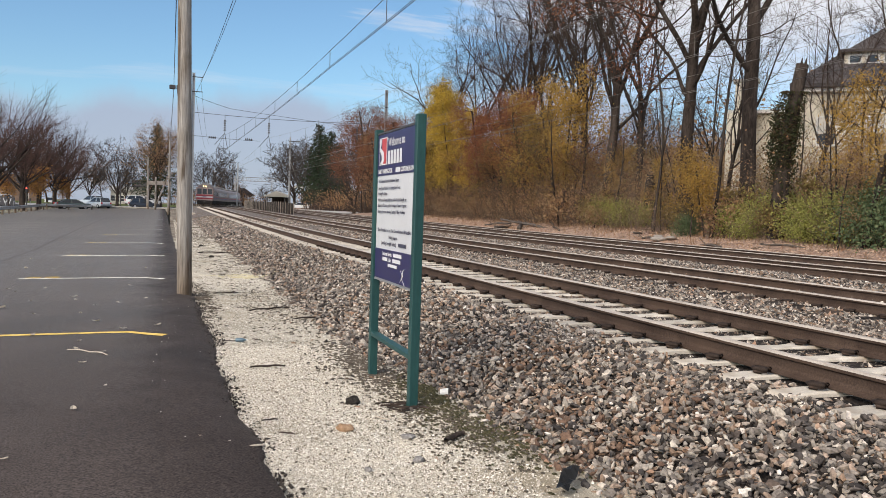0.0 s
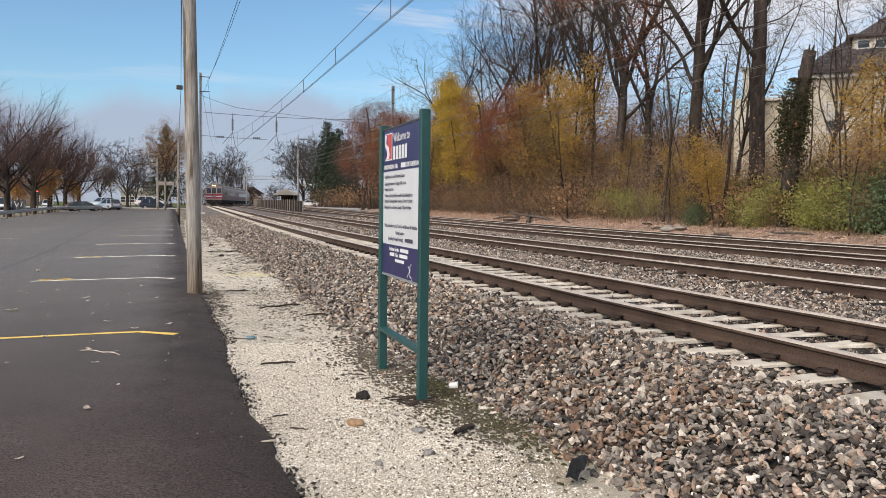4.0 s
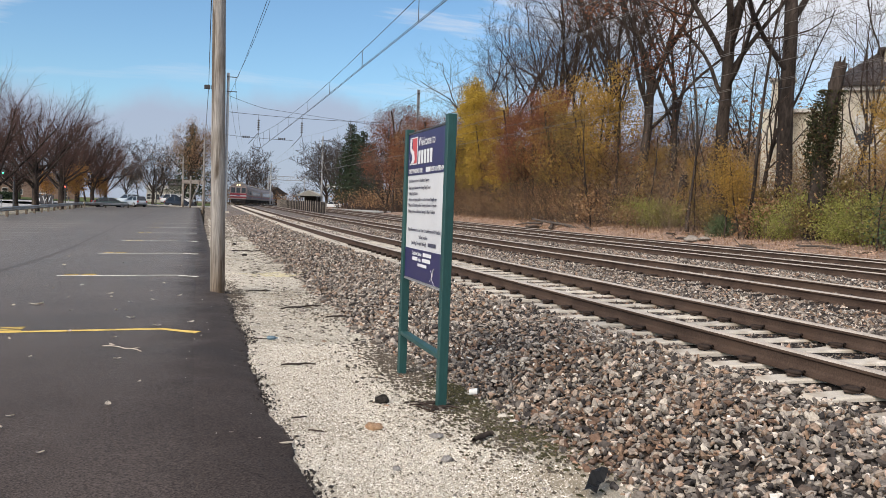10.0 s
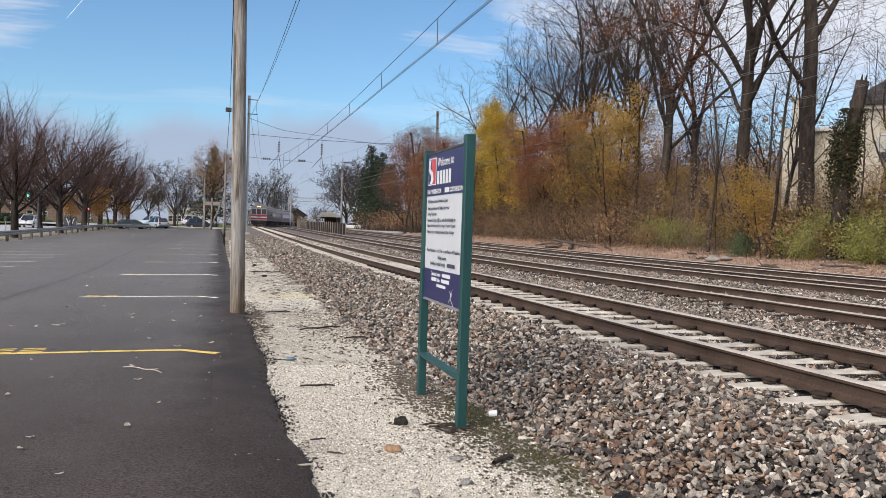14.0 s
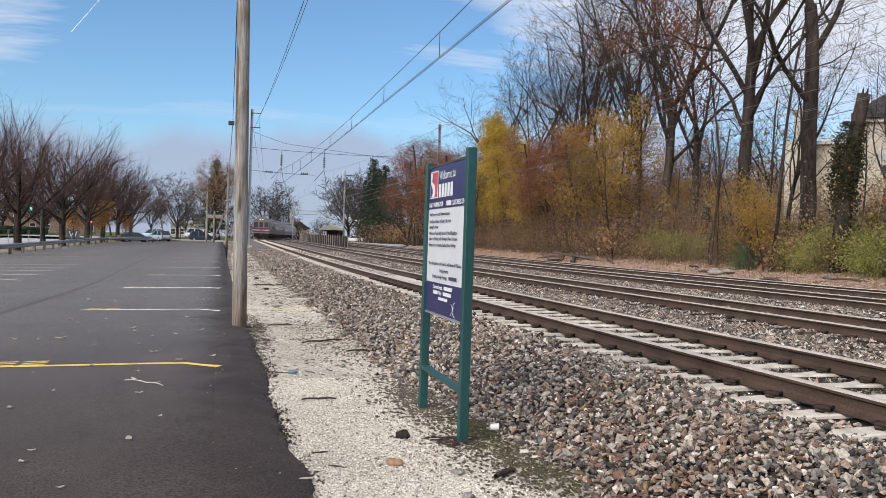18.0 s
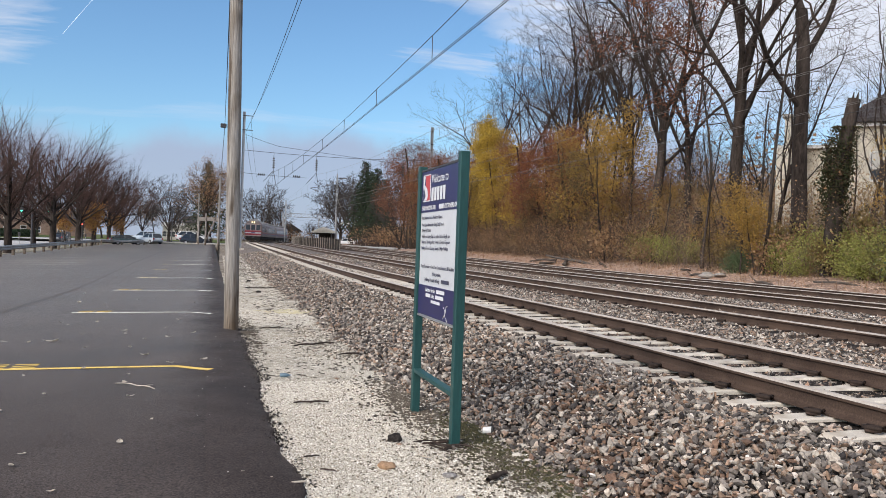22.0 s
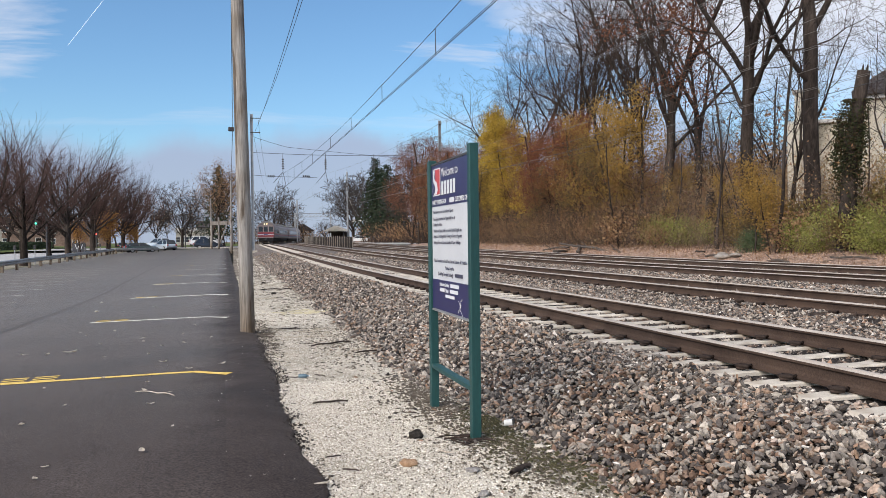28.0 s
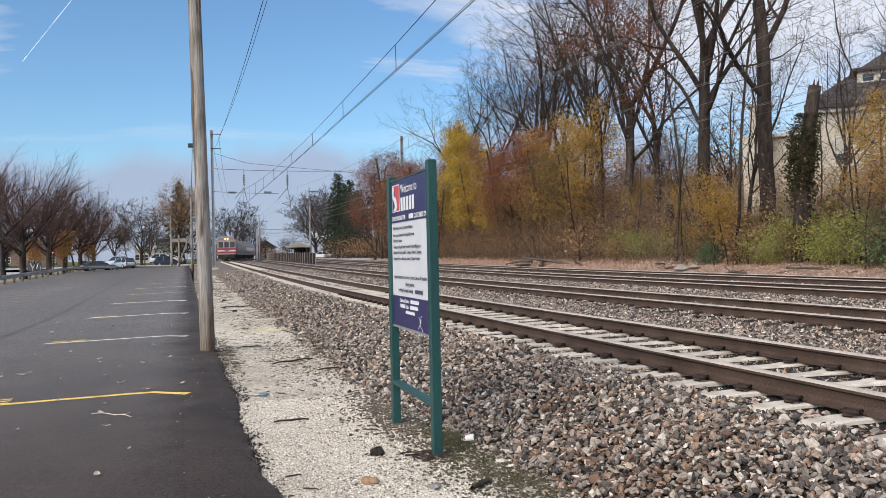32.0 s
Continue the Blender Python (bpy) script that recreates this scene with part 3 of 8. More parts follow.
def bed_z(x, y):
    """Ballast: a shoulder sloping up from the gravel, near level between the tracks, falling to a shallow ditch before the bank."""
    start = toe(y) - 0.02
    rise = np.clip((x - start) / (-1.0 - start), 0, 1)
    z = -0.40 + 0.385 * rise ** 0.9 - 0.05 * np.clip(1 - np.abs(x - 3.1) / 1.1, 0, 1) + 0.03 * np.clip((x - 3.6) / 0.6, 0, 1) - 0.17 * np.clip((x - 16.2) / 1.5, 0, 1)
    return z + 0.022 * wobble(x, y, 2.3, 3) * np.where(x < -0.7, 1.0, 0.5) + lift(y) - 0.012 - 0.03 * np.clip((-0.3 - x) / 0.4, 0, 1) * np.clip((40 - y) / 10, 0, 1)


# up to y = 40 the bed carries the painted gap shade
sheet("ballast_bed", BED_X, np.arange(-12, 40.2, 0.5), bed_z, BALLAST_SHADED, off,
      label="crushed stone ballast under the tracks, coloured dark as shaded gaps", category="ballast")
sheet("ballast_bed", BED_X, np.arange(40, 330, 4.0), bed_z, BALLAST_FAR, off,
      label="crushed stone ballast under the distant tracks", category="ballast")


def woods_z(x, y):
    u = np.clip(x - 17.2, 0, None)
    low = 1 - np.clip((y - 104) / 10, 0, 1) * (1 - np.clip((y - 175) / 30, 0, 1))       # the bank dips where a drive comes in
    return -0.16 + lift(y) + low * (0.30 * np.clip(u, 0, 1.2) + 0.14 * np.clip(u - 1.2, 0, 9) + 0.035 * np.clip(u - 9, 0, 120) + 0.07 * wobble(x, y, 0.9, 2) * np.clip(u, 0, 1))


WOOD_X = np.concatenate([np.arange(17.2, 26, 0.5), np.arange(26, 60, 3), np.array([60, 80, 120, 200.0])])
sheet("woods_floor", WOOD_X, np.concatenate([np.arange(-40, 60, 1.0), np.arange(60, 330, 6.0)]), woods_z, LITTER, off,
      label="bank of brown fallen leaves under the bare trees", category="leaf litter")
sheet("station_drive", np.array([17.3, 19, 22, 26, 32, 40.0]), np.arange(116, 152, 3.0), lambda x, y: lift(y) - 0.08, ROAD, off, label="pale drive beside the tracks at the station", category="road")
sheet("verge", np.array([-23.5, -21.5, -20.2, -19.2]), np.arange(-12, 150, 4.0), lambda x, y: GROUND - 0.31 + lift(y) * 0.8, VERGE, label="narrow verge of grey earth and dead grass behind the guard rail", category="verge")
sheet("road", np.array([-36, -33, -30, -27, -23.5]), np.arange(-40, 200, 6.0), lambda x, y: GROUND - 0.36 + lift(y) * 0.8, ROAD, label="pale grey asphalt road past the trees", category="road")
sheet("lawn", np.array([-400, -200, -120, -70, -50, -40, -36.0]), np.arange(-60, 420, 12.0), lambda x, y: GROUND - 0.2 + lift(y) + 0.03 * np.clip(-36 - x, 0, 60), GRASS, label="mown lawn across the road", category="lawn")
sheet("far_road", np.array([-36, -20, -10, 0, 2.5]), np.arange(138.5, 172, 3.0), lambda x, y: lift(y) * 0.8 + GROUND + 0.02, ROAD, label="pale cross road beyond the lot", category="road")
sheet("far_ground", np.array([-120, -60, -20, 3.0]), np.arange(171, 420, 20.0), lambda x, y: lift(y) + GROUND, GRASS, label="grass beyond the cross road", category="grass")

# ---- the tracks ----
RAIL_Y = np.concatenate([np.arange(-12, 30, 2.0), np.arange(30, 120, 4.0), np.arange(120, 330, 3.0)])
PROFILE = np.array([(-0.076, 0), (0.076, 0), (0.076, 0.012), (0.018, 0.03), (0.009, 0.055), (0.009, 0.118), (0.035, 0.132), (0.0365, 0.154), (0.026, 0.172),
                    (-0.026, 0.172), (-0.0365, 0.154), (-0.035, 0.132), (-0.009, 0.118), (-0.009, 0.055), (-0.018, 0.03), (-0.076, 0.012)])


def rail_mesh(x0):
    k, n = len(PROFILE), len(RAIL_Y)
    V = np.zeros((n, k, 3))
    V[..., 0] = x0 + off(RAIL_Y)[:, None] + PROFILE[None, :, 0]
    V[..., 1] = RAIL_Y[:, None]
    V[..., 2] = 0.012 + lift(RAIL_Y)[:, None] + PROFILE[None, :, 1]
    i = np.arange(n - 1)[:, None] * k + np.arange(k)[None]
    j = np.arange(n - 1)[:, None] * k + (np.arange(k)[None] + 1) % k
    me = mesh_of("rail", V.reshape(-1, 3), np.stack([i, j, j + k, i + k], -1).reshape(-1, 4), RAIL_STEEL, False)
    me.materials.append(RAIL_HEAD)
    slots = np.zeros((n - 1, k), np.int32)
    slots[:, 8] = 1
    slots[:, 7] = 1
    slots[:, 9] = 1
    me.polygons.foreach_set("material_index", slots.ravel())
    return me


def tie_bm():
    """A concrete tie, 2.59 m long, with a lower middle and raised rail seats."""
    bm = bmesh.new()
    xs = (-1.295, -1.25, -0.98, -0.55, -0.40, 0.40, 0.55, 0.98, 1.25, 1.295)
    top = (-0.035, -0.006, 0.006, 0.006, -0.004, -0.004, 0.006, 0.006, -0.006, -0.035)
    rings = []
    for x, z in zip(xs, top):
        w = 0.115 if abs(x) > 0.5 else 0.10
        rings.append([bm.verts.new(c) for c in ((x, -w - 0.03, -0.2), (x, -w, z - 0.012), (x, -w + 0.02, z), (x, w - 0.02, z), (x, w, z - 0.012), (x, w + 0.03, -0.2))])
    for a, b in zip(rings, rings[1:]):
        for q in range(5):
            bm.faces.new((a[q], a[q + 1], b[q + 1], b[q]))
    bm.faces.new(rings[0])
    bm.faces.new(rings[-1][::-1])
    return bm


TIE = bm_mesh("tie", tie_bm(), CONCRETE)
loop_t = np.linspace(0, 1, 12)
turn_t = loop_t * 2 * np.pi * 1.35
clip_pts = np.stack([0.058 + 0.052 * np.cos(turn_t), 0.062 * np.sin(turn_t) + 0.02 * loop_t, 0.036 + 0.030 * loop_t], -1)
v1, q1 = tubes([(clip_pts, np.full(12, 0.0185)), (np.array([(0.02, -0.055, 0.0), (0.05, -0.02, 0.030), (0.11, 0.03, 0.010)]), np.array([0.030, 0.034, 0.024]))], 6)
CLIP = mesh_of("rail_clip", v1, q1, CLIP_RUST, True)
TRACKS = ((0.86, "railway track with pale concrete ties standing clear of the stone"), (5.40, "second track, its ties half buried in stone"),
          (10.65, "third track beyond the wider middle gap"), (14.95, "fourth track below the wooded bank"))
TIE_STEP = 0.61
track_things = []
for number, (xc, text) in enumerate(TRACKS):
    track = empty("railway_track", Matrix(), text, "railway track", "parallel railway tracks")
    track_things.append((track, xc, number))
    for side in (-0.7525, 0.7525):
        put("rail", rail_mesh(xc + side), None, track, "rusty steel rail with a worn bright head")


def stones(name, xyz, size, mat_, label, category, flat=0.75, ico=True, shifted=True):
    """Loose angular stones at the given places, joined as one heap."""
    if ico:
        g = (1 + 5 ** 0.5) / 2
        v = np.array([(-1, g, 0), (1, g, 0), (-1, -g, 0), (1, -g, 0), (0, -1, g), (0, 1, g), (0, -1, -g), (0, 1, -g), (g, 0, -1), (g, 0, 1), (-g, 0, -1), (-g, 0, 1)]) / 1.9
        f = np.array([(0, 11, 5), (0, 5, 1), (0, 1, 7), (0, 7, 10), (0, 10, 11), (1, 5, 9), (5, 11, 4), (11, 10, 2), (10, 7, 6), (7, 1, 8), (3, 9, 4), (3, 4, 2), (3, 2, 6), (3, 6, 8),
                      (3, 8, 9), (4, 9, 5), (2, 4, 11), (6, 2, 10), (8, 6, 7), (9, 8, 1)])
    else:
        v = np.array([(1, 0, 0), (-1, 0, 0), (0, 1, 0), (0, -1, 0), (0, 0, 1), (0, 0, -1)], float)
        f = np.array([(0, 2, 4), (2, 1, 4), (1, 3, 4), (3, 0, 4), (2, 0, 5), (1, 2, 5), (3, 1, 5), (0, 3, 5)])
    n, k = len(xyz), len(v)
    V = v[None] * (1 + rng.uniform(-0.32, 0.32, (n, k, 1))) + rng.normal(0, 0.10, (n, k, 3))
    V = V * np.stack([rng.uniform(0.8, 1.7, n), rng.uniform(0.65, 1.1, n), rng.uniform(0.36, 0.72, n)], -1)[:, None] * (np.asarray(size)[:, None, None] * 0.5)
    q = rng.normal(0, 1, (n, 4)) * np.array([1.0, flat * 0.5, flat * 0.5, 1.0])
    q /= np.linalg.norm(q, axis=1, keepdims=True)
    w, x, y, z = q.T
    R = np.stack([np.stack([1 - 2 * (y * y + z * z), 2 * (x * y - z * w), 2 * (x * z + y * w)], -1), np.stack([2 * (x * y + z * w), 1 - 2 * (x * x + z * z), 2 * (y * z - x * w)], -1),
                  np.stack([2 * (x * z - y * w), 2 * (y * z + x * w), 1 - 2 * (x * x + y * y)], -1)], 1)
    V = np.einsum("nij,nkj->nki", R, V) + np.asarray(xyz)[:, None]
    F = f[None] + (np.arange(n) * k)[:, None, None]
    me = mesh_of(name, V.reshape(-1, 3), F.reshape(-1, 3), mat_, False)
    return tagged(put(name, me, None), label, category, kind="stuff")


def scatter(n, x0, x1, y0, y1, z, sink=0.0):
    x, y = rng.uniform(x0, x1, n), rng.uniform(y0, y1, n)
    return np.stack([x + off(y), y, z(x, y) + sink], -1)


def clear_of_ties(p, xc):
    """Stones inside a track keep low where the ties lie."""
    gap = np.abs((p[:, 1] / TIE_STEP + 0.5) % 1 - 0.5) * TIE_STEP
    on_tie = (gap < 0.165) & (np.abs(p[:, 0] - off(p[:, 1]) - xc) < 1.38 - 0.10 * rng.random(len(p)) ** 2)
    return p[~on_tie]


def shoulder(n, y0, y1, reach):
    p = scatter(n, -2.95, -0.35, y0, y1, bed_z)
    inside = p[:, 0] - off(p[:, 1]) - toe(p[:, 1])
    p = p[rng.random(n) < np.clip((inside + 0.17) / 0.26, 0.0, 1)]
    p[:, 2] += rng.uniform(-0.014, reach, len(p))
    return clear_of_ties(p, 0.86)


near_stones = np.concatenate([shoulder(24500, 2.4, 9.0, 0.058), clear_of_ties(scatter(1800, -0.45, 0.0, 3.0, 12.0, bed_z), 0.86)])
rust_at = np.array([(-1.95, 4.7), (-1.75, 5.7), (-2.15, 5.1), (-1.5, 6.9), (-1.2, 4.9), (-2.0, 8.2)])
near_rust = np.min(np.linalg.norm(near_stones[:, None, :2] - rust_at[None], axis=2), axis=1)
rusty = rng.random(len(near_stones)) < 0.34 * np.clip(1 - near_rust / 0.60, 0, 1)
stones("rusty_stones", near_stones[rusty], rng.uniform(0.030, 0.066, int(rusty.sum())), RUSTY_STONES, "rust-stained crushed stones among the grey ballast", "ballast")
near_stones = near_stones[~rusty]
stones("ballast_stones", near_stones, rng.uniform(0.027, 0.053, len(near_stones)) * rng.choice([0.6, 0.9, 1.05, 1.4], len(near_stones)), STONES, "loose grey, brown and rusty crushed stones on the shoulder", "ballast")
mid_stones = np.concatenate([shoulder(15000, 9.0, 18.0, 0.055), shoulder(13000, 18.0, 36.0, 0.05), clear_of_ties(scatter(1500, -0.45, 0.0, 12.0, 30.0, bed_z), 0.86)])
stones("ballast_stones", mid_stones, rng.uniform(0.036, 0.070, len(mid_stones)) * rng.choice([0.8, 1, 1.2], len(mid_stones)), STONES, "crushed stones along the shoulder of the line", "ballast")
back_stones = shoulder(9000, -9.0, 2.4, 0.04)
stones("ballast_stones", back_stones, rng.uniform(0.04, 0.075, len(back_stones)), STONES, "crushed stones on the nearest shoulder", "ballast", ico=False)
far_stones = scatter(6000, -2.75, -0.35, 36.0, 75.0, bed_z)
stones("ballast_stones", far_stones, rng.uniform(0.07, 0.12, len(far_stones)), STONES, "crushed stones on the distant shoulder", "ballast", ico=False)
inner = np.concatenate([clear_of_ties(scatter(27000, 0.15, 2.2, 3.5, 14.0, bed_z, -0.022), 0.86), clear_of_ties(scatter(9000, 0.15, 2.2, 14.0, 30.0, bed_z, -0.022), 0.86), clear_of_ties(scatter(26000, 2.2, 4.7, 3.5, 30.0, bed_z, 0.004), 5.4)])
stones("ballast_stones", inner, rng.uniform(0.046, 0.084, len(inner)), STONES, "loose crushed stones between the rails and tracks", "ballast", ico=False)
middle = np.concatenate([scatter(26000, 4.75, 9.7, 7.0, 44.0, bed_z), scatter(20000, 9.9, 17.2, 9.0, 50.0, bed_z)])
middle = np.concatenate([middle, scatter(7000, 0.15, 4.75, 29.0, 46.0, bed_z), scatter(7000, -0.3, 9.9, 44.0, 70.0, bed_z), scatter(5000, 9.9, 17.2, 44.0, 75.0, bed_z)])
middle = middle[np.abs(middle[:, 0] - off(middle[:, 1]) - 4.65) > 0.1]
stones("ballast_stones", middle, rng.uniform(0.06, 0.10, len(middle)) * np.clip(middle[:, 1] / 40, 1, 1.5), STONES, "crushed stones about the further tracks", "ballast", ico=False)


# ---- the parking sign ----
def words(text, size, at_y, at_z, mat_, parent, align="LEFT", squeeze=1.0, bold=0.0):
    """Flat lettering on the sign's face, read from the lot."""
    cu = bpy.data.curves.new("lettering", "FONT")
    cu.body, cu.size, cu.align_x, cu.extrude, cu.offset = text, size, align, 0.0006, bold
    cu.resolution_u = 2
    ob = bpy.data.objects.new("lettering", cu)
    scene.collection.objects.link(ob)
    bpy.context.view_layer.update()
    me = bpy.data.meshes.new_from_object(ob.evaluated_get(bpy.context.evaluated_depsgraph_get()))
    bpy.data.objects.remove(ob)
    me.materials.clear()
    me.materials.append(mat_)
    o = tagged(put("lettering", me, None, parent), kind="stuff")
    # the text's own x runs towards -y, its y runs up
    o.matrix_basis = Matrix(((0, 0, -1, -0.0185), (-squeeze, 0, 0, at_y), (0, 1, 0, at_z), (0, 0, 0, 1)))
    return o


SX, SY0, SY1 = -2.73, 6.365, 7.71
sign = empty("parking_sign", Matrix.Translation((SX, (SY0 + SY1) / 2, GROUND - 0.03)), "navy and white parking sign between two dark green posts", "sign")
half = (SY1 - SY0) / 2
for y0, top, name in ((-half, 2.352, "post"), (half, 2.332, "post")):
    part(name, boxed(-0.038, y0 - 0.038, -0.3, 0.038, y0 + 0.038, top, bevel=0.005), GREEN_PAINT, sign, "dark green painted square post")
part("cross_rail", boxed(-0.036, -half + 0.039, 0.372, 0.036, half - 0.039, 0.412, bevel=0.004), GREEN_PAINT, sign, "dark green board laid flat between the posts")
P0, P1 = -half + 0.040, half - 0.040          # the panel's near and far side
panel = part("sign_panel", boxed(-0.012, P0, 0.94, 0.014, P1, 2.275, bevel=0.002), SIGN_WHITE, sign, "white printed sheet with navy bands")
Z0, Z1 = 0.94, 2.275
part("top_band", boxed(-0.0165, P0 + 0.004, Z1 - 0.382, -0.0125, P1 - 0.004, Z1 - 0.004), NAVY, panel, "navy heading band")
part("bottom_band", boxed(-0.0165, P0 + 0.004, Z0 + 0.004, -0.0125, P1 - 0.004, Z0 + 0.279), NAVY, panel, "navy footer band")
part("trim_strip", boxed(-0.02, P0, Z1 + 0.001, 0.02, P1, Z1 + 0.018), DARK_STEEL, sign, "dark strip over the sheet")
part("trim_strip", boxed(-0.02, P0, Z0 - 0.018, 0.02, P1, Z0 - 0.001), ALUMINIUM, sign, "bare metal strip under the sheet")


def bar(y_left, z, width, height, mat_, x=-0.0185):
    """A plain printed bar; y_left is its edge at the far post's side."""
    return part("printed_bar", boxed(x - 0.0008, y_left - width, z, x, y_left, z + height), mat_, panel)


L = P1 - 0.07
# emblem: a navy and a red half parted by a white winding stroke, in a white frame
part("emblem", boxed(-0.0195, L - 0.27, Z1 - 0.285, -0.0172, L, Z1 - 0.035, bevel=0.0), PRINT_WHITE, panel, "white framed emblem")
part("emblem_field", boxed(-0.0205, L - 0.258, Z1 - 0.275, -0.0197, L - 0.10, Z1 - 0.045), RED, panel, "red half of the emblem")
part("emblem_field", boxed(-0.0205, L - 0.098, Z1 - 0.275, -0.0197, L - 0.012, Z1 - 0.045), NAVY, panel, "navy half of the emblem")
stroke = bmesh.new()
for pts in (((0.015, 0.05), (0.085, 0.05), (0.06, 0.125), (0.16, 0.165), (0.19, 0.235), (0.15, 0.272), (0.04, 0.272), (0.10, 0.235), (0.085, 0.195), (0.02, 0.150)),):
    stroke.faces.new([stroke.verts.new((-0.0212, L - y, Z1 - z)) for y, z in pts])
part("emblem_stroke", stroke, PRINT_WHITE, panel, "white winding stroke")
words("Welcome to", 0.112, L - 0.31, Z1 - 0.125, PRINT_WHITE, panel, squeeze=0.95)
for k in range(5):                       # the operator's name, as blocks
    bar(L - 0.31 - k * 0.098, Z1 - 0.285, 0.072, 0.12, PRINT_WHITE)
words("DAILY PARKING FOR", 0.058, P1 - 0.045, Z1 - 0.365, PRINT_WHITE, panel, squeeze=0.9, bold=0.001)
bar(P1 - 0.655, Z1 - 0.365, 0.15, 0.042, PRINT_WHITE)
words("CUSTOMERS ONLY", 0.058, P1 - 0.825, Z1 - 0.365, PRINT_WHITE, panel, squeeze=0.9, bold=0.001)
for text, z in (("Park Between Lines In Numbered Spaces", 1.827), ("Note Space Number for Paying Daily Fee at", 1.762), ("Parking Pay Station", 1.711), ("Vehicles not Paying Daily Fee and/or Parked Illegally are", 1.654),
                ("Subject to Ticketing and/or Towing at Owner's Expense", 1.604), ("Parking is Free on Saturday, Sunday & Major Holidays", 1.547)):
    words(text, 0.044, L, z, INK, panel, squeeze=0.96)
words("Please Remember to Lock Your Car and Remove All Valuables", 0.046, 0, 1.379, INK, panel, "CENTER", squeeze=0.93)
words("Parking Inquiries", 0.046, 0, 1.318, INK, panel, "CENTER", squeeze=0.95)
words("(Including Overnight Parking):", 0.046, 0.40, 1.261, INK, panel, squeeze=0.92)
bar(-0.17, 1.261, 0.24, 0.031, INK)
words("Customer Service", 0.050, 0.36, 1.165, PRINT_WHITE, panel, squeeze=0.9, bold=0.0008)
bar(-0.02, 1.166, 0.27, 0.032, PRINT_WHITE)
bar(0.34, 1.116, 0.16, 0.032, PRINT_WHITE)
words("Police", 0.050, 0.16, 1.115, PRINT_WHITE, panel, squeeze=0.9, bold=0.0008)
bar(0.0, 1.116, 0.26, 0.032, PRINT_WHITE)
bar(0.15, 1.070, 0.30, 0.026, PRINT_WHITE)
scrawl = [(np.array([(-0.0187, -0.28 - 0.10 * s + 0.02 * np.sin(9 * s + o), 0.965 + 0.12 * s * (1 if o < 2 else -1) + (0 if o < 2 else 0.10)) for s in np.linspace(0, 1, 7)]), np.full(7, 0.0018)) for o in (0.3, 1.4, 2.6)]
put("scrawl", tube_mesh("scrawl", scrawl, 4, PRINT_WHITE), None, panel, "pale scratched scrawl")


# ---- poles and wires ----
def pole(x, y, z0, height, r0, r1, lean=(0.0, 0.0), mat_=POLE_WOOD, sides=18):
    pts = np.array([(x + lean[0] * s, y + lean[1] * s, z0 - 0.4 + (height + 0.4) * s) for s in np.linspace(0, 1, 9)])
    return tube_mesh("pole_shaft", [(pts, np.linspace(r0, r1, 9))], sides, mat_)


def utility_pole(x, y, height, r0, r1, lean, label, z0=None):
    base = GROUND + float(lift(y)) if z0 is None else z0
    thing = empty("utility_pole", Matrix.Translation((x, y, base)), label, "utility pole", "poles along the lot")
    put("shaft", pole(0, 0, 0, height, r0, r1, lean), None, thing)
    return thing


p1 = utility_pole(-4.285, 14.7, 11.0, 0.126, 0.092, (-0.19, 0.0), "weathered grey wooden utility pole at the asphalt's edge")
guard = tube_mesh("wire_guard", [(np.array([(-0.118, -0.02, 0.05), (-0.135, -0.02, 1.2), (-0.150, -0.02, 2.4)]), np.array([0.013, 0.013, 0.013]))], 6, POLE_WOOD)
put("wire_guard", guard, None, p1, "wooden strip guarding the ground wire")
put("ground_wire", tube_mesh("ground_wire", [(np.array([(-0.150, -0.03, 2.4), (-0.205, -0.03, 6.0), (-0.265, -0.02, 10.0)]), np.full(3, 0.006))], 5, WIRE), None, p1)
p2 = utility_pole(-3.55, 65.0, 9.6, 0.15, 0.10, (0.1, 0), "grey wooden pole carrying a pair of floodlights")
arm = tube_mesh("bracket", [(np.array([(0.1, 0, 9.3), (-0.05, -0.2, 9.1), (-0.15, -0.3, 9.25), (-0.2, -0.4, 9.7)]), np.full(4, 0.045))], 6, DARK_STEEL)
put("bracket", arm, None, p2, "curved dark bracket")
for dx in (-0.55, -0.05):
    part("floodlight", boxed(dx - 0.22, -0.75, 9.68, dx + 0.22, -0.40, 9.98, bevel=0.04), DARK_STEEL, p2, "dark square floodlight head")
utility_pole(-3.95, 104.0, 8.6, 0.15, 0.11, (0.05, 0), "grey wooden pole further along the lot")
p4 = utility_pole(-5.6, 128.0, 4.6, 0.14, 0.12, (0, 0), "short wooden post with a slanting brace")
put("brace", tube_mesh("brace", [(np.array([(0.0, 0, 0.3), (1.6, 0, 4.6)]), np.array([0.11, 0.10]))], 8, POLE_WOOD), None, p4)
utility_pole(-6.9, 140.0, 8.0, 0.16, 0.11, (0, 0), "grey wooden pole at the end of the lot")


def column(x, y, height, label):
    """A steel catenary column of riveted angles."""
    thing = empty("catenary_column", Matrix.Translation((x, y, float(lift(y)) - 0.25)), label, "catenary column", "catenary columns")
    for dx in (-0.13, 0.13):
        part("flange", boxed(dx - 0.012, -0.15, 0, dx + 0.012, 0.15, height), GREY_STEEL, thing)
    part("web", boxed(-0.117, -0.012, 0, 0.117, 0.012, height - 0.02), GREY_STEEL, thing)
    part("footing", boxed(-0.4, -0.4, -0.4, 0.4, 0.4, 0.18, bevel=0.03), CONCRETE, thing, "concrete footing")
    for z in (height - 0.5, height - 2.0):
        part("bracket", boxed(-0.15, -0.2, z, 0.9 if x < 3 else 0.15, -0.14, z + 0.08), DARK_STEEL, thing)
    return thing


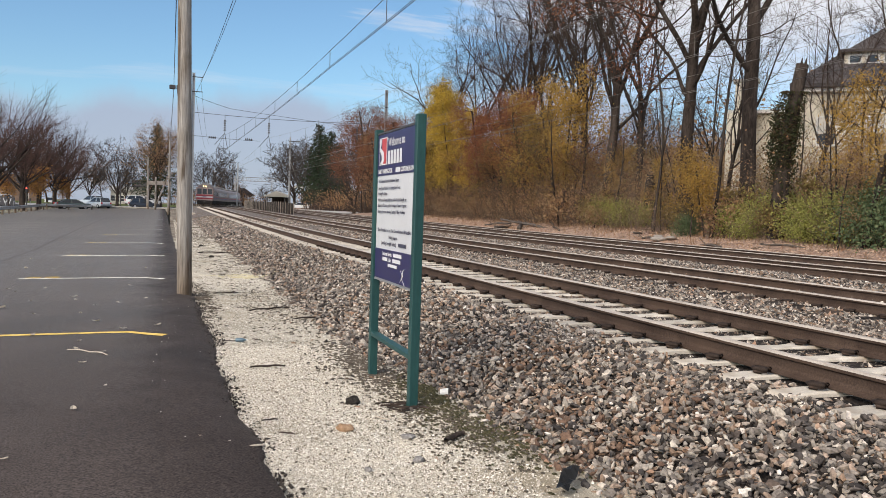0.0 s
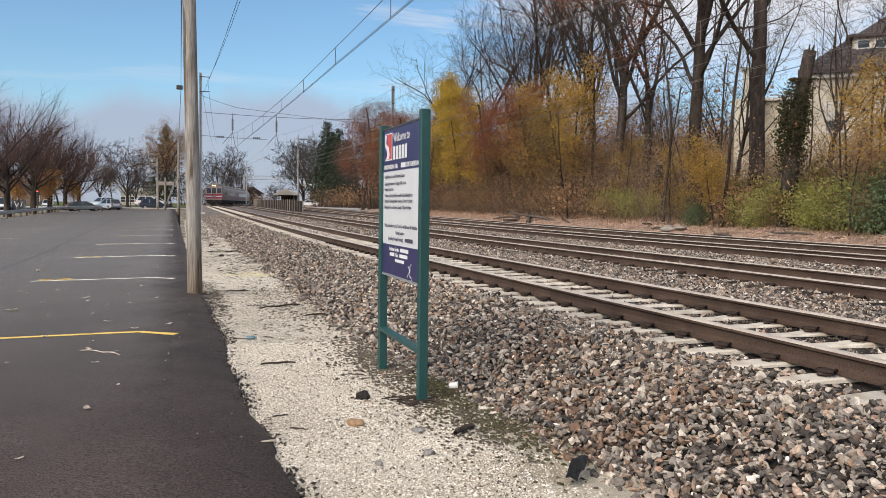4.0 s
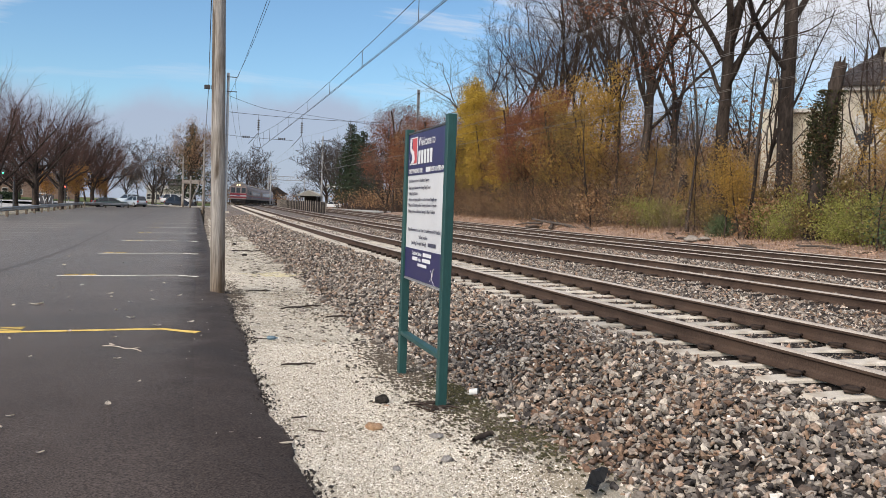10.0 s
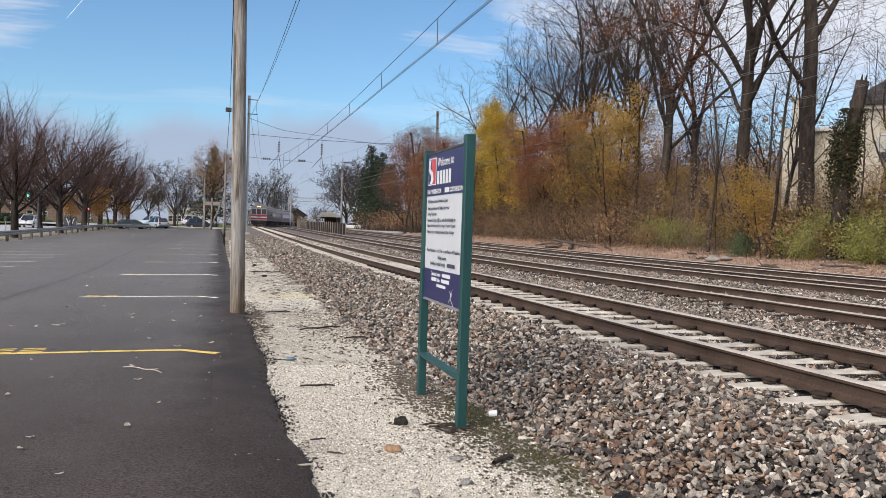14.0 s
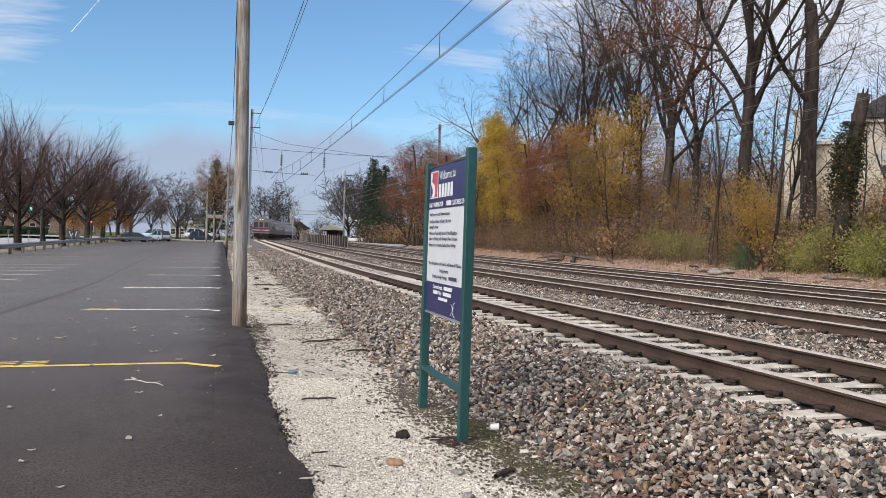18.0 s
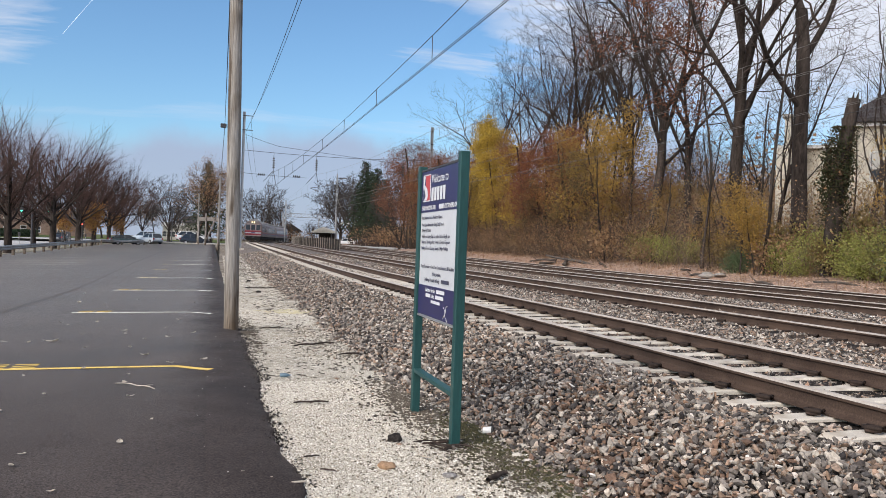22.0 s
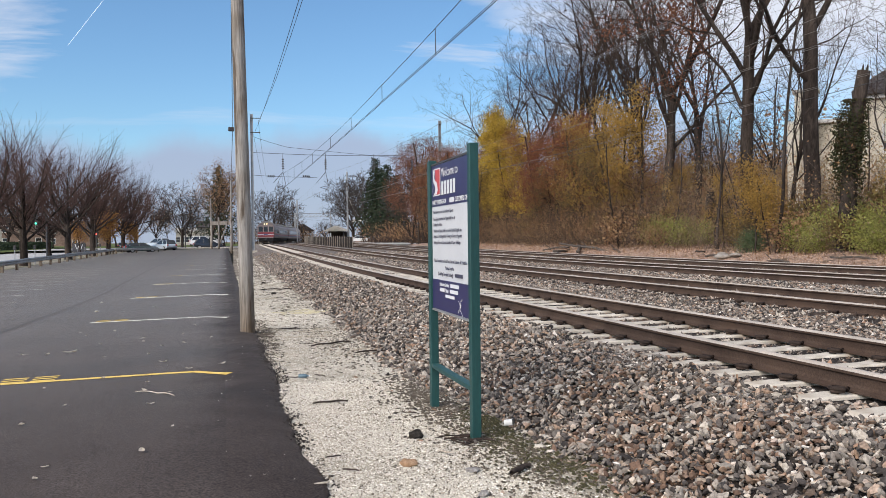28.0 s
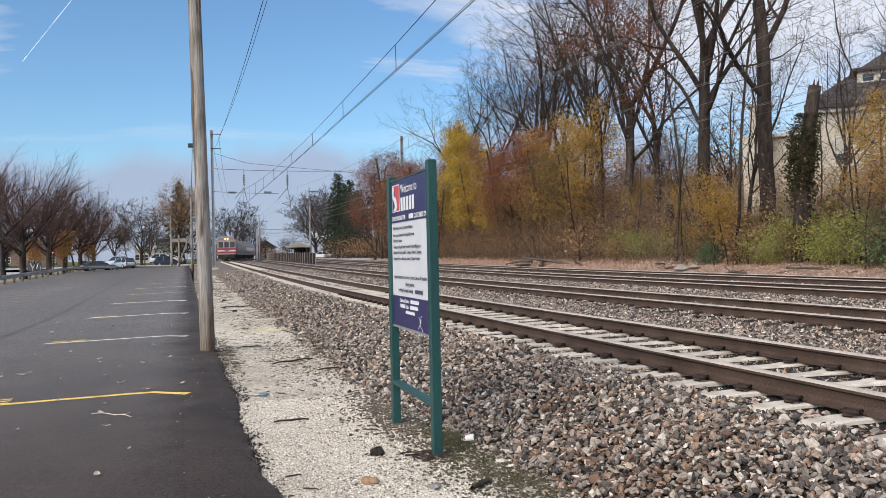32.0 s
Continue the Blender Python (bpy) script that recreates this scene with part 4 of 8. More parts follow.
SPAN_Y = 90.0
column(-1.8, SPAN_Y, 14.6, "tall grey steel column beside the lot, holding overhead wires")
column(18.7, SPAN_Y, 14.4, "tall grey steel column against the trees")


def wire_line(points, r, sag=0.0, n=24):
    """Points along a hanging line through the given points."""
    pts = []
    for a, b in zip(points, points[1:]):
        a, b = np.array(a, float), np.array(b, float)
        s = np.linspace(0, 1, n)[:, None]
        seg = a + (b - a) * s
        seg[:, 2] -= sag * 4 * (s * (1 - s))[:, 0]
        pts.append(seg if not pts else seg[1:])
    pts = np.concatenate(pts)
    return (pts, np.full(len(pts), r))


def wire(name, lines, label, mat_=WIRE, category="wire", sides=4):
    return tagged(put(name, tube_mesh(name, lines, sides, mat_), None), label, category)


zs = float(lift(SPAN_Y))
for number, (xc, _) in enumerate(TRACKS):
    ys = np.arange(-12, 301, 2.0)
    zc = 6.25 + lift(ys) + np.where(ys > 60, 0.004 * (ys - 60), 0)
    xw = xc + off(ys) + 0.12 * np.sin(ys * 0.06)
    half_span = ((ys + 10) % 100 - 50) / 50
    zm = zc + 0.58 + 1.15 * half_span ** 2
    mat_ = WIRE if number == 0 else PALE_WIRE
    thing = empty("catenary_wire", Matrix(), "overhead contact wire hung by droppers from its messenger wire", "overhead wire", "overhead wires")
    put("contact_wire", tube_mesh("contact_wire", [(np.stack([xw, ys, zc], -1), np.full(len(ys), 0.014 if number == 0 else 0.007))], 4, mat_), None, thing)
    put("contact_wire", tube_mesh("contact_wire", [(np.stack([xw, ys, zc + 0.05], -1), np.full(len(ys), 0.010 if number == 0 else 0.006))], 4, mat_), None, thing)
    put("messenger_wire", tube_mesh("messenger_wire", [(np.stack([xw, ys, zm], -1), np.full(len(ys), 0.013 if number == 0 else 0.007))], 4, mat_), None, thing)
    for yd in np.arange(-4, 150, 8.5):
        k = int(np.argmin(np.abs(ys - yd)))
        put("dropper", tube_mesh("dropper", [(np.array([(xw[k], ys[k], zc[k]), (xw[k], ys[k] + 0.02, zm[k])]), np.full(2, 0.011 if number == 0 else 0.006))], 4, mat_), None, thing)
    # string of insulators and the steady arm at the cross span
    if number < 4:
        ins = empty("insulator_string", Matrix.Translation((xc + float(off(SPAN_Y)), SPAN_Y, zs + 8.4)), "brown insulator string under the cross span", "insulator", "insulator strings")
        for k in range(5):
            bm = bmesh.new()
            bmesh.ops.create_cone(bm, cap_ends=True, segments=10, radius1=0.16, radius2=0.07, depth=0.13, matrix=Matrix.Translation((0, 0, 0.25 + k * 0.24)))
            part("disc", bm, INSULATOR, ins, smooth=False)
        part("link", rodded((0, 0, -0.1), (0, 0, 1.9), 0.025, sides=6), DARK_STEEL, ins)
        if number in (0, 1):
            bm = bmesh.new()
            for a, b in (((0, 0, -0.1), (-1.0, 0, -1.3)), ((0, 0, -0.1), (0.3, 0, -1.6)), ((0.3, 0, -1.6), (-0.6, 0, -1.75)), ((-0.6, 0, -1.75), (0.25, 0, -2.05))):
                rod(bm, a, b, 0.028, sides=5)
            part("steady_arm", bm, DARK_STEEL, ins)
left, right = (-1.75, SPAN_Y, zs + 10.3), (18.6, SPAN_Y, zs + 10.4)
wire("cross_span", [wire_line((left, right), 0.022, 0.25)], "upper cross span wire between the columns", category="cross span wire")
wire("cross_span", [wire_line(((-1.75, SPAN_Y, zs + 12.0), (1.9, SPAN_Y, zs + 10.9), (18.6, SPAN_Y, zs + 9.6)), 0.018, 0.05)], "slanting cross span wire between the columns", category="cross span wire")
wire("cross_span", [wire_line(((-1.75, SPAN_Y, zs + 7.9), (5.0, SPAN_Y, zs + 7.7)), 0.018, 0.05)], "lower steadying span wire with in-line insulators", category="cross span wire")
for x in (0.2, 3.9):
    ins = empty("line_insulator", Matrix.Translation((x, SPAN_Y, zs + 7.8)), "dark insulator set in the steadying span wire", "insulator", "line insulators")
    for k in range(4):
        part("disc", rodded((k * 0.2 - 0.4, 0, 0), (k * 0.2 - 0.28, 0, 0), 0.15, 0.09, sides=10), INSULATOR, ins)
# lines along the lot's poles and along the columns
wire("power_line", [wire_line(((-4.5, -20, 10.4), (-4.47, 14.7, 10.2), (-4.0, 65, 9.9), (-3.9, 104, 9.0)), 0.012, 0.25)], "dark service line along the wooden poles", category="power line")
wire("power_line", [wire_line(((-4.5, -20, 9.6), (-4.45, 14.7, 9.5), (-4.0, 65, 9.3), (-3.9, 104, 8.4)), 0.010, 0.25)], "thin dark line along the wooden poles", category="power line")
for x, z, s in ((-1.1, 13.6, 1.6), (-1.6, 12.2, 1.3)):
    wire("feeder_line", [wire_line(((x, -10, z), (x, SPAN_Y, z + zs), (x + 6, 190, z + 0.6)), 0.014, s)], "dark feeder line between the columns", category="power line")
for x, z, s, m_ in ((18.2, 12.2, 1.3, PALE_WIRE), (18.9, 10.6, 1.2, PALE_WIRE), (18.6, 8.2, 1.6, WIRE), (18.2, 13.6, 1.4, PALE_WIRE)):
    wire("feeder_line", [wire_line(((x, -10, z), (x, SPAN_Y, z + zs), (x + 6, 190, z + 0.6)), 0.012 if m_ is WIRE else 0.006, s)], "line strung before the woods", m_, "power line")


# ---- trees ----
def grow(seed, levels, kids, starts, angles, ratios, wiggle, up, segs, height, radius, least=0.0095, taper=0.55, crook=0.0):
    """Branch lines by level, each a list of points with radii, and the tips of the last level."""
    rs = np.random.default_rng(seed)
    lines = [[] for _ in range(levels)]
    tips = []

    def branch(p, d, length, r, level):
        n = segs[level]
        pts, dirs = [p], [d]
        for _ in range(n):
            d = d + rs.normal(0, wiggle[level], 3) + np.array([0, 0, up[level]])
            d = d / np.linalg.norm(d)
            p = p + d * (length / n)
            pts.append(p)
            dirs.append(d)
        pts = np.array(pts)
        end = r * (taper if level == 0 else 0.3)
        rad = np.linspace(r, end, n + 1)
        if level == 0:
            rad[0] *= 1.35
        lines[level].append((pts, rad))
        if level == levels - 1:
            tips.append(pts[-1])
            tips.append(pts[n // 2])
            return
        count = kids[level] if level == 0 else max(2, int(round(kids[level] * rs.uniform(0.7, 1.25))))
        turn = rs.uniform(0, 6.28)
        for k in range(count):
            s = starts[level] + (1 - starts[level]) * ((k + rs.uniform(0.1, 0.9)) / count)
            at = s * n
            i = min(int(at), n - 1)
            q = pts[i] + (pts[i + 1] - pts[i]) * (at - i)
            ax = dirs[i]
            turn += 2.4 + rs.normal(0, 0.4)
            side = np.cross(ax, [0.3, 0.5, 0.8])
            side /= np.linalg.norm(side)
            other = np.cross(ax, side)
            a = radians(angles[level] * rs.uniform(0.75, 1.25))
            nd = ax * math.cos(a) + (side * math.cos(turn) + other * math.sin(turn)) * math.sin(a)
            shrink = (1 - 0.45 * (s - starts[level]) / (1 - starts[level] + 1e-6)) if level == 0 else rs.uniform(0.65, 1.1)
            rr = min(rad[i] * 0.62, max(least, r * min(ratios[level], 0.5) * 0.62))
            branch(q, nd, length * ratios[level] * shrink, rr, level + 1)

    d0 = np.array([crook * rs.normal(), crook * rs.normal(), 1.0])
    branch(np.array([0, 0, -0.3]), d0 / np.linalg.norm(d0), height, radius, 0)
    return lines, np.array(tips)


def grow_forked(seed, height, radius, fork=0.5, limbs=6, angle=30, kids=(9, 8, 7), least=0.0085, lean=0.05):
    """Lines by level and tips of a tree whose trunk parts into rising limbs, which fork and fork again into fine twigs."""
    rs = np.random.default_rng(seed)
    depth = 2 + len(kids)
    lines, tips = [[] for _ in range(depth)], []
    segs = (8, 8, 5, 4, 3, 2)
    wig = (0.045, 0.13, 0.17, 0.20, 0.22, 0.22)
    rise = (0.03, 0.075, 0.07, 0.045, 0.03, 0.02)

    def turned(ax, a, spin):
        side = np.cross(ax, [0.31, 0.52, 0.79])
        side /= np.linalg.norm(side)
        return ax * math.cos(a) + (side * math.cos(spin) + np.cross(ax, side) * math.sin(spin)) * math.sin(a)

    def branch(p, d, length, r, level):
        n = segs[level]
        pts, dirs = [p], []
        for _ in range(n):
            d = d + rs.normal(0, wig[level], 3) + np.array([0, 0, rise[level]])
            d = d / np.linalg.norm(d)
            dirs.append(d)
            p = p + d * (length / n)
            pts.append(p)
        pts = np.array(pts)
        rad = r * np.linspace(1, 0.72 if level == 0 else 0.22, n + 1)
        rad = np.maximum(rad, least * 0.55)
        if level == 0:
            rad[0] *= 1.4
            rad[1] *= 1.08
        lines[level].append((pts, rad))
        if level == depth - 1:
            tips.extend((pts[-1], pts[n // 2]))
            return
        count = limbs if level == 0 else max(2, int(round(kids[level - 1] * rs.uniform(0.75, 1.25))))
        spin = rs.uniform(0, 6.28)
        for k in range(count):
            s = (0.62 + 0.38 * (k / max(1, count - 1)) if level == 0 else 0.16 + 0.84 * (k + rs.uniform(0.1, 0.9)) / count)
            i = min(int(s * n), n - 1)
            q = pts[i] + (pts[i + 1] - pts[i]) * (s * n - i)
            spin += 2.4 + rs.normal(0, 0.35)
            if level == 0:
                big = 0.45 + 0.27 * k / max(1, count - 1)
                branch(q, turned(dirs[i], radians(angle * rs.uniform(0.9, 1.3) * (1.5 - 0.8 * k / count)), spin), height * (1 - fork) * rs.uniform(0.8, 1.1), r * 0.72 * big, 1)
            else:
                branch(q, turned(dirs[i], radians(44 * rs.uniform(0.7, 1.25)), spin), length * rs.uniform(0.36, 0.56) * (1.12 - 0.45 * s), max(least, rad[i] * rs.uniform(0.40, 0.60)), level + 1)

    d0 = np.array([lean * rs.normal(), lean * rs.normal(), 1.0])
    branch(np.array([0, 0, -0.3]), d0 / np.linalg.norm(d0), height * fork, radius, 0)
    return lines, np.array(tips)


def leaf_quads(points, size, rs, droop=0.3):
    n = len(points)
    a = rs.normal(0, 1, (n, 3))
    a /= np.linalg.norm(a, axis=1, keepdims=True)
    b = np.cross(a, rs.normal(0, 1, (n, 3)))
    b /= np.linalg.norm(b, axis=1, keepdims=True)
    s = (size * rs.uniform(0.6, 1.3, n))[:, None]
    V = np.stack([points + a * s, points + b * s * 0.55, points - a * s * 0.9, points - b * s * 0.55], 1)
    return V.reshape(-1, 3), np.arange(4 * n).reshape(n, 4)


def leaf_mesh(tips, count, spread, size, mat_, seed, name="crown", low=0.0, pick=1.0, side=None):
    rs = np.random.default_rng(seed)
    tips = tips[tips[:, 2] > low]
    if side:                     # leaves are left on one side, between two heights
        tips = tips[(tips[:, 0] * side[0] + tips[:, 1] * side[1] > 0.8) & (tips[:, 2] > side[2]) & (tips[:, 2] < side[3])]
    if pick < 1:                 # leaves cling in clumps
        lump = tips[rs.integers(0, len(tips), 12)]
        d = np.min(np.linalg.norm(tips[:, None] - lump[None], axis=2), axis=1)
        tips = tips[np.argsort(d)[: max(10, int(len(tips) * pick))]]
    p = tips[rs.integers(0, len(tips), count)] + rs.normal(0, spread, (count, 3))
    v, q = leaf_quads(p, size, rs)
    return mesh_of(name, v, q, mat_, False)


def tree_meshes(seed, style, height, radius, leaf=None, leaves=0, leaf_size=0.07, spread=0.25, low=0.0, pick=1.0, twig=None, fork=(0.42, 7, 25, (8, 6, 5)), side=None):
    if style == "forest":
        lines, tips = grow_forked(seed, height, radius, *fork)
    elif style == "column":
        lines, tips = grow(seed, 4, (26, 8, 6), (0.12, 0.15, 0.1), (66, 50, 48), (0.17, 0.50, 0.5), (0.05, 0.16, 0.2, 0.2), (0.04, 0.03, 0.0, 0.0), (9, 5, 4, 3), height, radius, crook=0.06, taper=0.2)
    elif style == "dense":
        lines, tips = grow(seed, 4, (18, 9, 7), (0.24, 0.2, 0.15), (62, 48, 46), (0.33, 0.48, 0.5), (0.06, 0.16, 0.2, 0.22), (0.05, 0.03, 0.01, 0.0), (9, 6, 4, 3), height, radius, crook=0.05)
    elif style == "vase":
        lines, tips = grow(seed, 4, (15, 11, 10), (0.42, 0.10, 0.10), (48, 26, 28), (1.75, 0.46, 0.42), (0.03, 0.075, 0.11, 0.14), (0.0, 0.045, 0.05, 0.03), (5, 8, 4, 3), height, radius, taper=0.7, least=0.019)
    elif style == "vase_dense":
        lines, tips = grow(seed, 4, (17, 13, 13), (0.42, 0.10, 0.08), (48, 28, 30), (1.70, 0.46, 0.42), (0.03, 0.075, 0.11, 0.14), (0.0, 0.045, 0.05, 0.03), (5, 7, 4, 2), height, radius, taper=0.7, least=0.015)
    elif style == "spread":
        lines, tips = grow(seed, 5, (13, 9, 8, 5), (0.30, 0.2, 0.2, 0.1), (58, 45, 42, 42), (0.60, 0.50, 0.46, 0.5), (0.05, 0.15, 0.18, 0.2, 0.2), (0.05, 0.06, 0.05, 0.03, 0.02), (9, 6, 4, 3, 2), height, radius, taper=0.3, crook=0.05, least=0.021)
    elif style == "sapling":
        lines, tips = grow(seed, 3, (12, 6), (0.25, 0.2), (42, 40), (0.36, 0.45), (0.06, 0.12, 0.16), (0.06, 0.05, 0.03), (8, 4, 3), height, radius, crook=0.14)
    else:                        # a small shrub of many stems
        lines, tips = grow(seed, 3, (16, 9), (0.02, 0.2), (52, 42), (0.9, 0.5), (0.08, 0.12, 0.16), (0.0, 0.05, 0.02), (3, 5, 3), height, radius)
    solid = lines[0] + lines[1]
    rest = [x for l_ in lines[2:] for x in l_]
    trunk = tube_mesh("trunk", solid, 7, BARK)
    twigs = tube_mesh("branchwork", rest, 3, twig or TWIG, False)
    crown = leaf_mesh(tips, leaves, spread, leaf_size, leaf, seed + 5, low=low, pick=pick, side=side) if leaves else None
    return trunk, twigs, crown


def tree_kind(name, meshes, label, category="tree", group=""):
    """A maker of trees that share the given meshes."""
    def make(x, y, z, turn=0.0, scale=1.0, tall=1.0, lean=(0, 0), text=None):
        ob = new(name)
        ob.matrix_basis = Matrix.Translation((x, y, z)) @ Euler((radians(lean[0]), radians(lean[1]), radians(turn))).to_matrix().to_4x4() @ Matrix.Diagonal((scale, scale, scale * tall, 1))
        tagged(ob, text or label, category, group)
        for me, nm in zip(meshes, ("trunk", "branchwork", "crown")):
            if me is not None:
                tagged(put(nm, me, None, ob), kind="stuff" if nm != "trunk" else "")
        return ob
    return make


def polar(deg, dist):
    """A place by its bearing from +y to the right and its distance from the viewpoint."""
    return -4.65 + dist * math.sin(radians(deg)), dist * math.cos(radians(deg))


def wz(x, y):
    return float(woods_z(np.array(x - float(off(y))), np.array(float(y))))


forest = [tree_kind("tree", tree_meshes(s, "forest", h, r), "tall bare tree with dark grey bark, on the bank", group="bare trees on the bank") for s, h, r in ((12, 18, 0.24), (13, 20, 0.30), (14, 17, 0.19), (15, 19, 0.26))]
stout = tree_kind("tree", tree_meshes(11, "forest", 22, 0.37, fork=(0.52, 3, 24, (6, 5, 4))), "stout bare tree whose trunk forks high above the bank", group="bare trees on the bank")
thin = [tree_kind("tree", tree_meshes(s, "sapling", h, r), "thin bare sapling among the taller trees", group="bare trees on the bank") for s, h, r in ((21, 11, 0.085), (22, 9, 0.07), (23, 13, 0.10))]
yellow = tree_kind("tree", tree_meshes(31, "column", 11, 0.11, LEAF_YELLOW, 13000, 0.072, 0.26, pick=0.8, low=1.2), "slender tree in bright yellow autumn leaf", group="trees in autumn leaf")
gold = tree_kind("tree", tree_meshes(37, "dense", 9, 0.10, LEAF_GOLD, 4800, 0.068, 0.24, pick=0.45, low=2.2), "tree with golden leaves thinning at the top", group="trees in autumn leaf")
olive = tree_kind("tree", tree_meshes(32, "dense", 10, 0.11, LEAF_OLIVE, 6500, 0.062, 0.33, pick=0.6), "tree with thinning olive and yellow leaves", group="trees in autumn leaf")
yellow_sparse = tree_kind("tree", tree_meshes(36, "dense", 10, 0.09, LEAF_GOLD, 4200, 0.07, 0.3, pick=0.5, low=2.0), "small tree with scattered yellow leaves", group="trees in autumn leaf")
orange = tree_kind("tree", tree_meshes(33, "dense", 10, 0.11, LEAF_ORANGE, 6200, 0.064, 0.26, pick=0.55, low=2.0), "tree in orange autumn leaf", group="trees in autumn leaf")
russet = tree_kind("tree", tree_meshes(34, "dense", 13, 0.16, LEAF_RUSSET, 13000, 0.062, 0.34, pick=0.75, low=2.6), "tree still hung with russet brown leaves", group="trees in autumn leaf")
browning = tree_kind("tree", tree_meshes(39, "dense", 9, 0.09, LEAF_BROWN, 5200, 0.06, 0.34, pick=0.7, low=0.8), "small tree with dull brown leaves", group="trees in autumn leaf")
golden_bush = tree_kind("tree", tree_meshes(38, "dense", 4.6, 0.05, LEAF_GOLD, 3000, 0.06, 0.26, pick=0.7, low=1.6), "small golden tree among the bare trunks", group="trees in autumn leaf")
oak = tree_kind("tree", tree_meshes(36, "forest", 22, 0.34, LEAF_OAK, 4800, 0.075, 0.30, pick=0.62, fork=(0.46, 8, 29, (8, 6, 5)), side=(-0.26, 0.96, 6.5, 14.0)), "large bare tree with remaining clumps of russet leaves", group="bare trees on the bank")

# the wooded bank, by bearing and distance
for make, deg, dist, turn, scale, tall in ((oak, 34.85, 43, 40, 1.0, 1.02), (stout, 38.62, 39.5, 200, 1.0, 1.0), (forest[1], 29.35, 50, 20, 1.05, 1.05), (forest[3], 27.9, 55, 90, 1.0, 1.0), (forest[0], 27.2, 57, 250, 0.9, 1.1),
                                           (forest[2], 37.2, 44, 10, 0.62, 1.15), (forest[3], 21.2, 72, 300, 0.88, 1.0), (forest[0], 18.9, 78, 120, 0.95, 0.95), (forest[1], 24.2, 68, 80, 0.95, 1.05), (forest[0], 23.4, 74, 190, 1.0, 1.05),
                                           (forest[2], 32.4, 74, 140, 0.62, 1.0), (forest[2], 31.2, 80, 10, 0.62, 1.0), (forest[2], 33.4, 84, 250, 0.66, 1.0), (forest[3], 36.2, 74, 130, 0.66, 1.0), (forest[3], 31.6, 57, 80, 0.95, 1.12), (forest[3], 25.5, 66, 200, 0.95, 1.05), (forest[0], 24.7, 63, 60, 0.85, 1.1), 
                                           (forest[2], 42.4, 47, 45, 0.75, 1.0), (forest[2], 45.6, 34, 15, 0.62, 1.0),
                                           (forest[2], 17.3, 92, 60, 0.8, 1.0),
                                           (forest[3], 16.2, 108, 10, 0.72, 1.0),
                                           (forest[3], 14.8, 122, 90, 0.75, 1.0), (forest[2], 13.0, 132, 200, 0.85, 1.0)):
    reach = max(dist, (32.5 if deg < 28.4 else 27.5) / math.sin(radians(deg))) if 17.0 < deg < 40.0 else dist
    x, y = polar(deg, reach)
    make(x, y, wz(x, y), turn, scale * reach / dist, tall)
for make, deg, dist, turn, scale in ((yellow, 17.8, 73, 0, 0.98), (yellow, 18.5, 70, 130, 1.0), (yellow, 19.2, 68, 220, 0.88), (gold, 20.0, 69, 40, 1.0), (yellow, 20.6, 69, 250, 0.78), (yellow, 18.0, 66, 60, 0.62), (olive, 19.6, 64, 300, 0.5),
                                     (russet, 21.4, 66, 200, 0.66), (russet, 22.1, 62, 20, 0.68), (russet, 22.8, 64, 120, 0.70), (russet, 23.5, 61, 90, 0.70), (russet, 21.7, 59, 20, 0.42), (orange, 23.4, 57, 10, 0.52), (olive, 22.4, 56, 77, 0.5),
                                     (orange, 24.5, 60, 140, 0.84), (yellow_sparse, 25.1, 57, 210, 0.92), (gold, 25.9, 57, 120, 0.82), (gold, 27.0, 56, 300, 0.92), (olive, 26.5, 52, 30, 0.66), (gold, 28.0, 53, 50, 0.98), (golden_bush, 27.3, 48, 80, 0.8), (golden_bush, 26.2, 50, 10, 0.7), (olive, 24.2, 54, 130, 0.6), (yellow_sparse, 25.6, 52, 130, 0.7),
                                     (browning, 23.8, 55, 80, 0.55), (browning, 27.6, 51, 10, 0.5), (browning, 20.4, 63, 80, 0.5), (browning, 21.2, 59, 250, 0.5),
                                     (russet, 12.5, 122, 10, 1.1), (russet, 13.4, 116, 140, 1.15), (russet, 14.6, 104, 60, 0.9), (russet, 15.6, 92, 240, 0.8), (browning, 13.0, 106, 40, 1.1), (russet, 14.1, 98, 140, 0.72), (russet, 15.2, 96, 300, 0.75),
                                     (russet, 16.2, 90, 10, 0.66), (russet, 16.9, 90, 100, 0.75), (browning, 17.2, 84, 77, 0.85), (olive, 16.8, 84, 260, 0.8), (olive, 24.7, 74, 20, 0.9), (olive, 26.4, 70, 75, 0.8),
                                     (browning, 29.6, 58, 20, 0.62), (browning, 31.0, 58, 200, 0.55), (browning, 32.6, 58, 320, 0.5), (browning, 34.0, 56, 10, 0.5),
                                     (yellow_sparse, 30.4, 50, 120, 0.42), (yellow_sparse, 33.4, 46, 10, 0.36), (olive, 30.6, 64, 110, 0.5), (olive, 33.0, 64, 10, 0.5),
                                     (golden_bush, 35.3, 41.5, 30, 0.90), (golden_bush, 36.2, 41, 130, 0.74), (yellow_sparse, 46.4, 34, 80, 0.62), (gold, 45.0, 36.5, 30, 0.66), (browning, 44.2, 34, 20, 0.42)):
    reach = max(dist, 27.0 / math.sin(radians(deg))) if 17.0 < deg < 31.0 else dist
    x, y = polar(deg, reach)
    make(x, y, wz(x, y), turn, scale * reach / dist)
rs = np.random.default_rng(5)
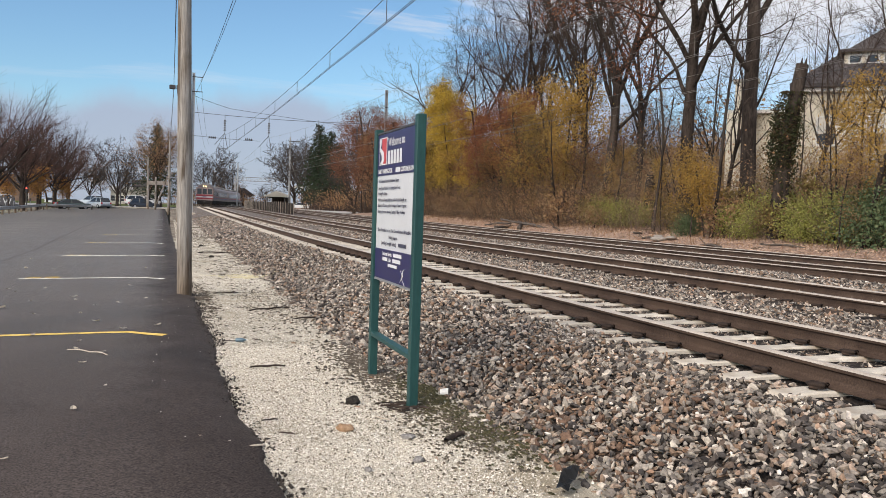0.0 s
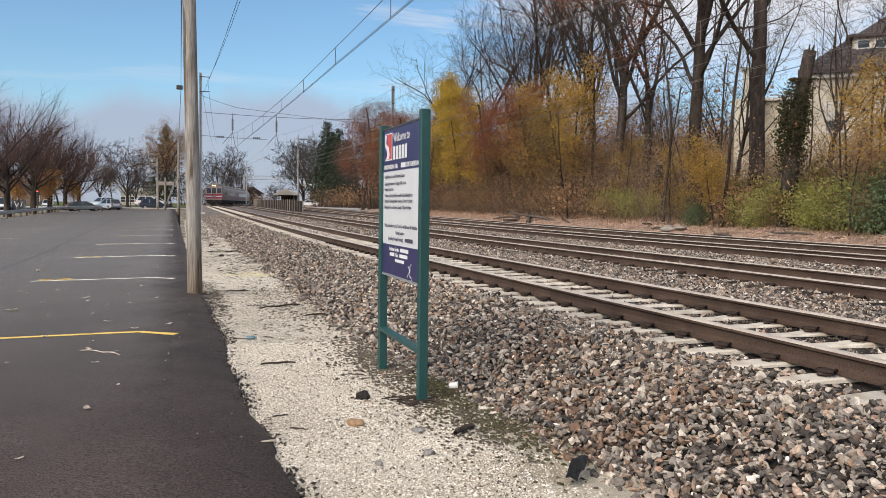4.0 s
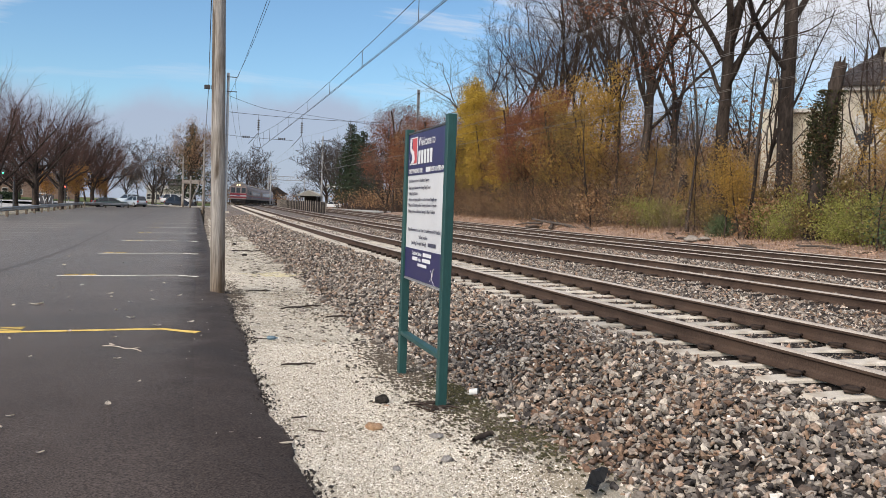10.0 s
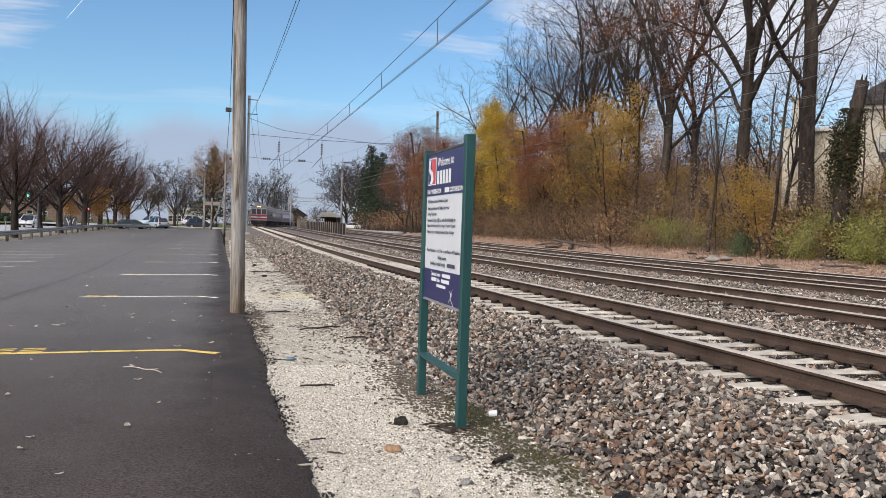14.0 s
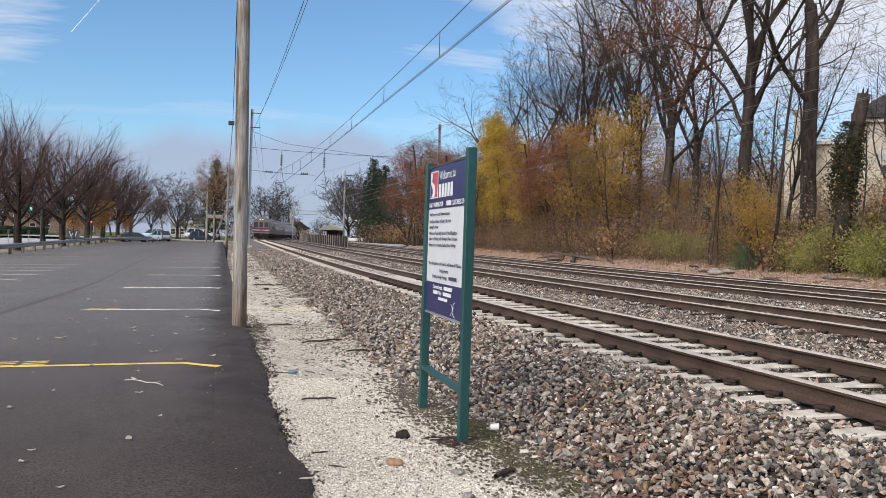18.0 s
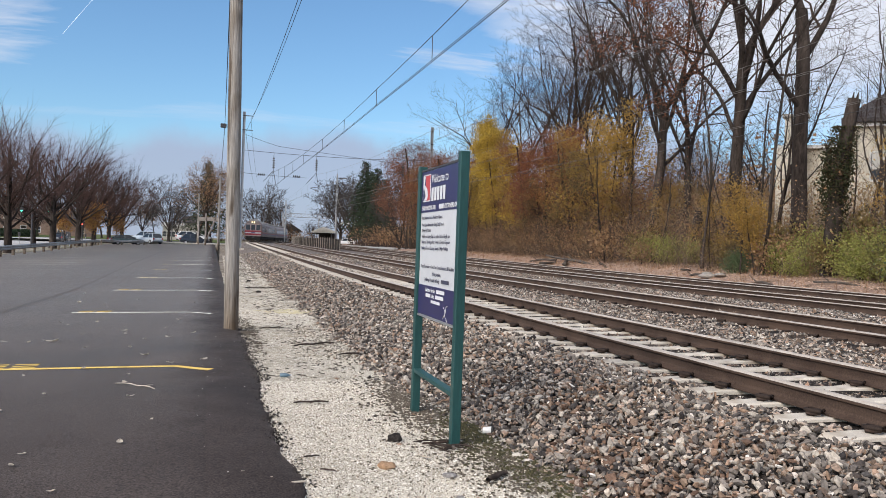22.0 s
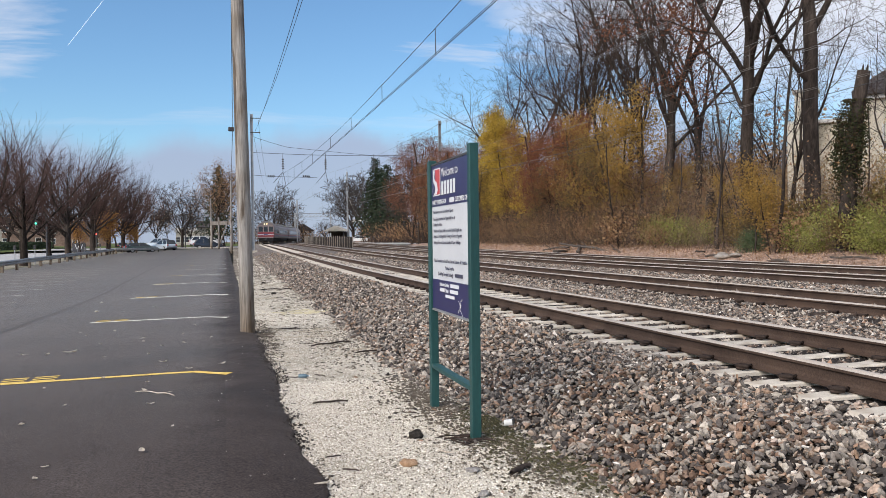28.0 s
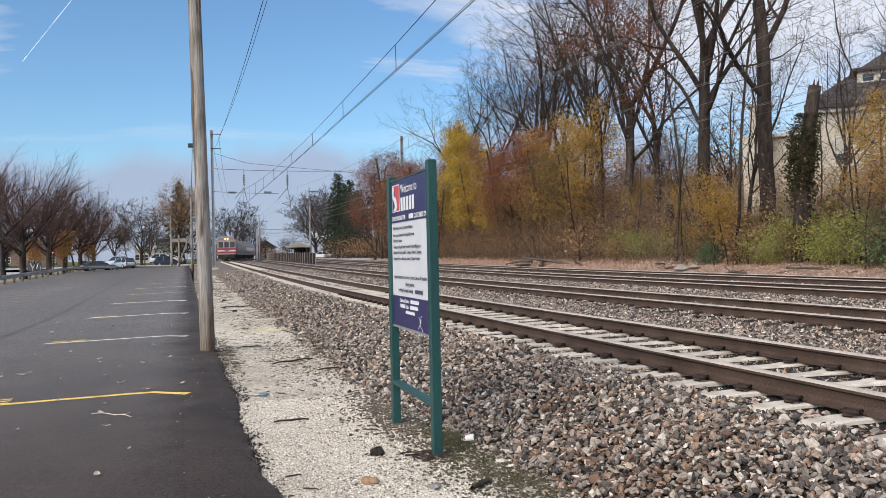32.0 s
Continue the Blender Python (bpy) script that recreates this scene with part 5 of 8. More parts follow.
for k in range(15):
    deg = 24.5 + 22 * (k + rs.uniform(0, 1)) / 15
    d = (25.2 + rs.uniform(0.3, 7)) / math.sin(radians(deg))
    x, y = polar(deg, d)
    thin[k % 3](x, y, wz(x, y), rs.uniform(0, 360), rs.uniform(0.4, 0.8), 1.0, (rs.uniform(-9, 9), rs.uniform(-9, 9)))
for k, (deg, d, s) in enumerate(((44.0, 36.5, 0.6), (36.6, 41, 0.9), (32.9, 46, 0.9))):
    x, y = polar(deg, d)
    thin[(k + 1) % 3](x, y, wz(x, y), 77 * k, s, 1.0, (4 - 2 * k % 7, 3 * k % 7 - 3))

# the row of trees beyond the guard rail
vases = [tree_kind("tree", tree_meshes(s, "vase" if s == 41 else "vase_dense", 4.4, 0.30, twig=RED_TWIG), "bare vase-shaped tree with dense reddish twigs", group="row of trees by the road") for s in (41, 42)]
orange_low = tree_kind("tree", tree_meshes(44, "dense", 5.0, 0.10, LEAF_ORANGE, 3000, 0.10, 0.32, low=1.9), "small tree in orange autumn leaf", group="small autumn trees by the road")
for k, (deg, dist) in enumerate(((-14.6, 61), (-12.1, 72), (-9.6, 91), (-8.2, 107), (-7.3, 121), (-6.4, 137), (-5.6, 156), (-10.7, 112))):
    x, y = polar(deg, dist)
    vases[0 if k < 1 else 1](x, y, GROUND - 0.33 + float(lift(y)) * 0.8, 70 * k, (0.90, 1.06, 1.16, 1.2, 1.18, 1.16, 1.2, 0.95, 0.7)[k])
for deg, dist, s in ((-7.35, 113, 1.0), (-8.9, 126, 0.9), (-5.9, 138, 0.85)):
    x, y = polar(deg, dist)
    orange_low(x, y, GROUND - 0.3 + float(lift(y)), dist * 7, s)

# ---- under the trees ----
rs = np.random.default_rng(9)
honeysuckle = tree_kind("shrub", tree_meshes(51, "shrub", 1.3, 0.03, LEAF_GREEN, 5200, 0.05, 0.26), "yellow-green leafy shrub on the bank", "shrub", "shrubs on the bank")
brown_shrub = tree_kind("shrub", tree_meshes(52, "shrub", 1.4, 0.03, LEAF_BROWN, 700, 0.07, 0.2), "brown shrub with a few dead leaves", "shrub", "shrubs on the bank")
olive_shrub = tree_kind("shrub", tree_meshes(53, "shrub", 1.4, 0.03, LEAF_OLIVE, 1500, 0.07, 0.2), "olive shrub losing its leaves, on the bank", "shrub", "shrubs on the bank")
deep_shrub = tree_kind("shrub", tree_meshes(54, "shrub", 0.9, 0.03, LEAF_SHRUB, 6500, 0.032, 0.2), "round dark green shrub at the bank's foot", "shrub", "shrubs on the bank")
for make, x, y, turn, s in ((deep_shrub, 18.9, 34.6, 0, 0.95), (honeysuckle, 19.3, 32.3, 0, 0.85), (honeysuckle, 20.0, 31.0, 90, 1.1), (honeysuckle, 19.1, 28.0, 200, 1.0), (honeysuckle, 19.8, 26.2, 300, 1.2), (honeysuckle, 18.7, 26.9, 30, 0.7), (honeysuckle, 18.6, 30.6, 120, 0.6),
                            (deep_shrub, 19.2, 23.2, 40, 1.9), (deep_shrub, 19.6, 21.3, 140, 2.0), (olive_shrub, 18.8, 29.0, 60, 0.9), (honeysuckle, 20.2, 43.5, 30, 0.95), (honeysuckle, 20.6, 41.5, 100, 0.8),
                            (olive_shrub, 20.2, 39.0, 10, 1.1), (olive_shrub, 19.4, 36.5, 250, 0.9), (olive_shrub, 20.6, 33.5, 10, 1.3), (olive_shrub, 21.0, 28.5, 10, 1.5), (olive_shrub, 19.8, 47.0, 70, 1.0),
                            (honeysuckle, 19.9, 45.5, 60, 0.95), (honeysuckle, 20.6, 47.5, 160, 1.0), (honeysuckle, 20.4, 29.4, 250, 1.25), (honeysuckle, 19.4, 24.8, 10, 1.2), (olive_shrub, 20.5, 56.0, 70, 1.2), (olive_shrub, 20.8, 70.0, 170, 1.5), (olive_shrub, 21.5, 62.0, 20, 1.3)):
    x += float(off(y)) + (1.3 if make is not deep_shrub else 0.7)
    make(x, y, wz(x, y), turn, s)
for k in range(44):
    y = 18 + 80 * (k + rs.uniform(0, 1)) / 44
    x = rs.uniform(19.8, 23.5) + float(off(y))
    brown_shrub(x, y, wz(x, y), rs.uniform(0, 360), rs.uniform(0.7, 1.4))


def thicket(name, n, x0, x1, y0, y1, h0, h1, mat_, label, leaf=None, leaves=0, leaf_size=0.08, arch=0.5, r=0.012, seed=3, spread=0.3):
    """Uncounted thin stems, arching and crossing, with what leaves are left on them."""
    rs = np.random.default_rng(seed)
    x, y = rs.uniform(x0, x1, n), rs.uniform(y0, y1, n)
    z = woods_z(x, y)
    h = rs.uniform(h0, h1, n)
    lean = rs.normal(0, arch, (n, 2)) * h[:, None]
    lines, tips = [], []
    for k in range(n):
        s = np.linspace(0, 1, 5)
        pts = np.stack([x[k] + float(off(y[k])) + lean[k, 0] * s ** 1.6, y[k] + lean[k, 1] * s ** 1.6, z[k] - 0.05 + h[k] * s * (1 - 0.25 * s * abs(lean[k, 0]) / h[k])], -1)
        lines.append((pts, r * (1 - 0.7 * s)))
        for t_ in (2, 3, 3, 4):
            a = rs.normal(0, 1, 3) * np.array([1, 1, 0.6]) + np.array([0, 0, 0.5])
            q = pts[t_] + a * h[k] * 0.16
            lines.append((np.stack([pts[t_], (pts[t_] + q) / 2 + rs.normal(0, 0.02, 3), q]), np.array([0.5, 0.4, 0.2]) * r))
            tips.append(q)
        tips.append(pts[3])
    tagged(put(name, tube_mesh(name, lines, 3, mat_, False), None), label, "undergrowth", kind="stuff")
    if leaves:
        tips = np.array(tips)
        p = tips[rs.integers(0, len(tips), leaves)] + rs.normal(0, spread, (leaves, 3))
        v, q = leaf_quads(p, leaf_size, rs)
        tagged(put(name + "_leaves", mesh_of(name + "_leaves", v, q, leaf, False), None), label + ", its remaining leaves", "undergrowth", kind="stuff")


thicket("brambles", 2600, 19.2, 23.0, 12, 100, 0.5, 1.6, THICKET, "tangled brown brambles along the bank", LEAF_TAN, 12000, 0.042, 0.6, 0.008, 3)
thicket("thicket", 900, 20.5, 30, 20, 110, 1.4, 4.2, THICKET, "thicket of thin brown stems behind the front trees", LEAF_BROWN, 15000, 0.06, 0.40, 0.010, 4, 0.6)
thicket("yellow_thicket", 260, 21.5, 27, 42, 100, 3.0, 7.5, THICKET, "thin stems hung with yellow and olive leaves", LEAF_OLIVE, 1800, 0.07, 0.36, 0.010, 5, 0.6)
thicket("orange_thicket", 200, 21.5, 26, 46, 78, 3.0, 7.0, THICKET, "thin stems hung with orange leaves", LEAF_RUSSET, 2600, 0.07, 0.36, 0.010, 6, 0.6)
thicket("far_woods", 1700, 34, 75, 50, 190, 4.0, 10.0, TWIG, "distant brown woods behind the bank", LEAF_BROWN, 42000, 0.19, 0.25, 0.04, 7, 0.8)
thicket("bank_thicket", 700, 21, 30, 76, 118, 2.5, 7.0, TWIG, "dense brown stems on the further bank", LEAF_BROWN, 9000, 0.09, 0.25, 0.02, 31, 0.6)
thicket("mid_woods", 700, 27, 34, 22, 76, 1.6, 4.4, THICKET, "brown and olive scrub behind the front trunks", LEAF_BROWN, 17000, 0.075, 0.35, 0.012, 32, 0.7)
thicket("far_woods", 420, 60, 110, 110, 260, 8.0, 17.0, THICKET, "grey-brown woods on the horizon", LEAF_BROWN, 8000, 0.35, 0.12, 0.1, 8)
thicket("dark_scrub", 520, 20.4, 23.5, 46, 86, 1.4, 3.2, TWIG, "dark tangled scrub under the yellow trees", LEAF_BROWN, 8000, 0.055, 0.42, 0.018, 51, 0.35)
thicket("tawny_scrub", 520, 22.5, 30, 26, 56, 1.8, 4.2, THICKET, "tawny brown scrub between the trunks", LEAF_TAN, 26000, 0.06, 0.35, 0.010, 41, 0.55)
thicket("scrub", 2600, 19.9, 24.0, 14, 100, 1.2, 3.4, THICKET, "dense dark brown scrub at the foot of the trees", LEAF_BROWN, 22000, 0.045, 0.38, 0.009, 21, 0.35)
thicket("station_thicket", 420, 19.0, 25, 84, 114, 1.0, 3.0, TWIG, "dark brown scrub beyond the second column", LEAF_BROWN, 900, 0.08, 0.45, 0.02, 14)
thicket("russet_thicket", 160, 21, 25, 50, 70, 3.0, 7.0, THICKET, "thin stems hung with russet leaves", LEAF_RUSSET, 3000, 0.07, 0.36, 0.010, 16, 0.6)
thicket("brush", 900, 19.9, 22.6, 52, 92, 0.7, 2.3, TWIG, "grey-brown brush hiding the feet of the trees", LEAF_BROWN, 17000, 0.045, 0.42, 0.009, 71, 0.4)
thicket("olive_brush", 420, 20.4, 23.0, 50, 86, 1.2, 3.0, THICKET, "brush with olive leaves left on it", LEAF_OLIVE, 6000, 0.05, 0.40, 0.009, 72, 0.45)
n = 22000
x = 17.3 + 5.0 * rs.random(n) ** 1.5
y = rs.uniform(8, 80, n)
p = np.stack([x + off(y), y, woods_z(x, y) + 0.02], -1)
v, q = leaf_quads(p, 0.06, rs)
v[:, 2] = np.repeat(p[:, 2], 4) + (v[:, 2] - np.repeat(p[:, 2], 4)) * 0.35
tagged(put("fallen_leaves", mesh_of("fallen_leaves", v, q, LEAF_FALLEN, False), None), "dry fallen leaves strewn over the bank", "fallen leaves", kind="stuff")
n = 2600
x, y = rs.uniform(17.5, 21.5, n), rs.uniform(10, 80, n)
z = woods_z(x, y)
h = rs.uniform(0.12, 0.45, n)
tip = np.stack([x + off(y) + rs.normal(0, 0.12, n), y + rs.normal(0, 0.12, n), z + h], -1)
root = np.stack([x + off(y), y, z - 0.02], -1)
v = np.stack([root + np.array([0.012, 0, 0]), root - np.array([0.012, 0, 0]), tip], 1).reshape(-1, 3)
tagged(put("dry_grass", mesh_of("dry_grass", v, np.arange(3 * n).reshape(n, 3), LEAF_BROWN, False), None), "tufts of dry pale grass on the bank", "grass", kind="stuff")


LOG_WOOD = material("weathered_log", (0.055, 0.046, 0.040), (0.13, 0.112, 0.10), 0.95, 5.0, 0.8, 30.0, 0.02, squeeze=(0.2, 1, 1), fleck=0.4)


def log(x, y, length, r, turn, tilt, label="grey fallen log lying on the bank"):
    s = np.linspace(-0.5, 0.5, 7)
    pts = np.stack([s * length, 0.06 * np.sin(s * 5), 0.04 * np.cos(s * 7)], -1)
    ob = empty("fallen_log", Matrix.Translation((x, y, wz(x, y) + r * 0.9)) @ Euler((0, radians(tilt), radians(turn))).to_matrix().to_4x4(), label, "log", "fallen logs")
    put("bole", tube_mesh("bole", [(np.concatenate([pts[:1], pts, pts[-1:]]), np.array([0.001, *np.linspace(r, r * 0.8, 7), 0.001]))], 9, LOG_WOOD), None, ob)
    part("stub", rodded((length * 0.2, 0, 0), (length * 0.32, 0.25, r + 0.25), r * 0.35, r * 0.25, 7), LOG_WOOD, ob)


for x, y, l_, r, turn, tilt in ((18.5, 52.0, 3.6, 0.13, 62, -2), (18.9, 50.6, 4.0, 0.11, 95, -6), (18.3, 54.0, 2.6, 0.10, 30, 3), (19.4, 53.2, 4.2, 0.09, 120, -10), (18.0, 30.5, 1.8, 0.06, 80, 0), (19.0, 47.5, 3.0, 0.07, 70, -4), (18.7, 56.5, 3.4, 0.08, 100, 4), (19.2, 38.0, 2.6, 0.05, 40, 5), (18.6, 26.5, 2.2, 0.05, 110, -3), (18.4, 36.2, 2.0, 0.055, 75, 6)):
    log(x, y, l_, r, turn, tilt)
GREY_STONE = material("pale_weathered_stone", (0.22, 0.20, 0.175), (0.34, 0.31, 0.28), 0.9, 6.0, 0.6, 40.0, 0.01, fleck=0.3)
for x, y, s in ((18.1, 34.6, 0.36), (18.3, 33.9, 0.28), (18.5, 35.3, 0.26)):
    bm = bmesh.new()
    bmesh.ops.create_icosphere(bm, subdivisions=2, radius=s)
    for v_ in bm.verts:
        v_.co *= 1 + 0.22 * noise.noise(v_.co * 3 + Vector((x, y, 0)))
        v_.co.z *= 0.38
        v_.co.y *= 1.5
    ob = put("boulder", bm_mesh("boulder", bm, GREY_STONE, False), None, at=Matrix.Translation((x, y, wz(x, y) + 0.08)) @ Matrix.Rotation(s * 9, 4, "Z"))
    tagged(ob, "flat pale boulder at the bank's foot", "rock", "pale boulders")

# the broken trunk wrapped in ivy
x, y = polar(40.6, 38.5)
stump = empty("ivy_covered_trunk", Matrix.Translation((x, y, wz(x, y))), "broken tree trunk thickly wrapped in ivy", "tree")
s = np.linspace(0, 1, 10)
put("trunk", tube_mesh("trunk", [(np.stack([0.55 * s ** 2, -0.42 * s ** 2, -0.3 + 7.7 * s], -1), 0.36 - 0.10 * s + 0.1 * np.exp(-s * 8)), (np.array([(0.1, -0.1, 4.0), (-0.10, 0.1, 4.8), (-0.2, 0.2, 5.5)]), np.array([0.2, 0.14, 0.05]))], 9, BARK), None, stump)
bm = bmesh.new()
for dx, dy, r_, up_ in ((0.10, 0.0, 0.13, 0.38), (0.0, 0.09, 0.10, 0.40), (-0.10, -0.04, 0.09, 0.18)):
    rod(bm, (0.50 + dx, -0.38 + dy, 6.9), (0.60 + dx * 1.3, -0.44 + dy * 1.2, 7.30 + up_), r_, 0.02, 6)
part("splintered_top", bm, BARK, stump, "torn splintered top")
n = 5600
t_ = np.clip(rs.normal(0.60, 0.16, n), 0.02, 0.88)
a = rs.uniform(0, 6.283, n)
rad = 0.36 - 0.10 * t_ + np.abs(rs.normal(0, 0.16, n)) + 0.20 * np.exp(-((t_ - 0.66) / 0.16) ** 2) * rs.random(n) + 0.16 * np.sin(a * 2 + t_ * 17) * np.sin(t_ * 11 + a)
p = np.stack([0.40 * t_ ** 2 + rad * np.cos(a), -0.32 * t_ ** 2 + rad * np.sin(a), 0.4 + 6.6 * t_], -1)
v, q = leaf_quads(p, 0.062, rs)
tagged(put("ivy", mesh_of("ivy", v, q, IVY, False), None, stump, "dull green and brown ivy"), kind="stuff")

x, y = polar(32.5, 50.5)
snag = empty("tree_stump", Matrix.Translation((x, y, wz(x, y))), "dark broken stump standing in the scrub", "tree stump")
put("trunk", tube_mesh("trunk", [(np.array([(0, 0, -0.3), (0.05, 0, 1.2), (0.08, 0.02, 2.4), (0.1, 0.02, 3.0)]), np.array([0.34, 0.30, 0.30, 0.20]))], 9, BARK), None, snag)

# ---- the house behind the trees ----
STUCCO = material("tan_stucco", (0.60, 0.545, 0.44), (0.74, 0.68, 0.565), 0.9, 0.5, 0.5, 14.0, 0.02, stain=(0.36, 0.30, 0.22), stain_scale=0.35, fleck=0.2)
SHINGLE = material("dark_shingles", (0.055, 0.05, 0.052), (0.11, 0.10, 0.10), 0.9, 1.5, 0.6, 9.0, 0.02, squeeze=(1, 0.3, 3), fleck=0.35)
WHITE_TRIM = material("white_trim", (0.62, 0.61, 0.58), (0.74, 0.73, 0.70), 0.6, 2.0, 0.1, 40.0, 0.002, fleck=0.1)
BLIND = material("window_blind", (0.52, 0.50, 0.45), (0.66, 0.63, 0.57), 0.8, 3.0, 0, fleck=0.1)
GLASS = material("window_glass", (0.03, 0.035, 0.04), (0.06, 0.07, 0.08), 0.08, 0.7, 0, spec=0.7, fleck=0.1)


def window(parent, x, y, z, w, h, axis="x", trim=WHITE_TRIM, depth=0.06, blind=False):
    """A framed window on a wall whose outside is towards -x (axis x) or -y (axis y)."""
    m = Matrix.Translation((x, y, z)) @ (Matrix.Rotation(radians(-90), 4, "Z") if axis == "x" else Matrix())
    ob = new("window")
    ob.parent, ob.matrix_basis = parent, m
    bm = bmesh.new()
    for a in ((-w / 2 - 0.09, -w / 2, -h / 2 - 0.09, h / 2 + 0.09), (w / 2, w / 2 + 0.09, -h / 2 - 0.09, h / 2 + 0.09), (-w / 2, w / 2, h / 2, h / 2 + 0.09), (-w / 2, w / 2, -h / 2 - 0.11, -h / 2), (-w / 2, w / 2, -0.03, 0.03)):
        box(bm, a[0], -depth, a[2], a[1], 0.02, a[3])
    me = bm_mesh("window_frame", bm, trim)
    put("window_frame", me, None, ob)
    put("pane", bm_mesh("pane", boxed(-w / 2, -0.02, -h / 2, w / 2, 0.0, h / 2), GLASS), None, ob)
    if blind:
        put("blind", bm_mesh("blind", boxed(-w / 2 + 0.03, -0.032, -h * 0.12, w / 2 - 0.03, -0.022, h / 2 - 0.02), BLIND), None, ob, "pale drawn blind")
    return ob


def gable_roof(bm, x0, x1, y0, y1, z, ridge, over=0.5, thick=0.22, hip=0.0, along="y"):
    """A roof with overhang; the ridge runs along the given axis."""
    a0, a1, b0, b1 = (x0, x1, y0, y1) if along == "y" else (y0, y1, x0, x1)
    mid = (a0 + a1) / 2
    pts = []
    for dz in (0, -thick):
        pts += [(a0 - over, b0 - over, z + dz), (a1 + over, b0 - over, z + dz), (a1 + over, b1 + over, z + dz), (a0 - over, b1 + over, z + dz), (mid, b0 - over + hip, ridge + dz), (mid, b1 + over - hip, ridge + dz)]
    vs = [bm.verts.new((a, b, c) if along == "y" else (b, a, c)) for a, b, c in pts]
    for f in ((0, 4, 5, 3), (1, 2, 5, 4), (0, 1, 4), (2, 3, 5), (6, 9, 11, 10), (7, 10, 11, 8), (6, 10, 7), (8, 11, 9), (0, 6, 7, 1), (2, 8, 9, 3), (0, 3, 9, 6), (1, 7, 8, 2)):
        try:
            bm.faces.new([vs[k] for k in f])
        except ValueError:
            pass


hx, hy = polar(41.5, 52)
house = empty("house", Matrix.Translation((hx, hy, 1.6)) @ Matrix.Rotation(radians(-42), 4, "Z"), "large tan stucco house with a dark hipped roof behind the trees", "house")
part("wall", boxed(0, 0, -1, 15, 11, 7.4), STUCCO, house, "tan stucco walls")
bm = bmesh.new()
gable_roof(bm, 0, 15, 0, 11, 7.55, 12.4, 0.5, 0.22, 6.2, "x")
part("roof", bm, SHINGLE, house, "dark grey hipped shingle roof")
part("cornice", boxed(-0.3, -0.3, 7.10, 15.3, -0.002, 7.32), WHITE_TRIM, house, "pale eaves board")
part("quoin_strip", boxed(-0.03, -0.05, -1, 0.45, -0.003, 7.08, bevel=0.01), STUCCO, house, "raised corner strip of the facade")
part("wing", boxed(-3.6, 0.6, -1, -0.003, 8.5, 6.0), STUCCO, house, "lower side wing in tan stucco")
part("wing_cornice", boxed(-3.85, 0.35, 6.002, -0.004, 8.7, 6.22, bevel=0.02), WHITE_TRIM, house)
chimney = part("chimney", boxed(-3.45, -0.25, -1, -2.28, 0.597, 7.75, bevel=0.03), STUCCO, house, "broad tan chimney rising from the ground")
part("chimney_cap", boxed(-3.58, -0.37, 7.752, -2.15, 0.72, 7.92, bevel=0.02), CONCRETE, chimney, "stone cap")
part("chimney_shoulder", boxed(-3.85, -0.2, -1, -3.452, 0.597, 6.0, bevel=0.03), STUCCO, chimney)
dormer = part("dormer", boxed(2.3, 1.1, 7.9, 5.2, 5.0, 9.55), STUCCO, house, "wide dormer with small windows")
bm = bmesh.new()
gable_roof(bm, 2.3, 5.2, 1.1, 6.0, 9.6, 10.25, 0.35, 0.14, 1.6, "x")
part("dormer_roof", bm, SHINGLE, dormer)
for xx in (2.85, 3.75, 4.65):
    window(house, xx, 1.097, 8.85, 0.55, 0.85, "y")
for zz in (1.5, 4.9):
    for xx in (1.5, 4.0, 6.5, 9.0, 11.5):
        window(house, xx, -0.003, zz, 0.85, 1.5, "y", blind=True)
part("garden_door", boxed(2.3, -0.06, -0.3, 3.2, -0.004, 1.7, bevel=0.01), DARK_STEEL, house, "dark door at garden level")

# ---- the train ----
STAINLESS = material("stainless_side", (0.20, 0.155, 0.145), (0.33, 0.27, 0.255), 0.5, 0.8, 0.25, 30.0, 0.01, metal=0.65, squeeze=(1, 0.05, 6), stain=(0.26, 0.24, 0.23), stain_scale=0.3, fleck=0.15)
TRAIN_RED = material("train_red", (0.26, 0.032, 0.045), (0.34, 0.05, 0.06), 0.45, 1.5, 0, fleck=0.1)
TRAIN_BLUE = material("train_blue", (0.05, 0.055, 0.16), (0.07, 0.075, 0.20), 0.45, 1.5, 0, fleck=0.1)
TRAIN_ROOF = material("train_roof", (0.20, 0.19, 0.18), (0.32, 0.31, 0.30), 0.7, 1.0, 0.2, 20.0, 0.01, fleck=0.2)
UNDER = material("underframe", (0.025, 0.023, 0.022), (0.05, 0.047, 0.045), 0.85, 2.0, 0.2, 20.0, 0.01, fleck=0.3)
HEADLIGHT = glow("headlight_glow", (1.0, 0.74, 0.36), 2.6)
BUFF = material("front_panel_grey", (0.30, 0.23, 0.21), (0.42, 0.33, 0.30), 0.45, 2.0, 0.05, 30.0, 0.003, metal=0.2, fleck=0.1)


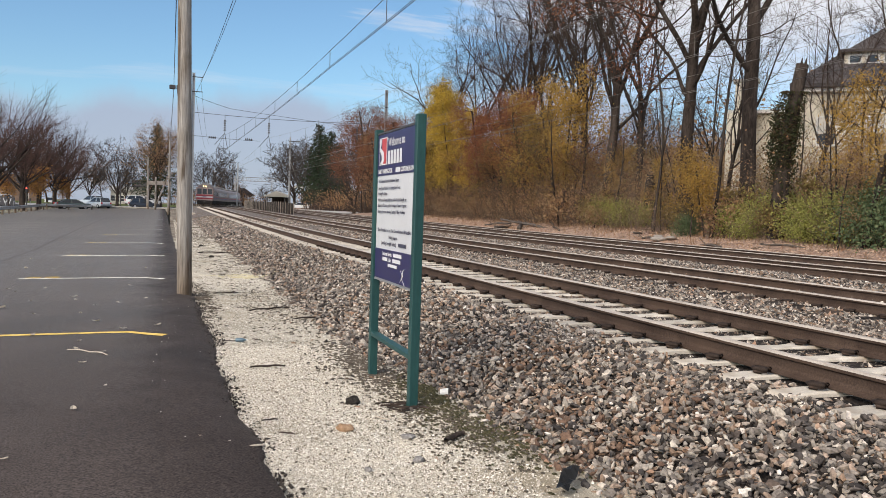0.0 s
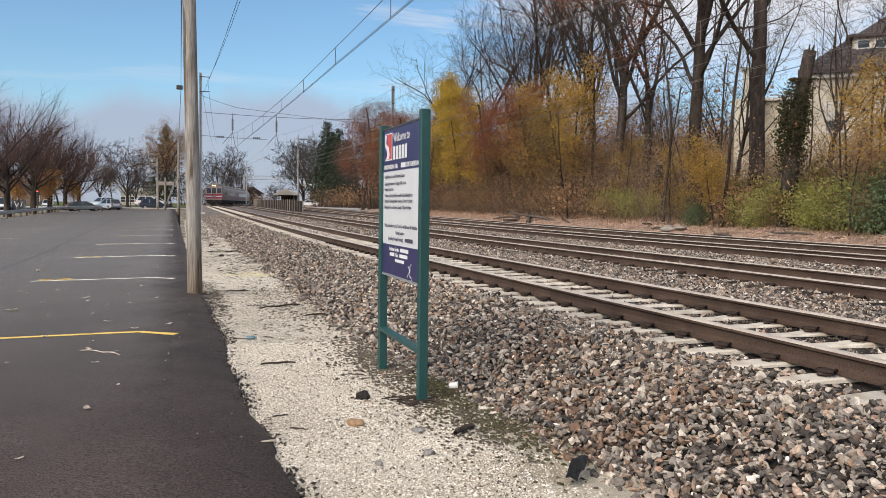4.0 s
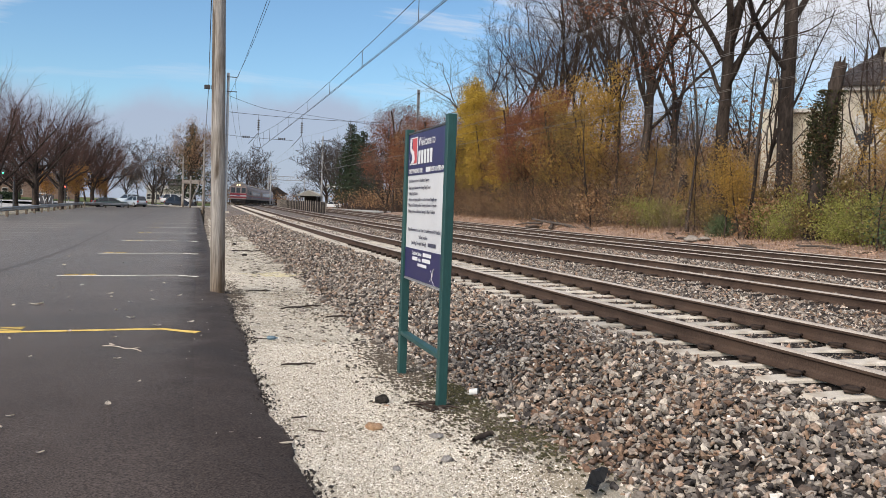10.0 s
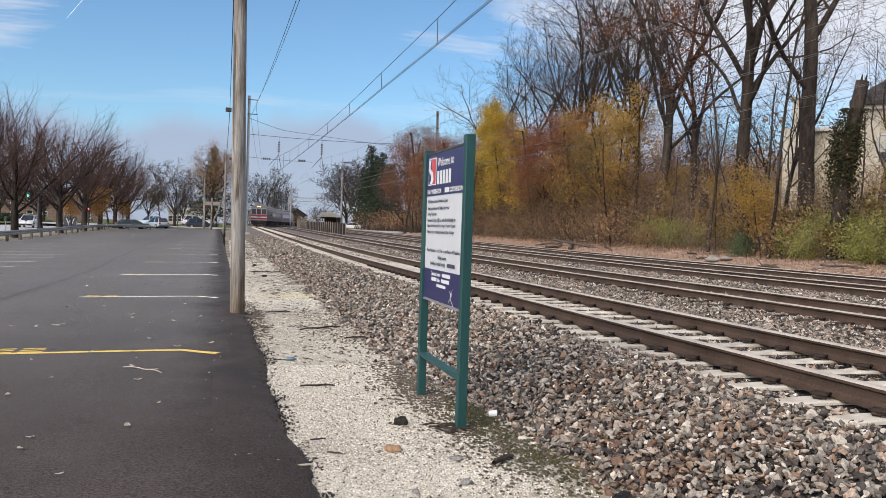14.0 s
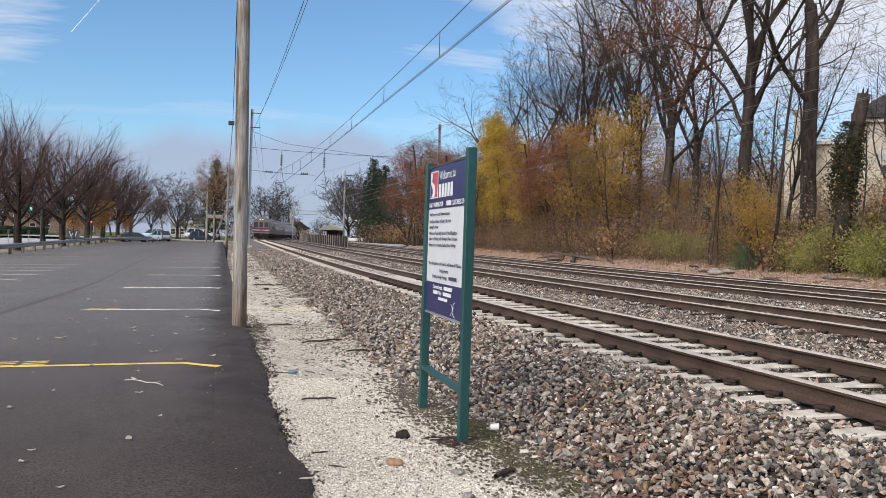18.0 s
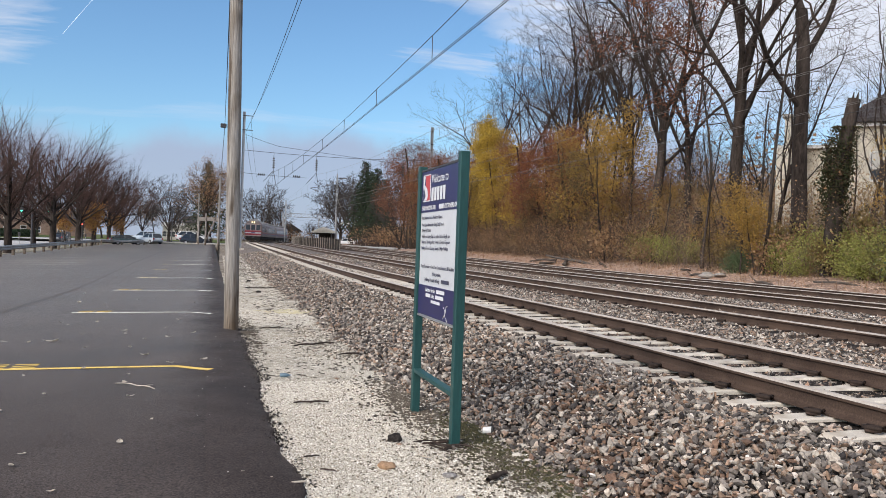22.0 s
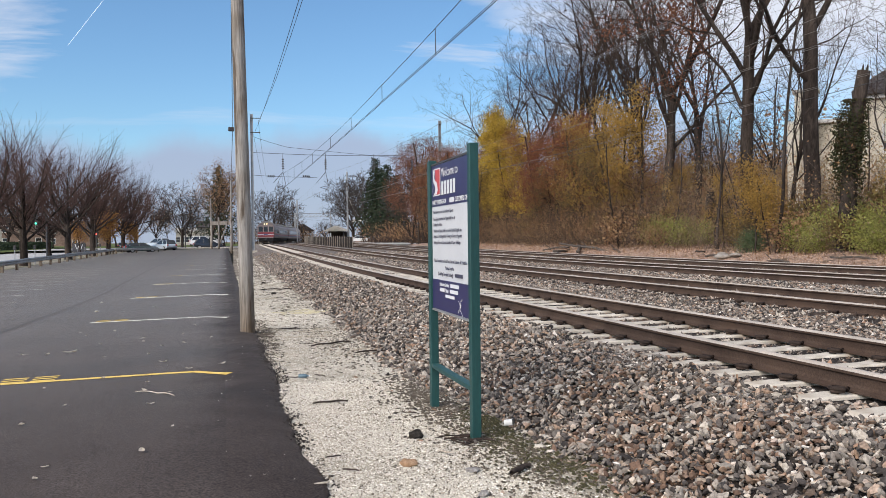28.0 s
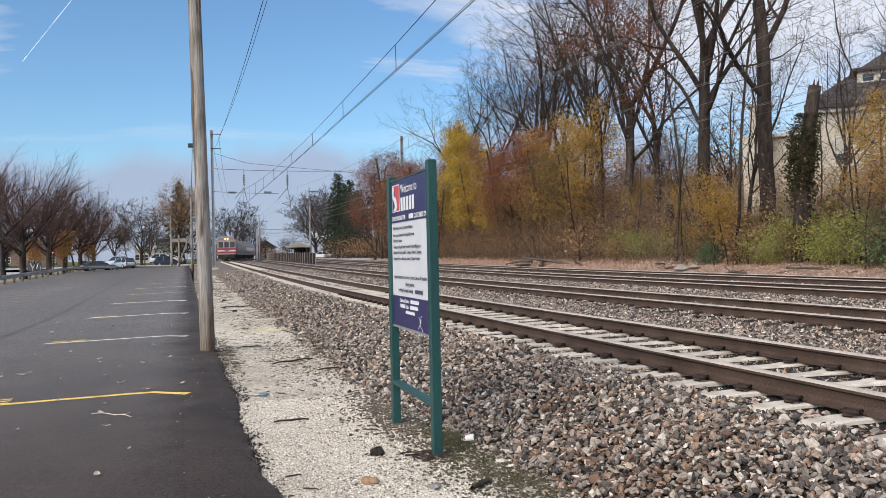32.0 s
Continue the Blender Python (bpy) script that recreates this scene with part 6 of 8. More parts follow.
def rail_car(front):
    """One car, its middle at the origin on the rail tops, its cab towards -y."""
    car = empty("train_car", Matrix(), "silver commuter train car with red and blue bands", "train car", "cars of the train")
    h = 12.8
    bm = bmesh.new()
    prof = [(-1.52, 1.0), (-1.58, 1.5), (-1.58, 2.9), (-1.48, 3.35), (-1.1, 3.72), (-0.5, 3.86), (0.5, 3.86), (1.1, 3.72), (1.48, 3.35), (1.58, 2.9), (1.58, 1.5), (1.52, 1.0)]
    rings = [[bm.verts.new((x * k, y, z if z < 3.3 else 3.3 + (z - 3.3) * k)) for x, z in prof] for y, k in ((-h, 0.96), (-h + 0.25, 1.0), (h - 0.25, 1.0), (h, 0.96))]
    for a, b in zip(rings, rings[1:]):
        for k in range(len(prof)):
            bm.faces.new((a[k], b[k], b[(k + 1) % len(prof)], a[(k + 1) % len(prof)]))
    bm.faces.new(rings[0][::-1])
    bm.faces.new(rings[-1])
    part("body", bm, STAINLESS, car, "ribbed stainless steel body")
    part("roof", boxed(-0.95, -h + 0.9, 3.84, 0.95, h - 0.9, 3.98, bevel=0.05), TRAIN_ROOF, car, "dusty grey roof")
    for y in (-9.2, -6.4, 2.5, 5.2, 8.4):
        part("roof_vent", boxed(-0.7, y - 0.8, 3.98, 0.7, y + 0.8, 4.22, bevel=0.06), TRAIN_ROOF, car)
    part("underframe", boxed(-1.3, -h + 0.6, 0.45, 1.3, h - 0.6, 1.0, bevel=0.05), UNDER, car)
    for y in (-8.8, 8.8):
        bogie = part("bogie", boxed(-1.15, y - 1.5, 0.30, 1.15, y + 1.5, 0.62, bevel=0.05), UNDER, car)
        for dy in (-1.1, 1.1):
            part("wheel", rodded((-0.80, y + dy, 0.42), (-0.66, y + dy, 0.42), 0.42, sides=16), DARK_STEEL, bogie)
            part("wheel", rodded((0.66, y + dy, 0.42), (0.80, y + dy, 0.42), 0.42, sides=16), DARK_STEEL, bogie)
    for sx in (-1, 1):
        part("side_band", boxed(sx * 1.592 - 0.012, -h + 0.3, 1.62, sx * 1.592 + 0.012, h - 0.3, 1.80), TRAIN_RED, car, "red stripe along the side")
        part("side_band", boxed(sx * 1.590 - 0.01, -h + 0.3, 1.46, sx * 1.590 + 0.01, h - 0.3, 1.58), TRAIN_BLUE, car, "blue stripe along the side")
        for k in range(10):
            y = -9.6 + 2.13 * k
            part("side_window", boxed(sx * 1.588 - 0.012, y - 0.75, 2.05, sx * 1.588 + 0.012, y + 0.75, 2.82, bevel=0.01), GLASS, car)
        for y in (-11.6, 11.6):
            part("side_door", boxed(sx * 1.586 - 0.016, y - 0.45, 1.05, sx * 1.586 + 0.016, y + 0.45, 3.0, bevel=0.01), BUFF, car)
    f = -h - 0.004
    part("front_panel", boxed(-1.46, f - 0.05, 1.0, 1.46, f, 3.30, bevel=0.03), BUFF, car, "flat grey cab front")
    part("front_band", boxed(-1.465, f - 0.062, 1.74, 1.465, f - 0.052, 2.06), TRAIN_RED, car, "red band across the cab")
    part("front_band", boxed(-1.465, f - 0.062, 1.22, 1.465, f - 0.052, 1.50), TRAIN_RED, car, "red band across the cab")
    part("front_band", boxed(-1.465, f - 0.064, 1.52, 1.465, f - 0.052, 1.72), PRINT_WHITE, car, "white band between the red ones")
    part("front_badge", boxed(-0.35, f - 0.072, 1.56, 0.35, f - 0.066, 1.70), TRAIN_BLUE, car, "blue patch on the cab")
    for x0, x1 in ((-1.30, -0.55), (-0.36, 0.36), (0.55, 1.30)):
        part("cab_window", boxed(x0, f - 0.065, 2.16, x1, f - 0.053, 3.12, bevel=0.005), GLASS, car, "dark cab window")
    part("pilot", boxed(-1.35, f - 0.25, 0.32, 1.35, f - 0.002, 0.98, bevel=0.06), UNDER, car, "dark coupler and pilot")
    part("coupler", boxed(-0.16, f - 0.8, 0.62, 0.16, f - 0.2, 0.92, bevel=0.04), DARK_STEEL, car)
    part("headlight_box", boxed(-0.55, f - 0.02, 3.36, 0.55, f + 0.5, 3.80, bevel=0.05), TRAIN_ROOF, car)
    for sx in (-0.2, 0.2):
        if front:
            part("headlight", rodded((sx, f - 0.06, 3.58), (sx, f - 0.021, 3.58), 0.12, sides=14), HEADLIGHT, car, "lit yellow-white headlight")
    if front:
        bm = bmesh.new()
        for a, b in (((-0.5, -6, 4.2), (-0.5, -4.6, 4.9)), ((0.5, -6, 4.2), (0.5, -4.6, 4.9)), ((-0.5, -4.6, 4.9), (-0.3, -6.2, 5.8)), ((0.5, -4.6, 4.9), (0.3, -6.2, 5.8)), ((-0.9, -6.2, 5.85), (0.9, -6.2, 5.85))):
            rod(bm, a, b, 0.035, sides=5)
        part("pantograph", bm, DARK_STEEL, car, "raised folding current collector")
    return car


def on_track(y):
    """The pose of something on the first track, over the rails at y."""
    slope = float(off(y + 1) - off(y - 1)) / 2
    return Matrix.Translation((0.86 + float(off(y)), y, float(lift(y)) + 0.18)) @ Matrix.Rotation(-math.atan(slope), 4, "Z")


train_cars = [rail_car(k == 0) for k in range(3)]
FRONT_Y, PITCH = 158.0, 26.2


def train_rows(k):
    rows = []
    for t in [0.0, 27.2] + [27.6 + 0.4 * i for i in range(12)]:
        gone = 0.5 * 1.35 * max(0.0, min(t, 32.0) - 27.2) ** 2
        rows.append((min(t, 32.0), on_track(FRONT_Y - gone + 12.9 + k * PITCH)))
    return rows


# ---- the station and what lies beyond ----
FENCE_WOOD = material("brown_fence_boards", (0.016, 0.0135, 0.012), (0.036, 0.030, 0.026), 0.9, 3.0, 0.3, 30.0, 0.01, squeeze=(1, 1, 0.2), vary=0.15, fleck=0.3)
FENCE_POST = material("grey_fence_posts", (0.20, 0.175, 0.15), (0.30, 0.27, 0.24), 0.9, 3.0, 0.3, 30.0, 0.01, vary=0.2, fleck=0.3)
fence = empty("fence", Matrix(), "low brown fence with pale posts between the tracks", "fence")
PICKET = bm_mesh("panel", boxed(-0.03, -0.98, 0.08, 0.03, 0.98, 1.28, bevel=0.01), FENCE_WOOD)
POST = bm_mesh("post", boxed(-0.085, -0.045, -0.2, -0.031, 0.045, 1.40, bevel=0.006), FENCE_POST)
for k in range(66):
    y = 88 + 2.2 * k
    m = Matrix.Translation((8.0 + float(off(y)), y, float(lift(y)) - 0.02)) @ Matrix.Rotation(-math.atan(float(off(y + 1) - off(y - 1)) / 2), 4, "Z")
    put("post", POST, None, fence, at=m)
    put("panel", PICKET, None, fence, at=m @ Matrix.Translation((0, 1.1, 0)))

x, y = polar(7.45, 203)
shelter = empty("station_shelter", Matrix.Translation((x, y, float(lift(y)) + 0.35)) @ Matrix.Rotation(radians(-14), 4, "Z") @ Matrix.Scale(0.86, 4), "small open station shelter with a pale gabled roof", "shelter")
PALE_ROOF = material("pale_metal_roof", (0.34, 0.33, 0.30), (0.46, 0.45, 0.41), 0.6, 1.0, 0.2, 12.0, 0.01, squeeze=(4, 1, 1), fleck=0.15)
bm = bmesh.new()
gable_roof(bm, -2.7, 2.7, -5.5, 5.5, 2.9, 4.3, 0.5, 0.15)
part("roof", bm, PALE_ROOF, shelter, "pale roof with a gable")
part("gable", boxed(-2.2, -5.6, 2.72, 2.2, -5.4, 3.35), PALE_ROOF, shelter)
for sx in (-2.3, 2.3):
    for sy in (-5.0, 0.0, 5.0):
        part("post", boxed(sx - 0.1, sy - 0.1, -0.6, sx + 0.1, sy + 0.1, 2.8), DARK_STEEL, shelter)
part("back_wall", boxed(2.35, -4.8, 0, 2.5, 4.8, 2.4), FENCE_WOOD, shelter)
# dark panels added for the shade inside the open shelter and under its gable
part("end_wall", boxed(-2.2, 4.6, 0, 2.2, 4.75, 2.7), FENCE_WOOD, shelter, "dark panel added for the shade inside the shelter")
part("gable_board", boxed(-2.0, -5.35, 2.35, 2.0, -5.2, 2.71), FENCE_WOOD, shelter)
part("platform", boxed(-4, -30, -0.8, 4, 16, -0.02, bevel=0.04), CONCRETE, shelter, "concrete platform")


def plain_pole(deg, dist, top, r, label, mat_=POLE_WOOD, lean=(0, 0)):
    x, y = polar(deg, dist)
    ob = empty("utility_pole", Matrix.Translation((x, y, float(lift(y)))), label, "utility pole", "poles near the station")
    put("shaft", pole(0, 0, 0, top - float(lift(y)), r, r * 0.75, lean, mat_, 10), None, ob)
    return ob


pp = plain_pole(8.15, 200, 17.5, 0.24, "tall pale pole beside the station shelter", GREY_STEEL)
part("crossarm", boxed(-0.2, -0.1, 15.8, 2.4, 0.1, 16.0), DARK_STEEL, pp)
put("guy_wire", tube_mesh("guy_wire", [(np.array([(0.2, 0, 11.0), (4.2, -2, 0.2)]), np.full(2, 0.09))], 5, POLE_WOOD), None, pp, "slanting brace")
plain_pole(4.75, 215, 11.5, 0.2, "pale pole behind the train", GREY_STEEL)
plain_pole(7.0, 235, 9.5, 0.15, "thin grey pole by the station", GREY_STEEL)
for k, deg in enumerate((8.6, 9.0, 9.45, 9.85, 10.3)):
    x, y = polar(deg, 190)
    lamp = empty("platform_lamp", Matrix.Translation((x, y, float(lift(y)) + 0.3)), "dark platform lamp with a pale bell shade", "lamp", "platform lamps")
    part("post", rodded((0, 0, -0.5), (0, 0, 4.4), 0.08, 0.06, sides=7), DARK_STEEL, lamp)
    bm = bmesh.new()
    bmesh.ops.create_cone(bm, cap_ends=True, segments=10, radius1=0.5, radius2=0.15, depth=0.7, matrix=Matrix.Translation((0, 0, 4.75)))
    part("shade", bm, PALE_ROOF, lamp, "pale bell-shaped shade")
x, y = polar(4.6, 236)
gantry = empty("signal_gantry", Matrix.Translation((x, y, 0.5)), "grey lattice gantry spanning the far tracks", "gantry")
bm = bmesh.new()
for z in (7.3, 8.3):
    for yy in (-0.4, 0.4):
        rod(bm, (0, yy, z), (15, yy, z), 0.06, sides=5)
for k in range(15):
    rod(bm, (k, -0.4, 7.3), (k + 1, -0.4, 8.3), 0.04, sides=4)
    rod(bm, (k + 1, -0.4, 7.3), (k + 1, -0.4, 8.3), 0.04, sides=4)
part("lattice_beam", bm, GREY_STEEL, gantry)
for x in (0, 15):
    part("leg", boxed(x - 0.2, -0.4, -0.6, x + 0.2, 0.4, 8.4), GREY_STEEL, gantry)

SIDING = material("pale_blue_siding", (0.42, 0.48, 0.54), (0.54, 0.59, 0.64), 0.7, 1.0, 0.2, 10.0, 0.01, squeeze=(1, 1, 6), fleck=0.12)
OFFWHITE = material("offwhite_wall", (0.38, 0.36, 0.33), (0.50, 0.48, 0.44), 0.8, 0.6, 0.2, 12.0, 0.01, stain=(0.44, 0.42, 0.38), fleck=0.12)
BRICK = material("brown_brick_wall", (0.17, 0.115, 0.09), (0.26, 0.185, 0.15), 0.9, 1.0, 0.4, 16.0, 0.01, squeeze=(1, 1, 2), fleck=0.3)


def small_house(deg, dist, w, d, h, ridge, wall, label, turn=0.0, along="x", floors=2, cols=3, roof=None):
    x, y = polar(deg, dist)
    ob = empty("house", Matrix.Translation((x, y, float(lift(y)) - 0.3)) @ Matrix.Rotation(radians(turn), 4, "Z"), label, "house", "houses and shops beyond")
    part("wall", boxed(-w / 2, -d / 2, -0.5, w / 2, d / 2, h), wall, ob)
    bm = bmesh.new()
    gable_roof(bm, -w / 2, w / 2, -d / 2, d / 2, h + 0.15, ridge, 0.4, 0.2, 0.0, along)
    part("roof", bm, roof or SHINGLE, ob, "dark shingle roof")
    for f_ in range(floors):
        for c in range(cols):
            window(ob, -w / 2 + w * (c + 0.5) / cols, -d / 2 - 0.003, 1.5 + 2.8 * f_, 1.1, 1.4, "y")
    part("door", boxed(w * 0.30, -d / 2 - 0.06, 0, w * 0.30 + 1.0, -d / 2 - 0.004, 2.1), FENCE_WOOD, ob)
    return ob


small_house(5.0, 305, 7, 7, 4.2, 6.8, SIDING, "pale blue house with a dark roof beyond the station", 10, "y")
small_house(-2.0, 240, 9, 10, 3.6, 4.8, OFFWHITE, "long low pale shop building beyond the lot", 0, "x", 1, 8, PALE_ROOF)
small_house(-1.0, 230, 6, 8, 4.6, 6.4, OFFWHITE, "white building at the end of the lot", 0, "x", 1, 3)
small_house(-12.2, 215, 10, 9, 5.6, 9.2, BRICK, "brick house with white gables across the road", 12, "y")
small_house(-14.8, 190, 9, 8, 5.2, 8.2, OFFWHITE, "white house across the road", 20, "y")
small_house(-9.2, 250, 16, 9, 4.5, 7.0, BRICK, "brick building across the road", 8, "x")

pine = []
for seed in (61, 62):
    r_ = np.random.default_rng(seed)
    pts, lines = [], [(np.array([(0, 0, -0.3), (0.1, 0, 6), (0, 0.1, 15.5)]), np.array([0.28, 0.18, 0.03]))]
    for k in range(150):
        z = 1.6 + 13.6 * (k / 150) ** 0.9
        a = k * 2.4
        l_ = (4.2 * (1 - (z - 1.6) / 14.4) + 0.5) * r_.uniform(0.65, 1.15)
        s = np.linspace(0, 1, 4)
        ln = np.stack([l_ * s * math.cos(a), l_ * s * math.sin(a), z + 0.4 * s - 0.55 * l_ * 0.3 * s ** 2], -1)
        lines.append((ln, 0.045 * (1 - 0.8 * s)))
        m_ = int(42 * l_ / 3)
        u = r_.uniform(0.15, 1, m_)
        pts.append(np.stack([np.interp(u, s, ln[:, i]) for i in range(3)], -1) + r_.normal(0, 0.17, (m_, 3)))
    v, q = leaf_quads(np.concatenate(pts), 0.20, r_)
    pine.append(tree_kind("conifer", (tube_mesh("trunk", lines[:1], 8, BARK), tube_mesh("branchwork", lines[1:], 3, TWIG, False), mesh_of("crown", v, q, LEAF_DARK, False)), "tall dark green conifer near the station", group="conifers"))
for k, deg, dist, s in ((0, 10.1, 180, 1.18), (1, 10.9, 172, 1.05), (1, -0.35, 156, 0.92), (0, 11.5, 176, 0.92), (1, 10.5, 190, 1.1), (0, 11.9, 168, 0.6)):
    x, y = polar(deg, dist)
    pine[k](x, y, float(lift(y)), dist * 3, s)
far_bare = [tree_kind("tree", tree_meshes(s, "forest", 11.0, 0.27, LEAF_BROWN, n_, 0.12, 0.4, twig=GREY_TWIG, fork=(0.26, 9, 30, (8, 6, 5), 0.026)), "spreading bare tree in the distance", group="distant trees") for s, n_ in ((71, 0), (72, 900))]
far_rust = tree_kind("tree", tree_meshes(73, "spread", 10, 0.26, LEAF_BROWN, 9000, 0.075, 0.4), "distant spreading tree with brown leaves", group="distant trees")
for make, deg, dist, s in ((far_bare[0], 3.1, 245, 1.5), (far_bare[1], 4.1, 262, 1.2), (far_bare[0], 1.3, 225, 0.8), (far_bare[0], -2.75, 165, 1.05), (far_rust, -0.95, 150, 1.12), (far_rust, -0.1, 170, 1.0),
                           (far_bare[0], 8.5, 214, 1.55), (far_bare[0], 9.2, 206, 1.6), (far_bare[0], 9.8, 196, 1.45), 
                           (far_bare[0], 12.4, 150, 1.1), (far_bare[1], 13.4, 140, 1.1), (far_bare[0], 14.3, 125, 1.1), (far_bare[0], 6.6, 300, 0.7), (far_bare[1], 4.7, 300, 0.8),
                           (far_bare[1], -4.4, 215, 1.0), (far_rust, -3.6, 235, 0.7), (far_bare[1], -2.2, 220, 0.8), (far_bare[1], -13, 180, 1.1), (far_bare[0], -15.5, 170, 1.1), (far_rust, -6.8, 200, 0.8), (far_bare[1], -8.0, 210, 1.0), (far_bare[0], -10.5, 210, 1.0),
                           (far_rust, 13.9, 118, 0.9)):
    x, y = polar(deg, dist)
    make(x, y, float(lift(y)) - 0.1, dist * 11, s)
thicket("station_hedge", 240, 24, 34, 110, 190, 1.5, 4.0, TWIG, "brown hedge of stems by the station", LEAF_BROWN, 5200, 0.2, 0.3, 0.04, 12)
thicket("far_scrub", 520, -20, 1.0, 238, 300, 2.0, 5.0, TWIG, "dark scrub where the line bends out of sight", LEAF_BROWN, 2600, 0.2, 0.4, 0.05, 22)
thicket("far_scrub", 1000, 20, 40, 140, 205, 1.2, 4.5, TWIG, "dark scrub behind the station drive", LEAF_BROWN, 5200, 0.16, 0.35, 0.04, 23)
x, y = polar(-0.25, 138)
gate = empty("height_bar", Matrix.Translation((x, y, float(lift(y)) - 0.4)), "grey boarded bar held up by two wooden posts", "barrier")
part("crossbar", boxed(-1.6, -0.12, 3.7, 1.9, 0.12, 4.3, bevel=0.02), FENCE_POST, gate, "weathered grey board")
for xx in (-1.5, 1.7):
    part("post", rodded((xx, 0.2, -0.3), (xx, 0.2, 4.25), 0.12, 0.10, 10), POLE_WOOD, gate)

# ---- the lot's markings, guard rail and vehicles ----
def stripe(name, pts, width, mat_, label, category="marking", group=""):
    """A painted band along points on the lot, a few millimetres proud."""
    V, F = [], []
    fine = []
    for a, b in zip(pts, pts[1:]):
        n_ = max(2, int(math.dist(a, b) / 0.3))
        fine += [(a[0] + (b[0] - a[0]) * k / n_, a[1] + (b[1] - a[1]) * k / n_) for k in range(n_)]
    fine.append(pts[-1])
    fine = np.array(fine, float)
    d = np.gradient(fine, axis=0)
    d /= np.linalg.norm(d, axis=1, keepdims=True)
    side = np.stack([-d[:, 1], d[:, 0]], -1) * width / 2
    for sgn in (1, -1):
        p = fine + side * sgn
        zz = lot_z(p[:, 0], p[:, 1])
        bx, bz = berm(np.clip((p[:, 0] + 4.66) / 0.6, 0, 0.9), p[:, 1])
        zz = np.where(p[:, 0] > -4.66, np.maximum(zz, bz), zz)
        V.append(np.column_stack([p, zz + 0.005]))
    n_ = len(fine)
    i = np.arange(n_ - 1)
    return tagged(put(name, mesh_of(name, np.concatenate(V), np.stack([i, i + n_, i + n_ + 1, i + 1], -1), mat_), None), label, category, group, kind="structure")


for k in range(12):
    y = 10.50 + 7.48 * k
    paint = PAINT_YELLOW if k == 0 else PAINT_PALE
    stripe("stall_line", ((-7.33, y + 0.08), (-5.02, y), (-4.62, y - 0.34 if k < 4 else y - 0.12)), 0.12 if k < 2 else 0.19, paint, "painted stall line across the asphalt", group="stall lines")
    if k < 7:
        for d in (0.0, 0.34):         # the stall's painted figures, as bars
            for dy in (0.15, 0.29, 0.43):
                stripe("painted_bar", ((-7.22 + d, y + dy), (-6.95 + d, y + dy)), 0.07, PAINT_YELLOW, "worn yellow painted stall mark", group="stall marks")
for k in range(24):
    y = 20 + 3.35 * k
    stripe("stall_line", ((-18.4, y - 0.15), (-11.1, y)), 0.15, PAINT_PALE, "faded stall line before the guard rail", group="stall lines")
SEAM = material("tar_seam", (0.038, 0.0315, 0.0285), (0.064, 0.0535, 0.0485), 0.7, 3.0, 0.2, 60.0, 0.004, local=False, fleck=0.2)
seam_gloss = SEAM.node_tree.nodes["Principled BSDF"]
seam_gloss.inputs["Sheen Weight"].default_value, seam_gloss.inputs["Sheen Roughness"].default_value = 0.66, 0.17
seam_gloss.inputs["Sheen Tint"].default_value = (1.0, 0.87, 0.78, 1)
stripe("tar_seam", ((-8.9, 3), (-8.75, 12), (-8.7, 17.5), (-8.5, 23.6), (-8.45, 29), (-8.9, 49), (-9.1, 78), (-9.3, 110)), 0.11, SEAM, "dark sealed seam running along the lot", "seam")


def guard_rail(points, label):
    thing = empty("guard_rail", Matrix(), label, "guard rail", "guard rails")
    prof = [(0.0, 0.42), (-0.06, 0.47), (-0.06, 0.53), (0.0, 0.58), (-0.06, 0.63), (-0.06, 0.69), (0.0, 0.74)]
    P = []
    for a, b in zip(points, points[1:]):
        n_ = max(1, int(math.dist(a, b) / 3.8))
        P += [(a[0] + (b[0] - a[0]) * k / n_, a[1] + (b[1] - a[1]) * k / n_) for k in range(n_)]
    P.append(points[-1])
    P = np.array(P, float)
    d = np.gradient(P, axis=0)
    d /= np.linalg.norm(d, axis=1, keepdims=True)
    side = np.stack([d[:, 1], -d[:, 0]], -1)
    base = GROUND - 0.31 + lift(P[:, 1]) * 0.8
    V = np.concatenate([np.column_stack([P - side * (o + s_), base + z]) for s_ in (0.0, 0.012) for o, z in prof])
    n_, k_ = len(P), len(prof)
    F = []
    for layer in (0, 1):
        for q in range(k_ - 1):
            for i in range(n_ - 1):
                a = (layer * k_ + q) * n_ + i
                F.append((a, a + 1, a + n_ + 1, a + n_))
    put("beam", mesh_of("beam", V, np.array(F), GREY_STEEL, False), None, thing, "grey corrugated steel beam")
    for (x, y), z, (sx, sy) in zip(P, base, side):
        part("post", boxed(x - sx * 0.14 - 0.09, y - sy * 0.14 - 0.09, z - 0.4, x - sx * 0.14 + 0.09, y - sy * 0.14 + 0.09, z + 0.70, bevel=0.01), POLE_WOOD, thing)
    return thing


guard_rail(((-17.8, 20), (-17.9, 40), (-18.0, 57), (-18.6, 90), (-19.0, 118)), "long grey steel guard rail on wooden posts along the lot")
guard_rail(((-18.9, 119.5), (-16.4, 120.2), (-13.6, 121)), "short grey guard rail closing the row of stalls")

RUBBER = material("tyre_rubber", (0.018, 0.018, 0.019), (0.03, 0.03, 0.031), 0.8, 8.0, 0.1, 40.0, 0.003, fleck=0.2)
CAR_GLASS = material("car_glass", (0.02, 0.024, 0.028), (0.035, 0.04, 0.046), 0.06, 2.0, 0, spec=0.8, fleck=0.05)
TAIL = material("tail_lamp", (0.30, 0.02, 0.02), (0.38, 0.03, 0.03), 0.25, 3.0, 0, fleck=0.05)
